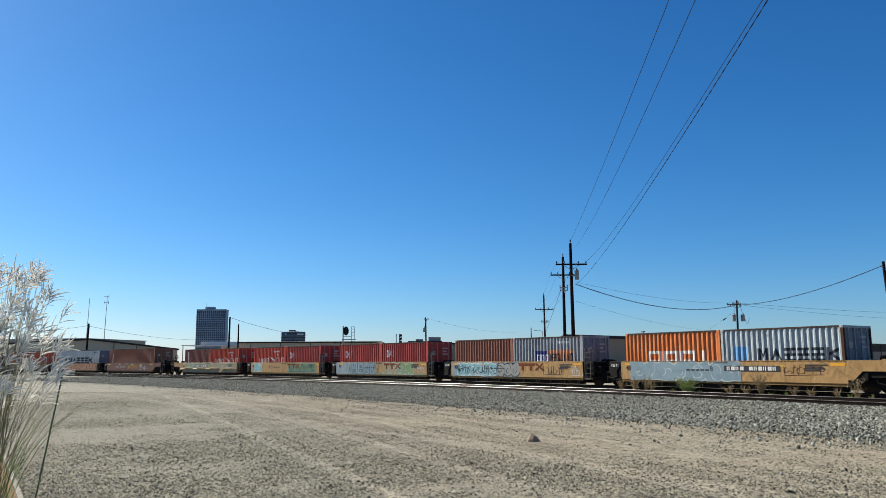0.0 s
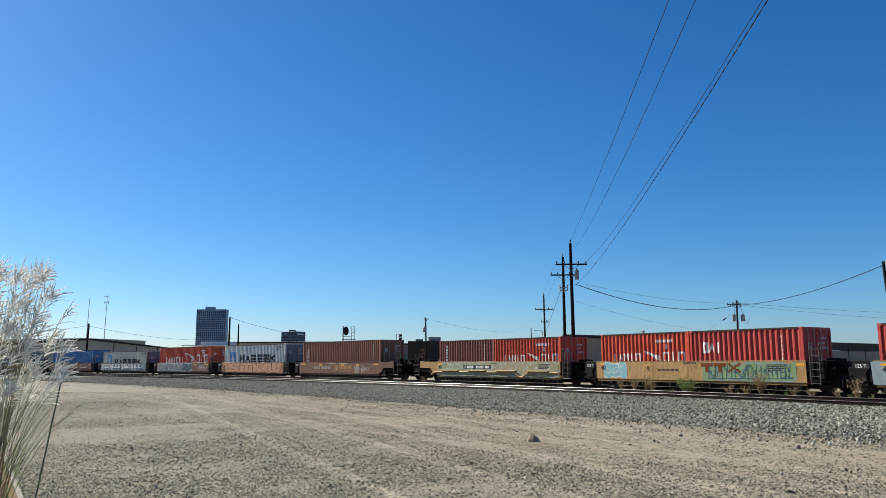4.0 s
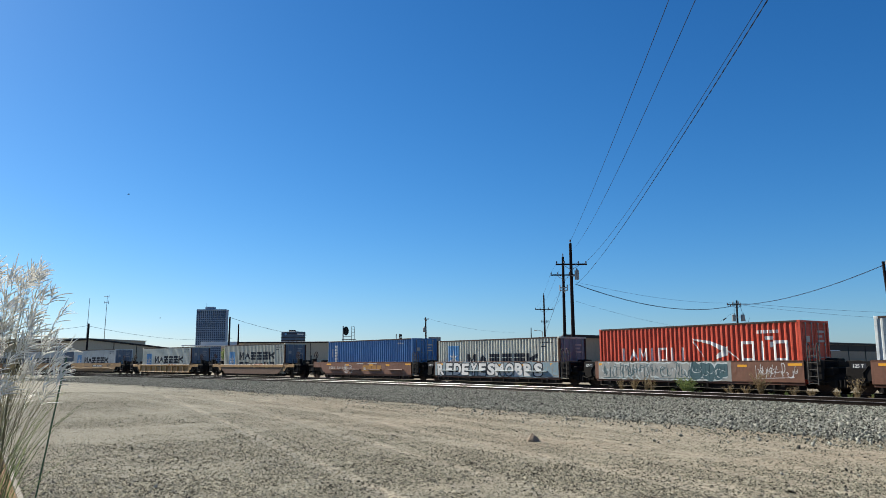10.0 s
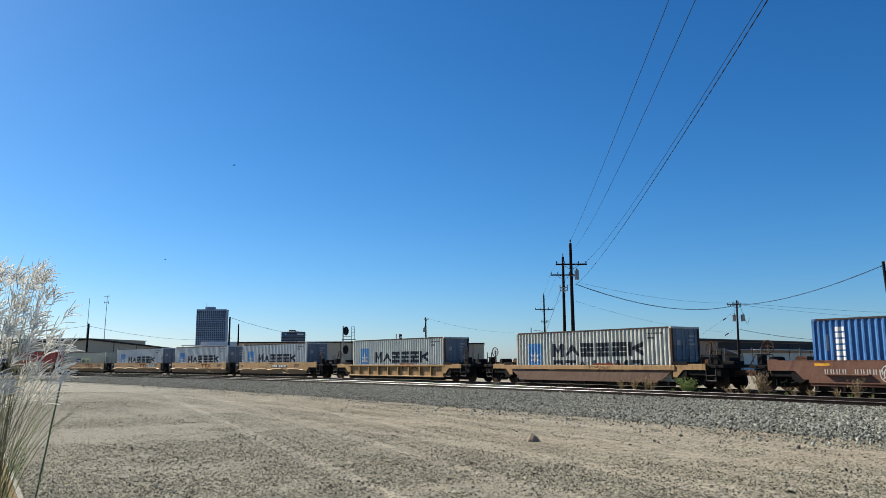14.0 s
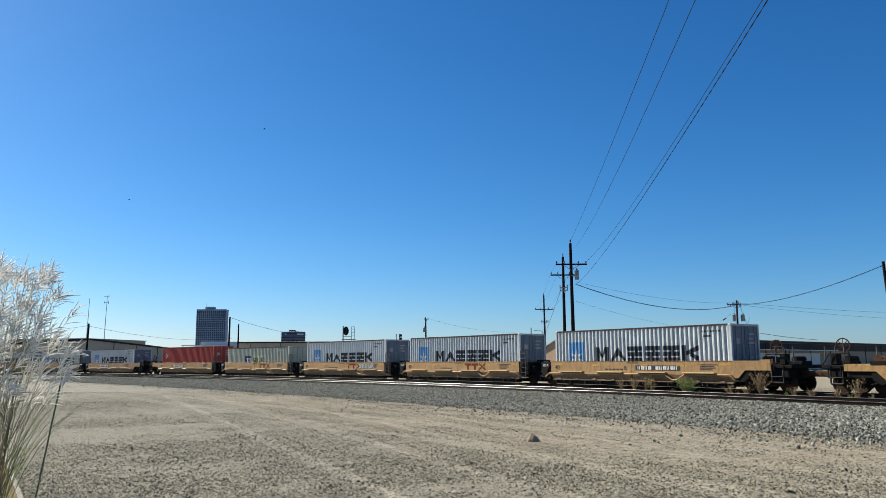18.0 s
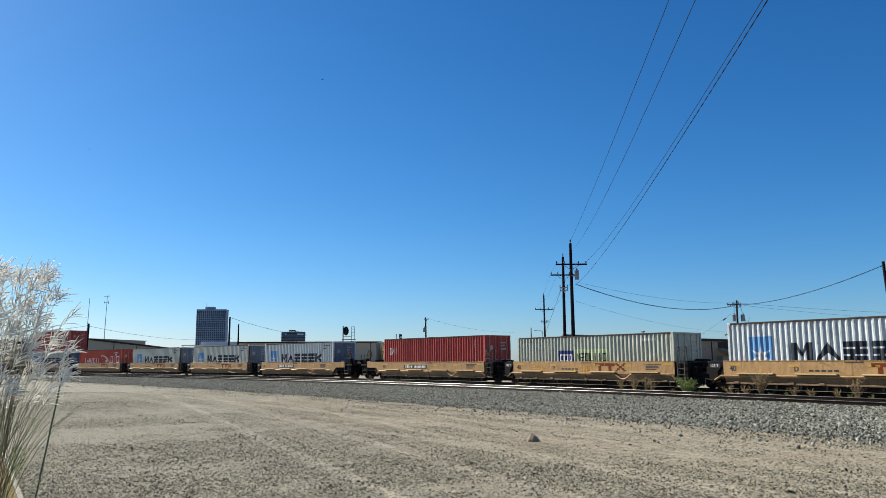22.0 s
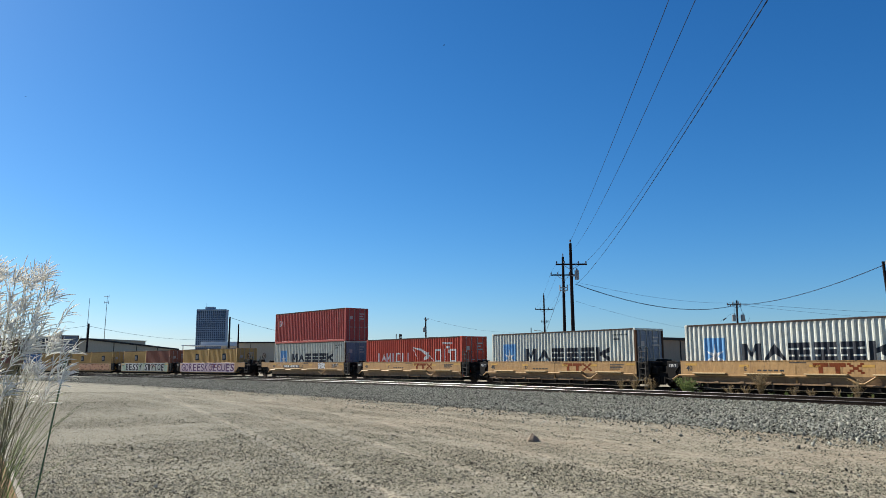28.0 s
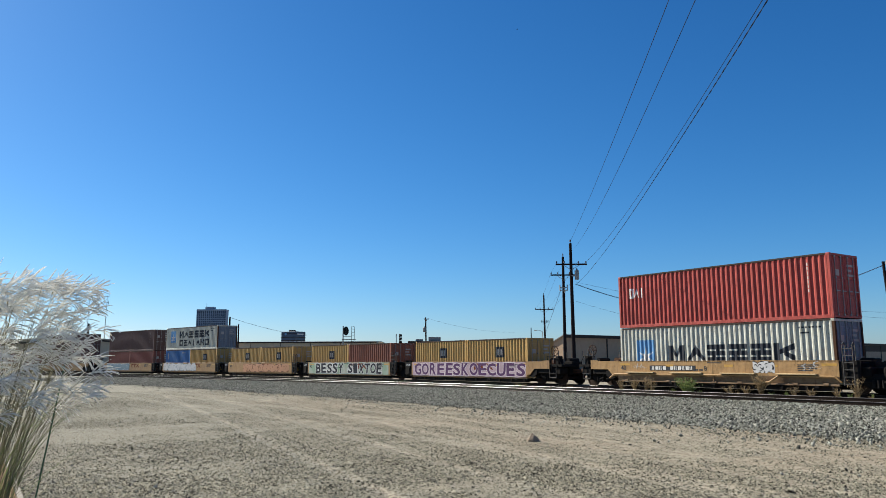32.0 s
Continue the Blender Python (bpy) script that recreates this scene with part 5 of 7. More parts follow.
L_CAR = {"plain": "faded yellow steel well car covered in graffiti", "stepped": "yellow steel well car with step ledges along its side", "plain_brown": "brown steel well car with amber reflectors and faded marks",
         "low": "dusty tan low-sided steel well car", "ribbed": "yellow well car with upright steel ribs along its side"}
PIECES = {}


def train():
    s = 339.708
    for i, (style, mat, unit, rear, front, loads) in enumerate(TRAIN):
        if i:
            s -= 19.8204 if i in BIG else 15.4205
        car = well_car(style, mat, L_CAR[style], s, front, rear)
        if i not in (6, 7, 8):
            car_marks(car, style, "Z" if i == 9 else unit, 0.008 if i < 5 else 0.0, -3.9 if i == 21 else None)
        PIECES[i] = car
        if i in (8, 9):
            ledge = car_meshes("stepped")["step"]
            for k in range(4):
                part("step", ledge, G_PALE if i == 8 else mat, car, m=pose(-4.5 + k * 2.95, 0, 0))
        for pm, length, high, kind, label, dx, level in loads:
            z = 0.36
            if level:
                z += loads[0][2] + 0.012
            container(pm, length, high, kind, label, s, dx, z, RUST if pm in (C_OLDGREY, C_GREY, C_BLUEGREY) else None)
    # the end of the car ahead, which has nearly left the view as the clip begins
    ahead = well_car("plain", TTX_OLD, "faded yellow steel well car coupled to the car behind", 339.708 + 19.8204, 0, 1)
    p = PIECES
    gp = "washed-out blue bubble graffiti with pale outlines"
    graffiti(p[0], -5.6, 1.2, 0.42, 1.40, G_BLUE, G_PALE, 11, gp, count=7, inner=0.9)
    scrawl(p[0], 3.4, 5.2, 0.75, 1.25, G_BROWN, 3, "dark scrawled tag")
    spray_patch(p[1], -6.1, 0.9, 0.42, 1.42, G_BLUE, 51, "washed-out blue sprayed ground")
    graffiti(p[1], -5.6, -1.4, 0.46, 1.38, G_TEAL, G_WHITE, 12, "teal and white graffiti shapes")
    graffiti(p[1], -1.3, 0.9, 0.46, 1.36, G_GREY, G_BLACK, 13, "grey and black graffiti shapes")
    scrawl(p[1], -5.5, -1.5, 0.5, 1.35, G_BLACK, 66, "black sprayed strokes over teal letters", y=-1.4835, r=0.014)
    scrawl(p[1], 3.0, 4.6, 0.6, 1.25, G_BLACK, 4, "black scrawled tag")
    scrawl(p[1], 5.2, 6.1, 0.55, 1.2, G_WHITE, 5, "white scrawled tag")
    spray_patch(p[2], -6.3, -0.3, 0.40, 1.43, G_HAZE, 52, "pale grey-blue sprayed ground")
    letter_graffiti(p[2], "HENK", -4.0, -0.3, 0.43, 1.42, G_BLUE, G_DEEP, 14, "pale blue graffiti letters with dark teal edges", bold=0.02, line=0.03)
    scrawl(p[2], -4.3, 0.0, 0.5, 1.3, G_DEEP, 61, "dark teal sprayed strokes", r=0.02)
    spray_patch(p[2], -0.2, 6.2, 0.41, 0.62, G_MOSS, 62, "washed-out green sprayed band", y=-1.4722)
    graffiti(p[2], 0.6, 2.6, 0.5, 1.40, G_OLIVE, G_PALE, 63, "washed-out graffiti rings with pale edges", count=2)
    graffiti(p[2], 2.6, 4.6, 0.44, 1.40, G_GREEN, G_PALE, 15, "green-grey graffiti rings with pale edges", count=2)
    scrawl(p[2], 4.4, 6.1, 0.5, 1.2, G_WHITE, 6, "white scrawled tag")
    graffiti(p[3], -5.7, -4.0, 0.5, 1.38, G_TEAL, G_WHITE, 16, "teal graffiti shapes")
    scrawl(p[3], 1.2, 5.6, 0.55, 1.3, G_DEEP, 65, "dark teal sprayed strokes", y=-1.4835, r=0.018)
    graffiti(p[3], 0.9, 5.8, 0.46, 1.36, G_GREEN, G_BLUE, 17, "green graffiti letters with pale edges")
    spray_patch(p[4], -5.9, 6.2, 0.42, 1.42, G_OLIVE, 56, "washed-out olive sprayed ground")
    graffiti(p[4], -5.5, -1.2, 0.44, 1.38, G_MOSS, G_PALE, 18, "washed-out green graffiti shapes", count=5, inner=0.9)
    graffiti(p[4], -1.0, 6.1, 0.44, 1.40, G_OLIVE, G_PALE, 19, "grey-green graffiti letters", count=9, inner=0.9)
    spray_patch(p[6], -5.3, 6.0, 0.41, 1.42, G_PEACH, 58, "peach sprayed ground")
    letter_graffiti(p[6], "STKU", -5.0, 5.8, 0.42, 1.41, G_PEACH, G_BROWN, 20, "huge peach block graffiti letters with brown outlines", bold=0.045, line=0.028)
    spray_patch(p[7], -6.0, 2.6, 0.42, 1.42, G_GREY, 57, "grey sprayed ground")
    graffiti(p[7], -5.8, 0.2, 0.44, 1.40, G_GREY, G_PALE, 21, "grey graffiti letters with pale edges", count=9, inner=0.84)
    graffiti(p[7], 0.2, 2.4, 0.44, 1.38, G_DEEP, G_PALE, 37, "dark teal graffiti letters with pale edges", count=3, inner=0.84)
    scrawl(p[7], -5.6, 2.2, 0.5, 1.35, G_DEEP, 64, "dark teal sprayed strokes over grey letters", y=-1.4835, r=0.013)
    scrawl(p[7], 3.9, 5.8, 0.6, 1.3, G_WHITE, 7, "white scrawled tag")
    spray_patch(p[8], -6.2, 6.2, 0.42, 1.43, G_HAZE, 53, "pale grey-blue sprayed ground")
    letter_graffiti(p[8], "REDEYESMOBBS", -5.9, 4.9, 0.42, 1.41, G_WHITE, G_BLACK, 22, "big white graffiti letters with black edges", line=0.065)
    graffiti(p[8], 4.9, 6.2, 0.5, 1.36, G_BLUE, G_GREY, 23, "pale blue graffiti shapes", count=2)
    for k in (5, 9):
        wheel_doodle(p[k], 3.1 if k == 5 else -2.8, 0.88, 0.36, "white chalked wheel doodle")
        scrawl(p[k], 3.6 if k == 5 else -2.3, 4.6 if k == 5 else -1.9, 0.5, 1.2, G_WHITE, 8 + k, "white chalked doodle")
    letter_graffiti(p[14], "SEKUR", 2.7, 4.9, 0.86, 1.38, G_PALE, G_DEEP, 24, "pale graffiti letters with dark teal edges", bold=0.03, line=0.05)
    scrawl(p[15], -4.6, -3.2, 0.95, 1.3, M_AMBER, 25, "yellow scrawled tag")
    scrawl(p[15], -0.9, 0.4, 0.6, 1.3, M_AMBER, 26, "yellow scrawled tag")
    scrawl(p[10], 0.5, 1.9, 0.98, 1.18, G_BROWN, 27, "dark scrawled tag", y=-1.526)
    graffiti(p[21], 2.2, 3.3, 0.86, 1.42, G_WHITE, G_BLACK, 28, "white graffiti letters with black edges", count=4)
    scrawl(p[21], 4.5, 5.4, 0.98, 1.38, G_WHITE, 29, "white scrawled tag")
    scrawl(p[21], -5.0, -4.2, 0.95, 1.3, G_WHITE, 30, "white scrawled tag")
    spray_patch(p[22], -6.1, 6.1, 0.40, 1.43, G_PINK, 54, "pale pink sprayed ground")
    letter_graffiti(p[22], "GOREESKOECUES", -5.9, 6.1, 0.42, 1.41, G_PURPLE, G_PINKW, 31, "purple graffiti letters with pale pink edges", bold=0.03)
    spray_patch(p[23], -6.1, 6.1, 0.40, 1.43, G_MINT, 55, "white and green sprayed ground")
    letter_graffiti(p[23], "BESSY", -4.9, -0.4, 0.42, 1.41, G_BLACK, G_WHITE, 32, "blue-black graffiti letters with white edges", bold=0.03)
    letter_graffiti(p[23], "SIXTOE", 0.2, 5.2, 0.42, 1.41, G_BLACK, G_WHITE, 36, "blue-black graffiti letters with white edges", bold=0.03)
    graffiti(p[24], -3.0, 5.8, 0.5, 1.30, G_PEACH, G_BROWN, 33, "faint peach graffiti", count=7)
    graffiti(p[25], -6.0, 2.0, 0.5, 1.38, G_WHITE, G_BLUE, 34, "white and pale blue graffiti", count=8)
    graffiti(p[26], -6.0, 0.5, 0.5, 1.38, G_BLUE, G_WHITE, 35, "pale blue graffiti", count=6)


train()

# ---- poles and wires ----
def wire(name, pts, r, sag, label, group="overhead wires", n=24, coil=None):
    """A cable hung from point to point, sagging between them."""
    cu = bpy.data.curves.new(name, "CURVE")
    cu.dimensions, cu.bevel_depth, cu.bevel_resolution = "3D", r, 1
    line = []
    for k, (a, b) in enumerate(zip(pts[:-1], pts[1:])):
        a, b = Vector(a), Vector(b)
        g = sag[k] if isinstance(sag, (list, tuple)) else sag
        for i in range(n + (1 if k == len(pts) - 2 else 0)):
            u = i / n
            q = a.lerp(b, u) - Vector((0, 0, 4 * g * u * (1 - u)))
            if coil:  # a strand laid round its fellow: reach, turns in all, start
                e = 2 * math.pi * coil[1] * u + coil[2]
                side = (b - a).cross(Vector((0, 0, 1))).normalized()
                q += side * coil[0] * math.cos(e) + Vector((0, 0, coil[0] * math.sin(e)))
            line.append(q)
    sp = cu.splines.new("POLY")
    sp.points.add(len(line) - 1)
    for p, q in zip(sp.points, line):
        p.co = (*q, 1)
    tmp = bpy.data.objects.new(name, cu)
    scene.collection.objects.link(tmp)
    me = bpy.data.meshes.new_from_object(tmp.evaluated_get(bpy.context.evaluated_depsgraph_get()))
    bpy.data.objects.remove(tmp)
    bpy.data.curves.remove(cu)
    me.materials.clear()
    me.materials.append(WIRE)
    me.name = name
    return tagged(new(name, me), label, "cable", group)


def utility_pole(x, y, top, arms=(), r=0.16, lean=(0, 0), label="dark timber utility pole", transformer=0, arm_dir=0.0, brackets=()):
    t = thing("utility_pole", label, "utility pole", "utility poles", pose(x, y, GROUND_Z))
    h = top - GROUND_Z
    part("shaft", Shape().tube((0, 0, -0.1), (lean[0], lean[1], h), r * 1.15, r * 0.78, 12), TIMBER, t)
    if arms:
        part("top_insulator", Shape().tube((lean[0], lean[1], h), (lean[0], lean[1], h + 0.18), 0.03, 0.03, 8).tube((lean[0], lean[1], h + 0.16), (lean[0], lean[1], h + 0.36), 0.085, 0.05, 8), PORCELAIN, t)
    for az, half in arms:
        z = az - GROUND_Z
        m = pose(lean[0] * z / h, lean[1] * z / h - 0.2, z, 0, 0, arm_dir)
        arm = part("crossarm", Shape().box(-half, half, -0.06, 0.06, -0.07, 0.07, 0.01), TIMBER, t, m=m)
        for sx in (-1, 1):
            part("brace", Shape().run([(sx * half * 0.5, -0.02, -0.08), (0, 0.05, -0.55)], 0.022), GREY_STEEL, arm)
        for u in (-0.94, -0.45, 0.45, 0.94):
            part("insulator", Shape().tube((u * half, 0, 0.06), (u * half, 0, 0.16), 0.03, 0.03, 8).tube((u * half, 0, 0.14), (u * half, 0, 0.30), 0.075, 0.045, 8), PORCELAIN, arm)
    for k in range(transformer):
        sx = -0.38 if k == 0 else 0.85
        z = top - 2.45 - GROUND_Z
        tr = part("transformer", Shape().tube((sx, -0.15, z - 0.45), (sx, -0.15, z + 0.4), 0.27, 0.27, 14).tube((sx, -0.15, z + 0.4), (sx, -0.15, z + 0.48), 0.29, 0.2, 14), GREY_STEEL, t, "grey transformer can")
        part("bushing", Shape().tube((sx + 0.08, -0.15, z + 0.46), (sx + 0.08, -0.15, z + 0.75), 0.05, 0.035, 8), PORCELAIN, tr)
        part("hanger", Shape().box(min(0, sx), max(0, sx), -0.19, -0.11, z + 0.1, z + 0.18), GREY_STEEL, tr)
    for bz in brackets:
        z = bz - GROUND_Z
        part("bracket", Shape().box(-0.45, 0.45, -0.28, -0.16, z - 0.04, z + 0.04, 0.01).tube((-0.4, -0.22, z), (-0.4, -0.22, z + 0.3), 0.06).tube((0.4, -0.22, z), (0.4, -0.22, z + 0.3), 0.06).tube((0.1, -0.25, z - 0.3), (0.1, -0.25, z + 0.05), 0.07), GREY_STEEL, t)
    return t


def poles():
    utility_pole(11.98, 70, 12.34, ((10.33, 1.45),), 0.17, (-0.05, 0), "tall dark timber utility pole with one crossarm", 0, 0, ())
    can = Shape().tube((12.42, 69.75, 8.9), (12.42, 69.75, 9.75), 0.2, 0.2, 12).tube((12.42, 69.75, 9.75), (12.42, 69.75, 9.95), 0.1, 0.06, 10)
    t = thing("cable_can", "grey cable terminal can on a timber pole", "cable terminal")
    part("can", can, GREY_STEEL, t)
    part("mount", Shape().box(11.98, 12.42, 69.7, 69.85, 9.2, 9.3), GREY_STEEL, t)
    utility_pole(13.08, 82, 12.70, ((10.68, 1.42),), 0.17, (0.04, 0), "tall dark timber utility pole with crossarm and brackets", 0, 0, (9.3, 9.0))
    utility_pole(17.15, 128, 12.42, ((10.02, 1.55), (7.9, 0.6)), 0.16, (-0.1, 0), "dark timber utility pole farther along the line")
    utility_pole(21.95, 190, 9.64, (), 0.14, (0, 0), "short distant timber pole")
    utility_pole(40.6, 105, 9.61, (), 0.15, (0.2, 0), "timber utility pole carrying two grey transformers", 2, 0, (9.2,))
    utility_pole(36.9, 62, 9.45, (), 0.15, (-0.5, 0), "leaning dark timber pole at the end of a cable", 0, 0, (9.2,))
    utility_pole(-3.4, 150, 10.04, (), 0.17, (-0.1, 0), "timber pole with a lamp and a small transformer", 1, 0, (9.6,))
    utility_pole(-48.0, 170, 11.52, (), 0.22, (0.1, 0), "plain dark timber pole behind the train")
    utility_pole(-51.3, 190, 10.86, (), 0.2, (0, 0), "plain dark timber pole behind the train")
    utility_pole(-75.1, 160, 9.66, (), 0.22, (0.3, 0), "dark timber pole beside the metal warehouse")
    utility_pole(2.6, -16, 11.2, ((10.0, 1.2),), 0.17, (0, 0), "dark timber utility pole on the near side of the tracks")
    # street lamp by the far poles
    t = thing("street_lamp", "small street lamp on a thin arm", "street lamp")
    part("post", Shape().tube((19.6, 150, GROUND_Z), (19.6, 150, 7.1), 0.09, 0.06), GREY_STEEL, t)
    part("arm", Shape().run([(19.6, 150, 7.1), (18.9, 150, 7.4), (18.3, 150, 7.4)], 0.04), GREY_STEEL, t)
    part("lamp_head", Shape().box(17.9, 18.5, 149.85, 150.15, 7.32, 7.46, 0.03), GREY_STEEL, t)
    lab = "dark overhead wire from pole to pole"
    wire("overhead_wire", [(11.9, 70, 12.46), (2.0, -16, 10.93)], 0.011, 0.66, lab)
    wire("overhead_wire", [(12.3, 69.8, 11.88), (2.0, -16, 10.68)], 0.010, 1.43, lab)
    wire("overhead_wire", [(13.3, 69.8, 10.56), (3.0, -16, 10.0)], 0.009, 1.38, lab)
    for k in (0, math.pi):
        wire("bundled_cable", [(12.4, 69.8, 8.5), (3.0, -16, 9.94)], 0.007, 1.25, "strand of a dark twisted cable over the lot", n=700, coil=(0.008, 95, k))
    for dx in (-1.36, -0.64, 0.64, 1.36):
        wire("overhead_wire", [(11.95 + dx, 69.8, 10.62), (13.1 + dx, 81.8, 10.97), (17.1 + dx, 127.8, 10.3)], 0.008, (0.1, 0.5), lab)
    for k in (0, math.pi):
        wire("bundled_cable", [(12.3, 69.9, 8.5), (40.7, 104.8, 8.95), (36.5, 61.8, 9.2)], 0.020, (1.35, 0.75), "strand of a thick twisted cable strung between poles", n=360, coil=(0.03, 42, k))
    wire("overhead_wire", [(12.3, 69.9, 8.7), (40.7, 104.8, 9.25)], 0.010, 0.6, lab)
    wire("overhead_wire", [(40.9, 104.8, 9.25), (130, 150, 11.4)], 0.016, 1.4, lab)
    wire("overhead_wire", [(40.9, 104.8, 9.0), (130, 150, 9.6)], 0.014, 1.6, lab)
    wire("overhead_wire", [(12.3, 69.9, 6.9), (40.7, 104.8, 5.2)], 0.008, 0.7, lab)
    wire("overhead_wire", [(40.9, 104.8, 5.6), (55, 112, 4.3)], 0.03, 0.2, lab)
    wire("overhead_wire", [(-75.0, 159.8, 9.2), (-64, 230, 8.5)], 0.03, 1.4, lab)
    wire("overhead_wire", [(-75.0, 159.8, 9.2), (-95, 150, 8.0)], 0.03, 0.8, lab)
    wire("overhead_wire", [(-47.9, 169.8, 11.4), (-35, 195, 8.0)], 0.03, 0.5, lab)
    wire("overhead_wire", [(-3.4, 149.8, 9.9), (18, 190, 8.5)], 0.014, 0.8, lab)
    for (a, b, c) in (((40.6, 104.9, 8.2), (38.95, 104.9, 7.03), (34.7, 104.9, 4.25)), ((40.6, 104.9, 5.86), (39.13, 104.9, 4.93), (35.4, 104.9, 2.55))):
        wire("guy_wire", [a, c], 0.008, 0.0, "thin guy wire with a strain insulator", n=2)
        d = (Vector(c) - Vector(a)).normalized() * 0.28
        t = thing("strain_insulator", "dark strain insulator on a thin guy wire", "insulator", "strain insulators")
        part("body", Shape().tube(tuple(Vector(b) - d), tuple(Vector(b) + d), 0.075, 0.075, 8), TIMBER, t)
    wire("guy_wire", [(17.2, 128, 6.0), (12.98, 82, 9.5)], 0.02, 0.0, "steel guy wire slanting down from a pole", n=2)


poles()
for a, b, sag in (((40.3, 104.7, 9.3), (40.25, 104.7, 7.5), -0.3), ((41.1, 104.7, 9.2), (41.5, 104.7, 7.6), 0.25), ((41.6, 104.7, 7.4), (42.3, 104.7, 7.2), 0.9), ((40.0, 104.7, 9.1), (41.3, 104.7, 9.0), 0.5)):
    wire("jumper_wire", [a, b], 0.022, sag, "short dark jumper wire at the transformers", "jumper wires", n=10)
t = thing("cutout_bracket", "crossarm with fuse cutouts above the transformers", "fuse bracket")
part("arm", Shape().box(39.3, 41.3, 104.65, 104.75, 8.95, 9.07, 0.01), TIMBER, t)
for x in (39.4, 39.75, 40.1, 40.95, 41.2):
    part("cutout", Shape().tube((x, 104.55, 8.75), (x - 0.12, 104.5, 9.3), 0.05, 0.035, 8), PORCELAIN, t)


# ---- railway signals and masts ----
SIGNAL_BLACK = surface("matt_black_paint", (0.02, 0.02, 0.022), 0.6, grain=0.3)
DARK_LENS = surface("unlit_dark_lens", (0.03, 0.01, 0.01), 0.15)


def signal(x, y, top, two_sided=True):
    t = thing("railway_signal", "black-hooded railway signal on a grey mast with ladder", "railway signal", "railway signals", pose(x, y, GROUND_Z))
    h = top - GROUND_Z
    part("mast", Shape().tube((-0.4, 0, 0), (-0.4, 0, h - 0.1), 0.09, 0.08, 10), GREY_STEEL, t)
    for z in (h - 0.75, h - 3.3):
        hd = part("signal_head", Shape().slab([(0.38 * math.cos(a), 0.62 * math.sin(a) + z) for a in [2 * math.pi * k / 20 for k in range(20)]], -0.06, 0.0), SIGNAL_BLACK, t, "tall oval black signal backplate")
        for k in (-0.3, 0.0, 0.3):
            part("hood", Shape().tube((0, -0.36, z + k), (0, -0.06, z + k), 0.13, 0.13, 12, False), SIGNAL_BLACK, hd)
            part("lens", Shape().tube((0, -0.075, z + k), (0, -0.064, z + k), 0.1, 0.1, 12), DARK_LENS, hd)
        part("arm", Shape().box(-0.4, 0.0, 0.0, 0.08, z - 0.05, z + 0.05), GREY_STEEL, t)
    part("platform", Shape().box(-0.5, 1.3, -0.3, 0.7, h - 1.95, h - 1.88), WORN, t)
    rail = Shape()
    for px in (0.75, 1.15):
        rail.run([(px, 0.1, h - 1.9), (px, 0.1, h - 0.15)], 0.03)
    for z in (h - 1.4, h - 0.95, h - 0.5, h - 0.15):
        rail.run([(0.75, 0.1, z), (1.15, 0.1, z)], 0.022)
    rail.run([(-0.4, 0.1, h - 1.5), (0.75, 0.1, h - 1.5)], 0.025)
    part("guard_rail", rail, WORN, t)
    lad = Shape()
    for px in (0.75, 1.1):
        lad.run([(px, 0.3, 0.0), (px, 0.3, h - 1.9)], 0.025)
    k = 0.3
    while k < h - 1.9:
        lad.run([(0.75, 0.3, k), (1.1, 0.3, k)], 0.014)
        k += 0.33
    part("ladder", lad, WORN, t)


def small_signal(x, y, top):
    t = thing("railway_signal", "small stacked railway signal heads on a post", "railway signal", "railway signals", pose(x, y, GROUND_Z))
    h = top - GROUND_Z
    part("mast", Shape().tube((-0.35, 0, 0), (-0.35, 0, h), 0.07, 0.07, 8), GREY_STEEL, t)
    part("mast", Shape().tube((0.15, 0, 0), (0.15, 0, h), 0.07, 0.07, 8), GREY_STEEL, t)
    for k in range(3):
        part("signal_head", Shape().box(0.1, 0.55, -0.2, 0.1, h - 0.45 - 0.5 * k, h - 0.05 - 0.5 * k, 0.06), SIGNAL_BLACK, t)


def antenna(x, y, top, aerial):
    t = thing("antenna_mast", "thin steel antenna mast behind the warehouse", "antenna mast", "antenna masts", pose(x, y, GROUND_Z))
    h = top - GROUND_Z
    part("mast", Shape().tube((-0.3, 0, 0), (0.1, 0, h), 0.16, 0.06, 8), GREY_STEEL, t)
    if aerial:
        for z in (h - 0.3, h - 2.2):
            part("aerial", Shape().run([(-0.9, 0, z), (0.7, 0, z)], 0.06).run([(0.6, 0, z - 0.5), (0.6, 0, z + 0.6)], 0.06).run([(-0.7, 0, z - 0.3), (-0.7, 0, z + 0.4)], 0.05), GREY_STEEL, t)


signal(-13.47, 105, 6.40)
small_signal(-7.1, 120, 5.75)
antenna(-107.9, 230, 21.0, False)
antenna(-107.0, 240, 22.6, True)

# ---- buildings ----
TAN_WALL = surface("tan_metal_siding", (0.60, 0.505, 0.37), 0.7, grain=0.2, scale=2, streak=0.25)
BROWN_WALL = surface("tan_brown_siding", (0.50, 0.36, 0.25), 0.75, grain=0.25, scale=2, streak=0.3)
DARK_TRIM = surface("dark_brown_metal_trim", (0.05, 0.04, 0.035), 0.6, grain=0.3)
WHITE_ROOF = surface("white_metal_roof", (0.72, 0.73, 0.74), 0.45, grain=0.2, scale=1)
GREY_ROOF = surface("grey_metal_roof", (0.30, 0.30, 0.29), 0.55, grain=0.3, scale=2)
# the blue in the tower concrete stands in for distance haze
CONCRETE = surface("haze_blue_tower_concrete", (0.29, 0.38, 0.50), 0.8, grain=0.2, scale=0.2)
TOWER_GLASS = surface("dark_tower_glass", (0.025, 0.055, 0.11), 0.3)


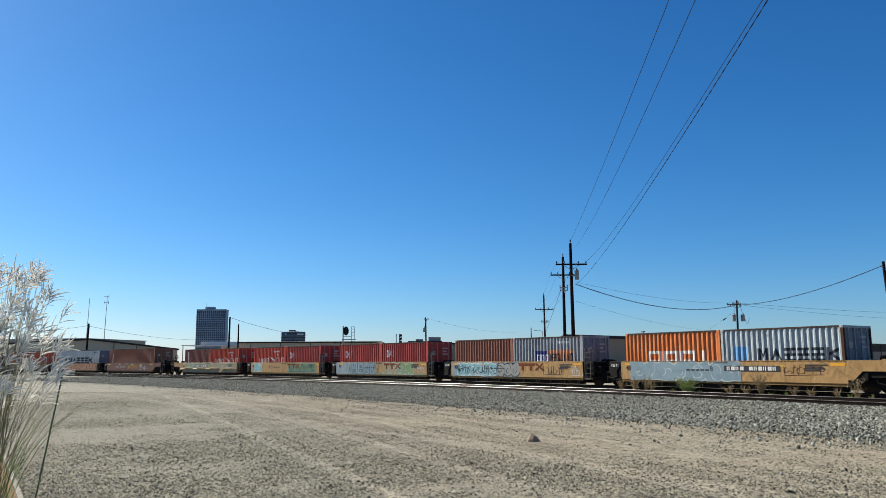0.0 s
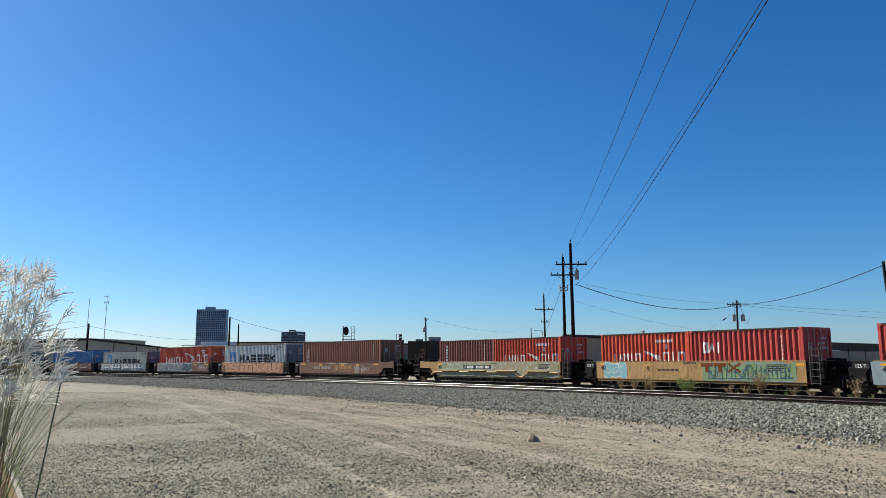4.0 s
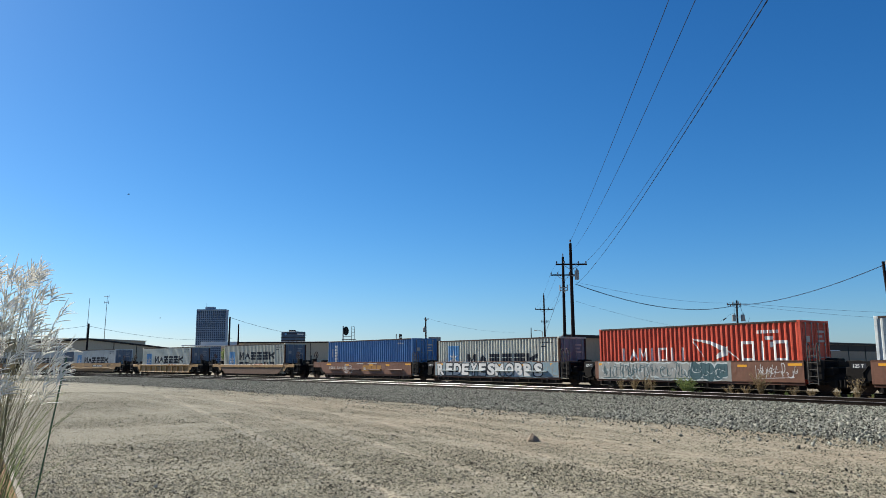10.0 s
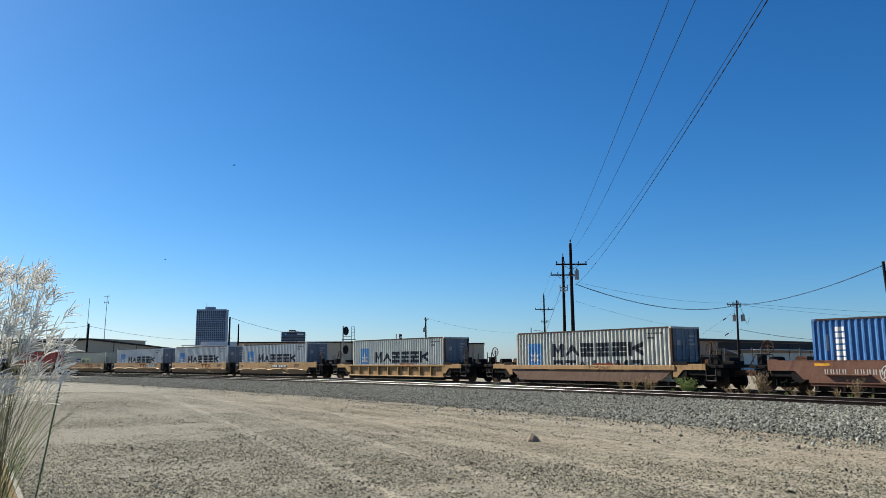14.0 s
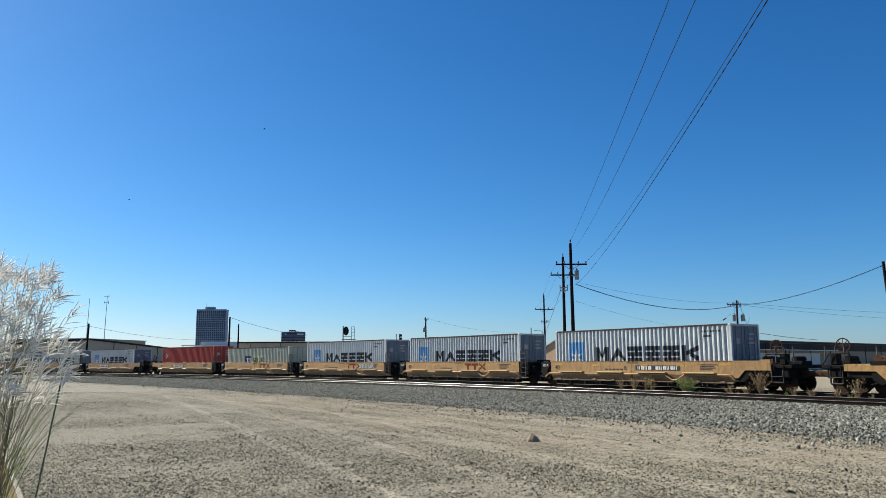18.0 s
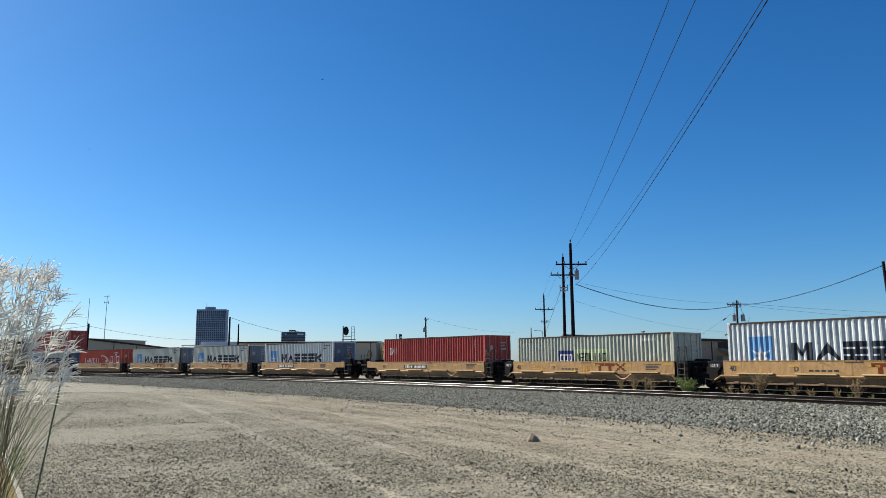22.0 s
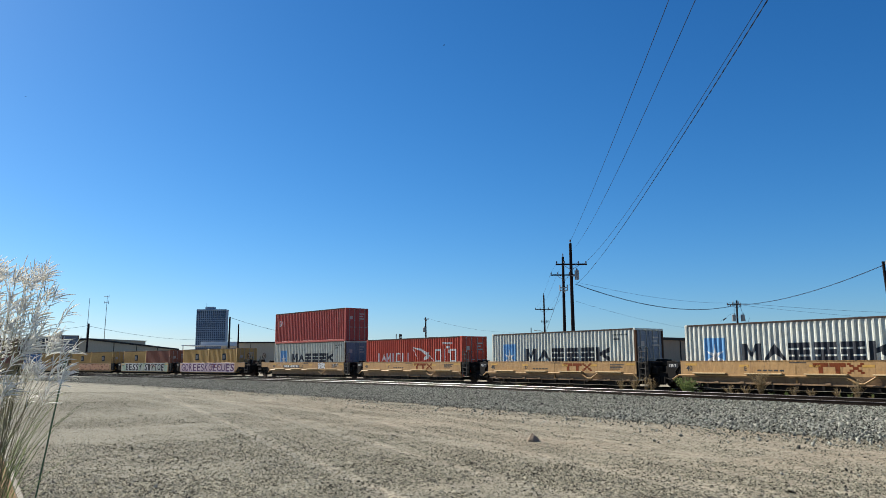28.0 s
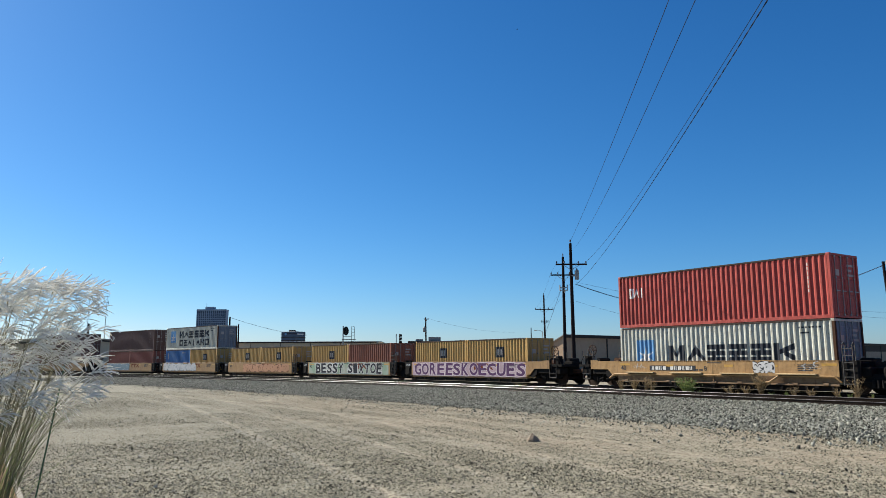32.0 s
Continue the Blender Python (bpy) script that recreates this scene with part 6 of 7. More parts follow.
def wall_frame(a, b):
    """The pose at a, with x towards b along the ground."""
    a, b = Vector(a), Vector(b)
    d = b - a
    return pose(a.x, a.y, GROUND_Z, 0, 0, math.degrees(math.atan2(d.y, d.x))), d.length


def shed(name, a, b, height, depth, wall, label, rise=0.0, left_rise=0.0, bay=6.0, right_drop=0.0, back_drop=0.0):
    m, n = wall_frame(a, b)
    t = thing(name, label, "building", m=m)
    h = height - GROUND_Z
    for y0 in (0, depth - 0.2):
        drop = back_drop if y0 else 0.0
        part("wall", Shape().slab([(0, 0), (n, 0), (n, h - right_drop - drop), (0, h + left_rise - drop)], y0, y0 + 0.2), wall, t)
    for x in (0.0, n - 0.2):
        g = Shape()
        hh = h + left_rise if x == 0 else h - right_drop
        o = len(g.v)
        pts = [(0.2, 0), (depth - 0.2, 0), (depth - 0.2, hh - back_drop), (depth / 2, hh + rise - back_drop / 2), (0.2, hh)]
        g.v += [(x, p, q) for p, q in pts] + [(x + 0.2, p, q) for p, q in pts]
        g.f += [(o + 4, o + 3, o + 2, o + 1, o), (o + 5, o + 6, o + 7, o + 8, o + 9)] + [(o + k, o + (k + 1) % 5, o + 5 + (k + 1) % 5, o + 5 + k) for k in range(5)]
        part("end_wall", g, wall, t)
    r = Shape()
    for y0, z0, y1, z1 in ((-0.3, 0, depth / 2, rise - back_drop / 2), (depth / 2, rise - back_drop / 2, depth + 0.3, -back_drop)):
        o = len(r.v)
        for x, hh in ((-0.2, h + left_rise), (n + 0.2, h - right_drop)):
            r.v += [(x, y0, hh + z0 + 0.02), (x, y1, hh + z1 + 0.02), (x, y0, hh + z0 + 0.14), (x, y1, hh + z1 + 0.14)]
        r.f += [(o + 0, o + 1, o + 5, o + 4), (o + 2, o + 6, o + 7, o + 3), (o, o + 4, o + 6, o + 2), (o + 1, o + 3, o + 7, o + 5), (o, o + 2, o + 3, o + 1), (o + 4, o + 5, o + 7, o + 6)]
    part("roof", r, GREY_ROOF, t)
    part("fascia", Shape().slab([(-0.2, h + left_rise - 0.28), (n + 0.2, h - right_drop - 0.28), (n + 0.2, h - right_drop + 0.1), (-0.2, h + left_rise + 0.1)], -0.38, -0.31), DARK_TRIM, t, "dark metal eaves trim")
    k = bay
    while k < n - 1:
        hk = h + left_rise * (1 - k / n) - right_drop * k / n - 0.3
        part("downpipe", Shape().box(k - 0.06, k + 0.06, -0.12, 0.0, 0, hk), DARK_TRIM, t)
        k += bay
    return t, n


def buildings():
    # long metal warehouse, its gable towards the tracks
    shed("warehouse", (-116, 172), (-77.0, 165), 5.6, 22, TAN_WALL, "tan metal warehouse wall with dark eaves", 0.0, -0.6, 8.0, -1.0)
    shed("warehouse", (-77.0, 165), (-70.2, 201), 6.62, 26, TAN_WALL, "tan metal warehouse with a sloping roofline", 0.0, 0.0, 9.0, 1.7)
    shed("storage_building", (-66.6, 228), (-20, 226), 7.2, 20, TAN_WALL, "long low tan storage building", 0.3, 0.1, 9.0)
    shed("storage_building", (-18, 232), (12, 230), 6.7, 20, TAN_WALL, "low tan storage building behind the tracks", 0.3, 0.0, 9.0)
    # white sheet roof
    t = thing("metal_canopy", "low white sheet metal canopy roof", "canopy", m=pose(-67.5, 212, 0))
    part("roof", Shape().plan([(-5.5, 0), (7.5, 0), (7.5, 9), (-5.5, 9)], 6.0, 6.18), WHITE_ROOF, t)
    part("upper_roof", Shape().plan([(-0.5, 1), (7.5, 1), (7.5, 9), (-0.5, 9)], 6.185, 7.15), WHITE_ROOF, t)
    for x in (-5.2, 1, 7.2):
        part("post", Shape().tube((x, 0.5, GROUND_Z), (x, 0.5, 6.0), 0.12), GREY_STEEL, t)
    # office block on the skyline of the yard
    t = thing("rooftop_plant", "dark flat building with rooftop plant", "building", m=pose(-10.4, 222, GROUND_Z))
    part("wall", Shape().box(0, 10, 0, 8, 0, 7.6), DARK_TRIM, t)
    part("plant_room", Shape().box(6.0, 9.6, 1, 5, 7.604, 8.8, 0.1), GREY_ROOF, t)
    part("duct", Shape().box(2.2, 4.4, 1, 3, 7.604, 8.2, 0.1), GREY_ROOF, t)
    # brown building beyond the right half of the train
    t, n = shed("trackside_building", (14.92, 95), (101.5, 172), 4.57, 4.2, BROWN_WALL, "long tan building with dark eaves and a sloping roof", 0.0, 0.0, 9.0, 0.0, 2.2)
    h = 4.57 - GROUND_Z
    part("canopy", Shape().slab([(0, 0), (34, 0), (34, 0.12), (0, 0.12)], -3.0, -0.4), WHITE_ROOF, t, "white metal canopy along the wall", m=pose(44, 0, 3.2 - GROUND_Z - 0.2, 0, 0, 0))
    part("door", Shape().box(46, 76, -0.06, 0.0, 0.05, 2.9), WHITE_ROOF, t, "row of white roller doors")
    part("upper_cladding", Shape().box(38, n - 0.5, -0.05, 0.0, 3.35, h - 0.3), DARK_TRIM, t, "dark upper cladding")
    part("roof_vent", Shape().tube((19, 1, h - 0.5), (19, 1, h + 0.9), 0.1).box(18.8, 19.2, 0.8, 1.2, h + 0.8, h + 1.0), GREY_STEEL, t)
    # shed with a white roof before the brown wall
    m, _ = wall_frame((43.5, 119), (48, 122))
    t = thing("small_shed", "small tan shed with a white sheet roof", "shed", m=m)
    part("wall", Shape().box(0, 5.0, 0, 2.6, 0, 2.3), BROWN_WALL, t)
    part("roof", Shape().slab([(-0.3, 3.45), (5.3, 2.3), (5.3, 2.4), (-0.3, 3.55)], -0.4, 2.8), WHITE_ROOF, t)


def tower(x, y, w, dpt, top, floors, bays, plant, label, turn):
    t = thing("office_tower", label, "office tower", "distant towers", pose(x, y, GROUND_Z, 0, 0, turn))
    part("core", Shape().box(-w / 2 + 0.6, w / 2 - 0.6, 0.6, dpt, 0, top), TOWER_GLASS, t, "dark recessed glass")
    step = w / bays
    for k in range(bays + 1):
        x0 = -w / 2 + k * step
        part("pier", Shape().box(x0 - step * 0.10, x0 + step * 0.10, -0.3, 0.7, 0, top), CONCRETE, t)
    fh = top / floors
    for k in list(range(floors - 1)) + [floors]:
        part("spandrel", Shape().box(-w / 2, w / 2, 0.0, 0.7, k * fh - fh * 0.13, k * fh + fh * 0.13), CONCRETE, t)
    part("end_wall", Shape().box(w / 2 - 0.6, w / 2, 0.8, dpt, 0, top), CONCRETE, t)
    part("end_wall", Shape().box(-w / 2, -w / 2 + 0.6, 0.8, dpt, 0, top), CONCRETE, t)
    part("crown", Shape().box(-w / 2 - 0.5, w / 2 + 0.5, -0.6, dpt, top - fh * 0.5, top, 0.3), CONCRETE, t)
    part("plant_room", Shape().box(*plant, 0.3), CONCRETE, t)
    part("aerial", Shape().tube((plant[0] + 1, 8, plant[5]), (plant[0] + 1, 8, plant[5] + 9), 0.35, 0.15), GREY_STEEL, t)


buildings()
tower(-444.5, 1450, 56.0, 17, 101.5, 24, 15, (-13, 4, 3, 14, 100.6, 107), "pale concrete office tower with dark window bands", 0)
t = thing("office_block", "dark glass office block on the skyline", "office tower", "distant towers", pose(-182.6, 900, GROUND_Z, 0, 0, -28))
part("wall", Shape().box(-12.2, 9.0, 0, 19, 0, 37.2, 0.3), TOWER_GLASS, t)
for k in range(9):
    part("floor_band", Shape().box(-12.3, 9.12, -0.12, 19.1, 2 + 4 * k, 2.9 + 4 * k), DARK_TRIM, t)
part("wall_sign", Shape().box(9.12, 9.3, 3, 15, 33.2, 34.8), M_WHITE, t, "long white lettered sign as a bar")
part("plant_room", Shape().box(-5, 0, 5, 12, 37.2, 39.2, 0.2), DARK_TRIM, t)
part("wall_sign", Shape().slab([(-1.4 + 1.6 * math.cos(a) - 4, 34.2 + 1.4 * math.sin(a)) for a in [k * math.pi / 6 for k in range(12)]], -0.3, -0.12), M_SKYBLUE, t, "round pale blue sign")


# ---- plants ----
def leaf_material(name, a, b, trans=0.35):
    m = island_material(name, a, b, 0.7)
    n, ln = m.node_tree.nodes, m.node_tree.links
    bs = n["Principled BSDF"]
    col = bs.inputs["Base Color"].links[0].from_socket
    tr = n.new("ShaderNodeBsdfTranslucent")
    mx = n.new("ShaderNodeMixShader")
    mx.inputs[0].default_value = trans
    ln.new(col, tr.inputs[0])
    ln.new(bs.outputs[0], mx.inputs[1])
    ln.new(tr.outputs[0], mx.inputs[2])
    ln.new(mx.outputs[0], n["Material Output"].inputs[0])
    return m


PLUME = leaf_material("silky_white_plume", (0.82, 0.81, 0.76), (1.22, 1.21, 1.17), 0.42)
STEM = leaf_material("straw_stem", (0.10, 0.10, 0.055), (0.34, 0.31, 0.20), 0.3)
BLADE = leaf_material("grey_green_blade", (0.07, 0.11, 0.035), (0.30, 0.38, 0.15), 0.4)
WEED_GREEN = leaf_material("green_weed_leaf", (0.10, 0.15, 0.045), (0.27, 0.33, 0.13), 0.35)
WEED_DRY = leaf_material("dry_weed_stem", (0.16, 0.115, 0.065), (0.40, 0.31, 0.18), 0.35)


def ribbon(sh, pts, w0, w1, turn):
    o = len(sh.v)
    n = len(pts)
    for i, p in enumerate(pts):
        w = (w0 + (w1 - w0) * i / (n - 1)) / 2
        d = Vector((math.cos(turn), math.sin(turn), 0)) * w
        sh.v += [tuple(Vector(p) - d), tuple(Vector(p) + d)]
    sh.f += [(o + 2 * i, o + 2 * i + 1, o + 2 * i + 3, o + 2 * i + 2) for i in range(n - 1)]


def arc_pts(rng, base, height, out, heading, n=7):
    pts = []
    for i in range(n):
        u = i / (n - 1)
        r = out * u ** 2.0
        pts.append(Vector((base[0] + r * math.cos(heading), base[1] + r * math.sin(heading), base[2] + height * (u - 0.12 * u ** 3))))
    return pts


PLUMES, NODS = [], []


def finger(sh, pts, r):
    """A soft three-sided seed finger, fattest in its middle."""
    o, n = len(sh.v), len(pts)
    for i, p in enumerate(pts):
        d = (pts[min(i + 1, n - 1)] - pts[max(i - 1, 0)]).normalized()
        u = d.orthogonal().normalized()
        w = d.cross(u)
        q = r * (0.45 + 1.1 * math.sin(math.pi * min(1.0, (i + 0.5) / n)))
        for k in range(3):
            a = 2.094 * k
            sh.v.append(tuple(p + (u * math.cos(a) + w * math.sin(a)) * q))
    for i in range(n - 1):
        for k in range(3):
            sh.f.append((o + 3 * i + k, o + 3 * i + (k + 1) % 3, o + 3 * i + 3 + (k + 1) % 3, o + 3 * i + 3 + k))


def plume_mesh(seed):
    """A whisk of curved fingers that rise round a short axis and nod downwind."""
    rng = random.Random(seed)
    sh = Shape()
    for j in range(10):
        up = rng.uniform(0, 0.13)
        b = rng.uniform(0, 6.28)
        wide = rng.uniform(0.35, 1.15) * (1.15 - up * 3.0)
        d = Vector((math.cos(b) * wide + 0.10, math.sin(b) * wide, 1.0)).normalized()
        reach = rng.uniform(0.13, 0.22)
        pts, p = [], Vector((0.03 * up, 0, up))
        for k in range(6):
            pts.append(p.copy())
            p = p + d * reach / 5
            d = (d + Vector((0.13, 0, -0.05)) + Vector((math.cos(b), math.sin(b), 0)) * 0.05).normalized()
        finger(sh, pts, rng.uniform(0.0028, 0.0042))
    sh.tube((0, 0, -0.02), (0.005, 0, 0.15), 0.0025, 0.0015, 4)
    return sh.mesh("plume")


PLUME_MESHES = [plume_mesh(700 + k) for k in range(9)]


def tuft(t, rng, count, spread, low, high, out):
    """Arching blades round the foot of a grass."""
    bl = Shape()
    for _ in range(count):
        a = rng.uniform(0, 6.28)
        r = spread * math.sqrt(rng.random())
        away = Vector((math.cos(a) + 0.35, math.sin(a), 0))
        pts = arc_pts(rng, (r * math.cos(a), r * math.sin(a), 0), rng.uniform(low, high), rng.uniform(0.2, 1.0) * out, math.atan2(away.y, away.x) + rng.uniform(-0.5, 0.5), 7)
        ribbon(bl, pts, 0.010, 0.003, rng.uniform(0, 3.14))
    tagged(part("foliage", bl, BLADE, t, "green arching grass blades"), kind="stuff")


def pampas(x, y, seed, stalks):
    rng = random.Random(seed)
    t = thing("plume_grass", "tall clump of silvery plumed grass swaying in the wind", "ornamental grass", "plume grass clumps", pose(x, y, GROUND_Z))
    tuft(t, rng, 130, 0.26, 0.7, 1.8, 0.75)
    for k in range(stalks):
        a = rng.uniform(0, 6.28)
        r = 0.24 * math.sqrt(rng.random())
        h = 3.04 - 1.5 * rng.random() ** 1.1
        out = rng.uniform(0.05, 0.72) * (1.45 - 0.3 * h)
        head = math.atan2(math.sin(a), math.cos(a) + 0.25) + rng.uniform(-0.4, 0.4)
        pts = arc_pts(rng, (0, 0, 0), h, out, head, 9)
        st = Shape()
        turn = rng.uniform(0, 3.14)
        ribbon(st, pts, 0.006, 0.0035, turn)
        ribbon(st, pts, 0.006, 0.0035, turn + 1.57)
        foot = Vector((r * math.cos(a), r * math.sin(a), 0))
        stem = part("stalk", st, STEM, t, m=pose(foot.x, foot.y, 0))
        tip = pts[-1]
        pl = part("plume", rng.choice(PLUME_MESHES), PLUME, stem, "silky white seed plume", m=pose(tip.x, tip.y, tip.z))
        tilt = math.degrees(math.atan2((pts[-1] - pts[-2]).x, (pts[-1] - pts[-2]).z))
        PLUMES.append((stem, foot, rng.uniform(0.5, 0.95), rng.uniform(-0.35, 0.35), rng.uniform(0, 6.28)))
        NODS.append((pl, tip, tilt * 0.6 + rng.uniform(-14, 22), rng.uniform(-25, 25), rng.uniform(0, 6.28), rng.uniform(0, 360)))


def weed(x, y, h, spread, mat, stems, seed, label):
    rng = random.Random(seed)
    sh = Shape()
    for _ in range(stems):
        a = rng.uniform(0, 6.28)
        pts = arc_pts(rng, (0.05 * math.cos(a), 0.05 * math.sin(a), 0), h * rng.uniform(0.55, 1.08), spread * rng.uniform(0.15, 0.85), a, 7)
        ribbon(sh, pts, 0.010, 0.004, rng.uniform(0, 3.14))
        for p in pts[1:]:
            for _ in range(5):
                b = rng.uniform(0, 6.28)
                q = p + Vector((math.cos(b), math.sin(b), rng.uniform(0.9, 2.0))) * rng.uniform(0.02, 0.062) * (0.6 + h)
                ribbon(sh, [p, p.lerp(q, 0.5) + Vector((0, 0, 0.01)), q], 0.018 if mat is WEED_GREEN else 0.012, 0.004, rng.uniform(0, 3.14))
    t = thing("weed", label, "weed", "weeds between the tracks", pose(x, y, -0.24))
    part("foliage", sh, mat, t)


def plants():
    pampas(-4.43, 7.4, 1, 135)
    pampas(-4.75, 7.2, 2, 110)
    low = thing("grass_tuft", "low green grass tuft in the planting bed", "grass", m=pose(-8.95, 14.6, GROUND_Z))
    tuft(low, random.Random(77), 160, 0.35, 0.4, 1.3, 0.6)
    dry, green = "dry brown weed growing in the ballast", "bushy green weed growing in the ballast"
    for s, h, w, mat, n, lab in WEEDS:
        p, _ = track(s, -1.0 + 0.25 * math.sin(s * 3))
        weed(p.x, p.y, h, w, mat, n, int(s * 100) & 1023, lab)
    for k in range(26):
        s = random.uniform(-22, 6)
        p, _ = track(s, random.uniform(-1.3, -0.6))
        weed(p.x, p.y, random.uniform(0.12, 0.35), 0.15, random.choice((WEED_DRY, WEED_DRY, WEED_GREEN)), 5, 500 + k, "small dry weed tuft between the tracks")


def small_tree(x, y, top, seed):
    rng = random.Random(seed)
    t = thing("tree", "small green tree beside the far sheds", "tree", m=pose(x, y, GROUND_Z))
    h = top - GROUND_Z
    tr = Shape().tube((0, 0, 0), (0.1, 0, h * 0.45), 0.16, 0.1, 8)
    for k in range(5):
        a = 1.26 * k
        tr.tube((0.1, 0, h * 0.4), (1.0 * math.cos(a), 1.0 * math.sin(a), h * 0.72), 0.07, 0.03, 6)
    part("trunk", tr, TIMBER, t)
    cr = Shape()
    for _ in range(900):
        a, b = rng.uniform(0, 6.28), rng.uniform(-1, 1)
        q = rng.random() ** 0.4 * (0.8 + 0.25 * math.sin(3 * a))
        c = Vector((1.7 * q * math.cos(a) * math.sqrt(1 - b * b), 1.7 * q * math.sin(a) * math.sqrt(1 - b * b), h * 0.7 + h * 0.3 * q * b))
        u = Vector((rng.uniform(-1, 1), rng.uniform(-1, 1), rng.uniform(-1, 1))).normalized() * 0.17
        w = u.orthogonal().normalized() * 0.10
        cr.add([c - u, c + w, c + u, c - w], [(0, 1, 2, 3)])
    part("crown", cr, WEED_GREEN, t)


small_tree(-58.5, 205, 5.3, 90)
L_DRY, L_GREEN = "dry brown weed growing in the ballast", "bushy green weed growing in the ballast"
WEEDS = [(-11.2, 0.7, 0.3, WEED_DRY, 16, L_DRY), (-10.5, 0.85, 0.35, WEED_DRY, 18, L_DRY), (-9.9, 0.95, 0.35, WEED_DRY, 18, L_DRY), (-9.2, 0.8, 0.3, WEED_DRY, 14, L_DRY), (-7.3, 0.85, 0.62, WEED_GREEN, 60, L_GREEN), (-6.75, 0.75, 0.6, WEED_GREEN, 50, L_GREEN),
         (-4.6, 0.55, 0.35, WEED_DRY, 16, L_DRY), (-4.0, 0.5, 0.3, WEED_DRY, 14, L_DRY), (-3.1, 1.2, 0.55, WEED_DRY, 48, L_DRY), (-1.7, 0.5, 0.3, WEED_DRY, 14, L_DRY), (-0.6, 0.5, 0.3, WEED_DRY, 12, L_DRY), (0.3, 0.5, 0.3, WEED_DRY, 12, L_DRY), (1.3, 0.95, 0.35, WEED_DRY, 18, L_DRY)]
plants()

# ---- small things of the lot ----
GREEN_STAKE = surface("green_coated_steel", (0.03, 0.11, 0.055), 0.45, grain=0.3)
KERB = surface("weathered_edging_board", (0.34, 0.31, 0.26), 0.85, grain=0.4, scale=14, bump=0.3)
MULCH = surface("brown_bark_mulch", (0.25, 0.16, 0.09), 0.95, grain=0.8, scale=28, bump=0.9)
t = thing("garden_stake", "slender green steel garden stake leaning beside the grass", "garden stake")
part("shaft", Shape().tube((-5.62, 10.75, GROUND_Z - 0.05), (-5.24, 10.6, 1.57), 0.011, 0.011, 8), GREEN_STAKE, t)
part("cap", Shape().tube((-5.24, 10.6, 1.57), (-5.236, 10.598, 1.59), 0.014, 0.008, 8), GREEN_STAKE, t)


def bed():
    p0, p1 = Vector((-8.9, 15.75, 0)), Vector((-5.45, 10.2, 0))
    d = (p1 - p0).normalized()
    n = Vector((-d.y, d.x, 0))
    t = thing("planting_bed", "bark-mulched planting bed with grey edging board", "planting bed")
    e = [p0, p1, p1 - n * 0.065, p0 - n * 0.065]
    part("edging", Shape().plan([(q.x, q.y) for q in e], GROUND_Z - 0.05, GROUND_Z + 0.06), KERB, t, "weathered grey edging board")
    e = [p0 - n * 0.07, p1 - n * 0.07, p1 - n * 4, p0 - n * 4]
    part("mulch", Shape().plan([(q.x, q.y) for q in e], GROUND_Z - 0.05, GROUND_Z + 0.03), MULCH, t, "brown bark mulch")


bed()


def rock(x, y, size, seed):
    rng = random.Random(seed)
    bm = bmesh.new()
    bmesh.ops.create_icosphere(bm, subdivisions=3, radius=1)
    for v in bm.verts:
        q = v.co.copy()
        k = 1 + 0.35 * noise.noise(q * 1.3 + Vector((seed, 0, 0))) + 0.12 * noise.noise(q * 4)
        slim = 1.0 - 0.62 * max(0.0, q.z)
        v.co = Vector((q.x * size[0] * slim, q.y * size[1] * slim, max(q.z, -0.3) * size[2])) * k
        v.co.x -= v.co.z * 0.15
    me = bpy.data.meshes.new("rock")
    bm.to_mesh(me)
    bm.free()
    me.materials.append(STONE)
    tagged(new("rock", me), "lone angular tan stone lying on the dirt", "rock").matrix_basis = pose(x, y, GROUND_Z + size[2] * 0.25)


rock(2.06, 17.85, (0.125, 0.10, 0.15), 4)

FEATHER = surface("dark_feathers", (0.03, 0.028, 0.03), 0.8)
BIRDS = []


def bird(rows):
    t = thing("bird", "small dark bird gliding across the sky", "bird", "birds")
    part("body", Shape().tube((-0.12, 0, 0), (0, 0, 0.01), 0.01, 0.03).tube((0, 0, 0.01), (0.1, 0, 0.01), 0.03, 0.01), FEATHER, t)
    for s in (-1, 1):
        part("wing", Shape().add([(-0.04, s * 0.02, 0.015), (0.04, s * 0.02, 0.015), (0.05, s * 0.12, 0.045), (0.0, s * 0.22, 0.025), (-0.025, s * 0.12, 0.04), (0.0, s * 0.1, 0.05)], [(0, 1, 2, 5, 4), (4, 5, 2, 3)]), FEATHER, t)
    BIRDS.append((t, rows))


bird([(0, -52, 80, 21), (6, -42, 68, 17), (9, -28.7, 60, 14.7), (10, -25.5, 60, 15.0), (13, -18.4, 60, 16.6), (16, -15.5, 60, 19), (19, -14.1, 60, 21.5), (24, -8, 75, 32), (32, 10, 95, 45)])
bird([(0, -40, 95, 3), (9, -30.4, 80, 5.2), (13, -29.4, 80, 10.6), (18, -36, 85, 20), (25, -50, 95, 33), (32, -70, 110, 45)])

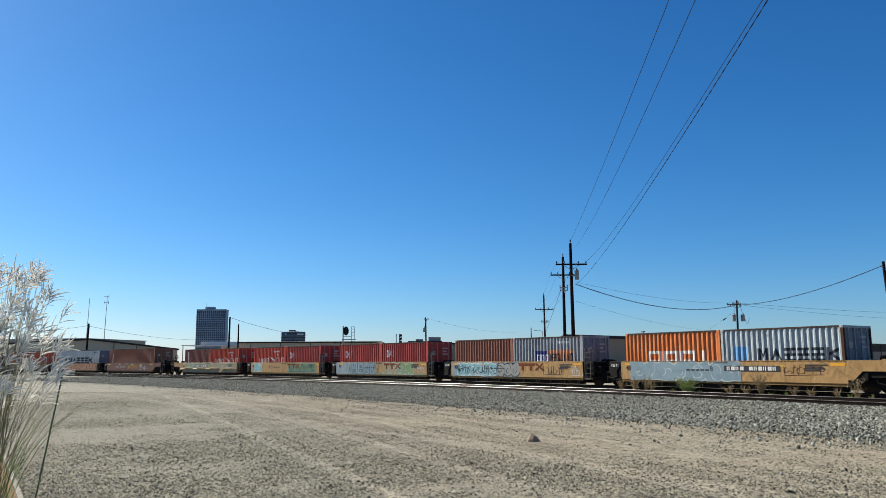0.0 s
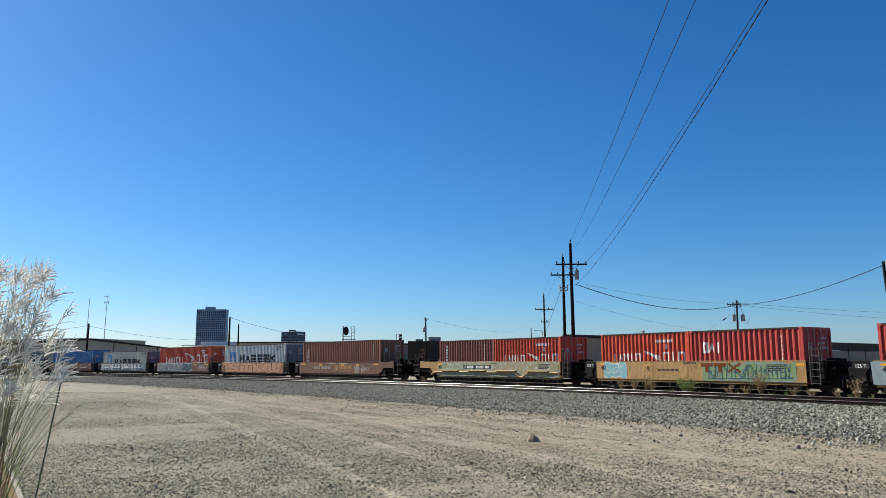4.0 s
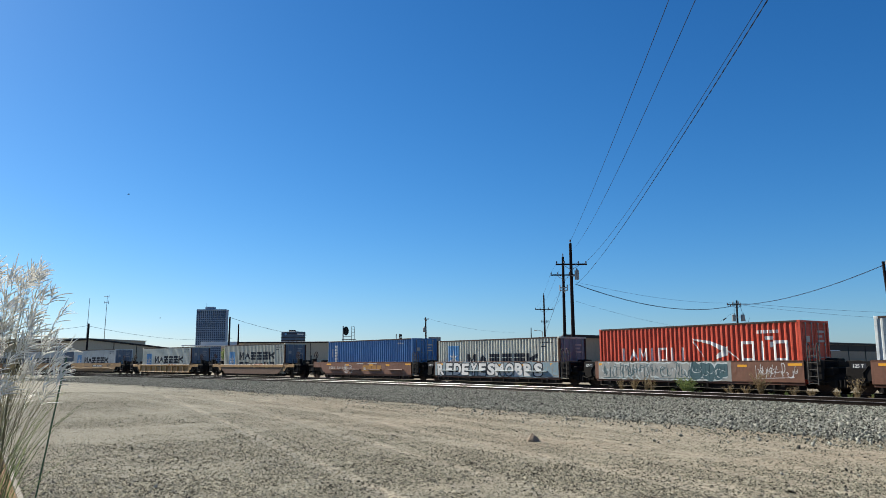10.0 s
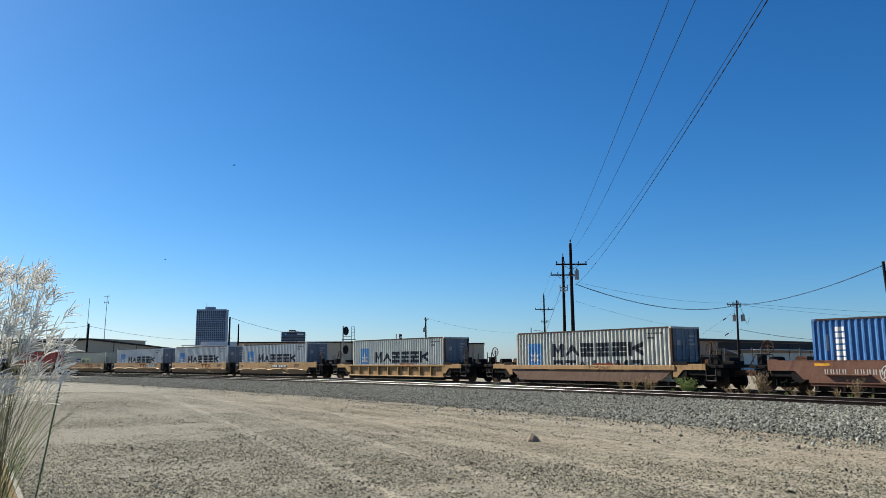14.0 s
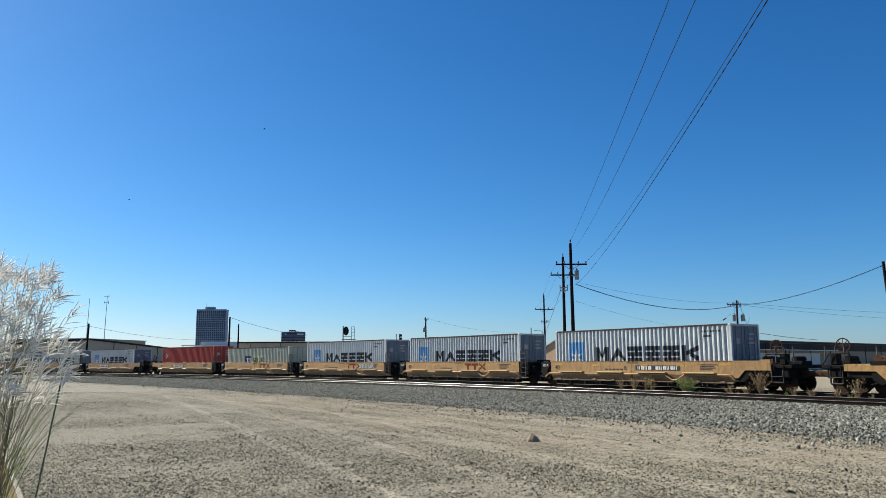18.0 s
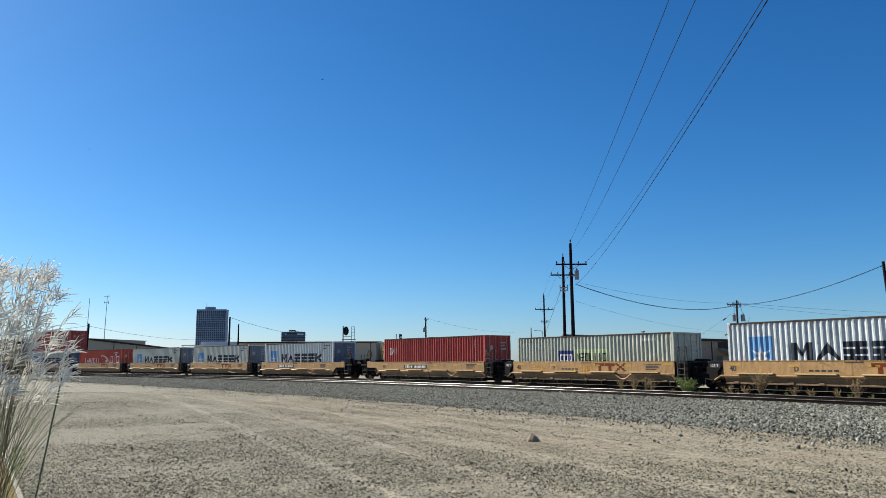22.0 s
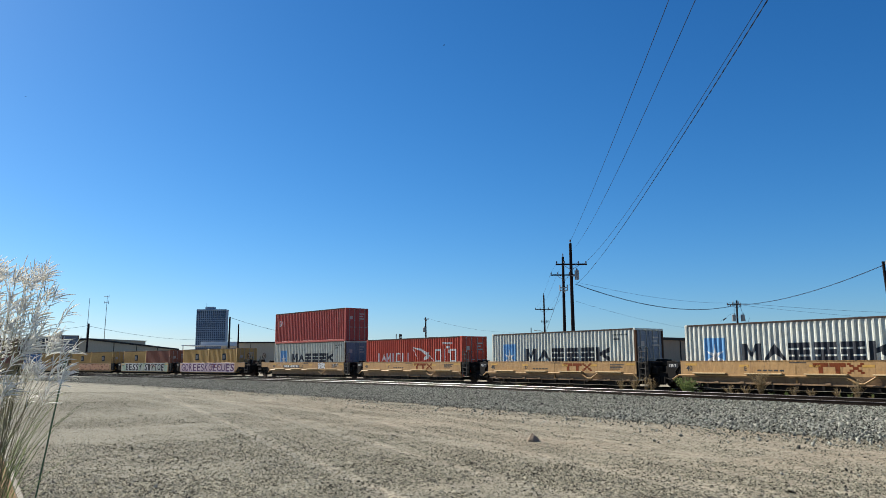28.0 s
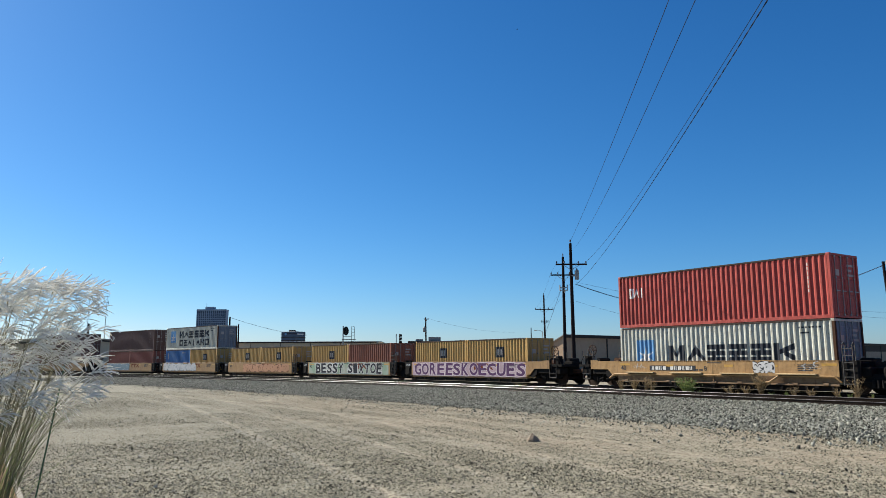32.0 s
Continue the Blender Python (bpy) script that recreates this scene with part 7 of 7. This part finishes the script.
ground()
railway()
stones()
sleepers()


# ---- what moves ----
GUSTS = [(0.0, -1.0), (1.0, 0.5), (2.0, -0.5), (3.2, 1.0), (4.5, 0.0), (6.0, 1.5), (7.5, -1.0), (9.0, -2.0), (11.0, 0.0), (13.0, 1.0), (15.0, -0.5), (17.0, 1.5), (19.0, 2.0), (21.0, 0.5), (23.0, 2.5), (25.0, 0.5), (26.5, 1.5), (28.0, 0.5), (29.5, 3.0), (30.5, 7.0), (31.2, 10.0), (32.0, 13.5)]


def motions():
    for ob, s_end, dx, z in MOVING:
        if dx:
            walk(ob, [(t, m @ pose(dx, 0, 0)) for t, m in train_rows(s_end, z)])
        else:
            walk(ob, train_rows(s_end, z))
    for ob, rows in BIRDS:
        walk(ob, [(t, pose(x, y, z, 0, 0, 25)) for t, x, y, z in rows])
    # all wheels roll alike: one set of keys for the leading axles, one for the trailing ones
    rolled = {}
    for ws, x in WHEELSETS:
        if x not in rolled:
            rows = []
            for k in range(961):
                t = k / 30
                roll = (10.4393 * (t - 32) - 0.01115 * (t - 32) ** 2) / 0.42
                rows.append((t, pose(x, 0, 0.42, 0, math.degrees(roll), 0)))
            walk(ws, rows)
            rolled[x] = ws.animation_data
        else:
            ws.rotation_mode = "QUATERNION"
            keys = ws.animation_data_create()
            keys.action = rolled[x].action
            keys.action_slot = rolled[x].action_slot
    for stem, foot, give, side, phase in PLUMES:
        rows = []
        for t, g in GUSTS:
            a = give * (g + 0.9 * math.sin(1.9 * t + phase))
            b = side * 2.0 * math.sin(1.3 * t + phase * 1.7)
            rows.append((t, pose(foot.x, foot.y, 0, b, a, 0)))
        walk(stem, rows)
    # the plumes nod further than their stalks
    for pl, tip, lean, side, phase, spin in NODS:
        rows = []
        for t, g in GUSTS:
            nod = lean + 2.4 * max(0.0, g - 2.0) + 1.2 * g + 5.0 * math.sin(2.3 * t + phase)
            rows.append((t, pose(tip.x, tip.y, tip.z, side, nod, spin * 0.12)))
        walk(pl, rows)


motions()
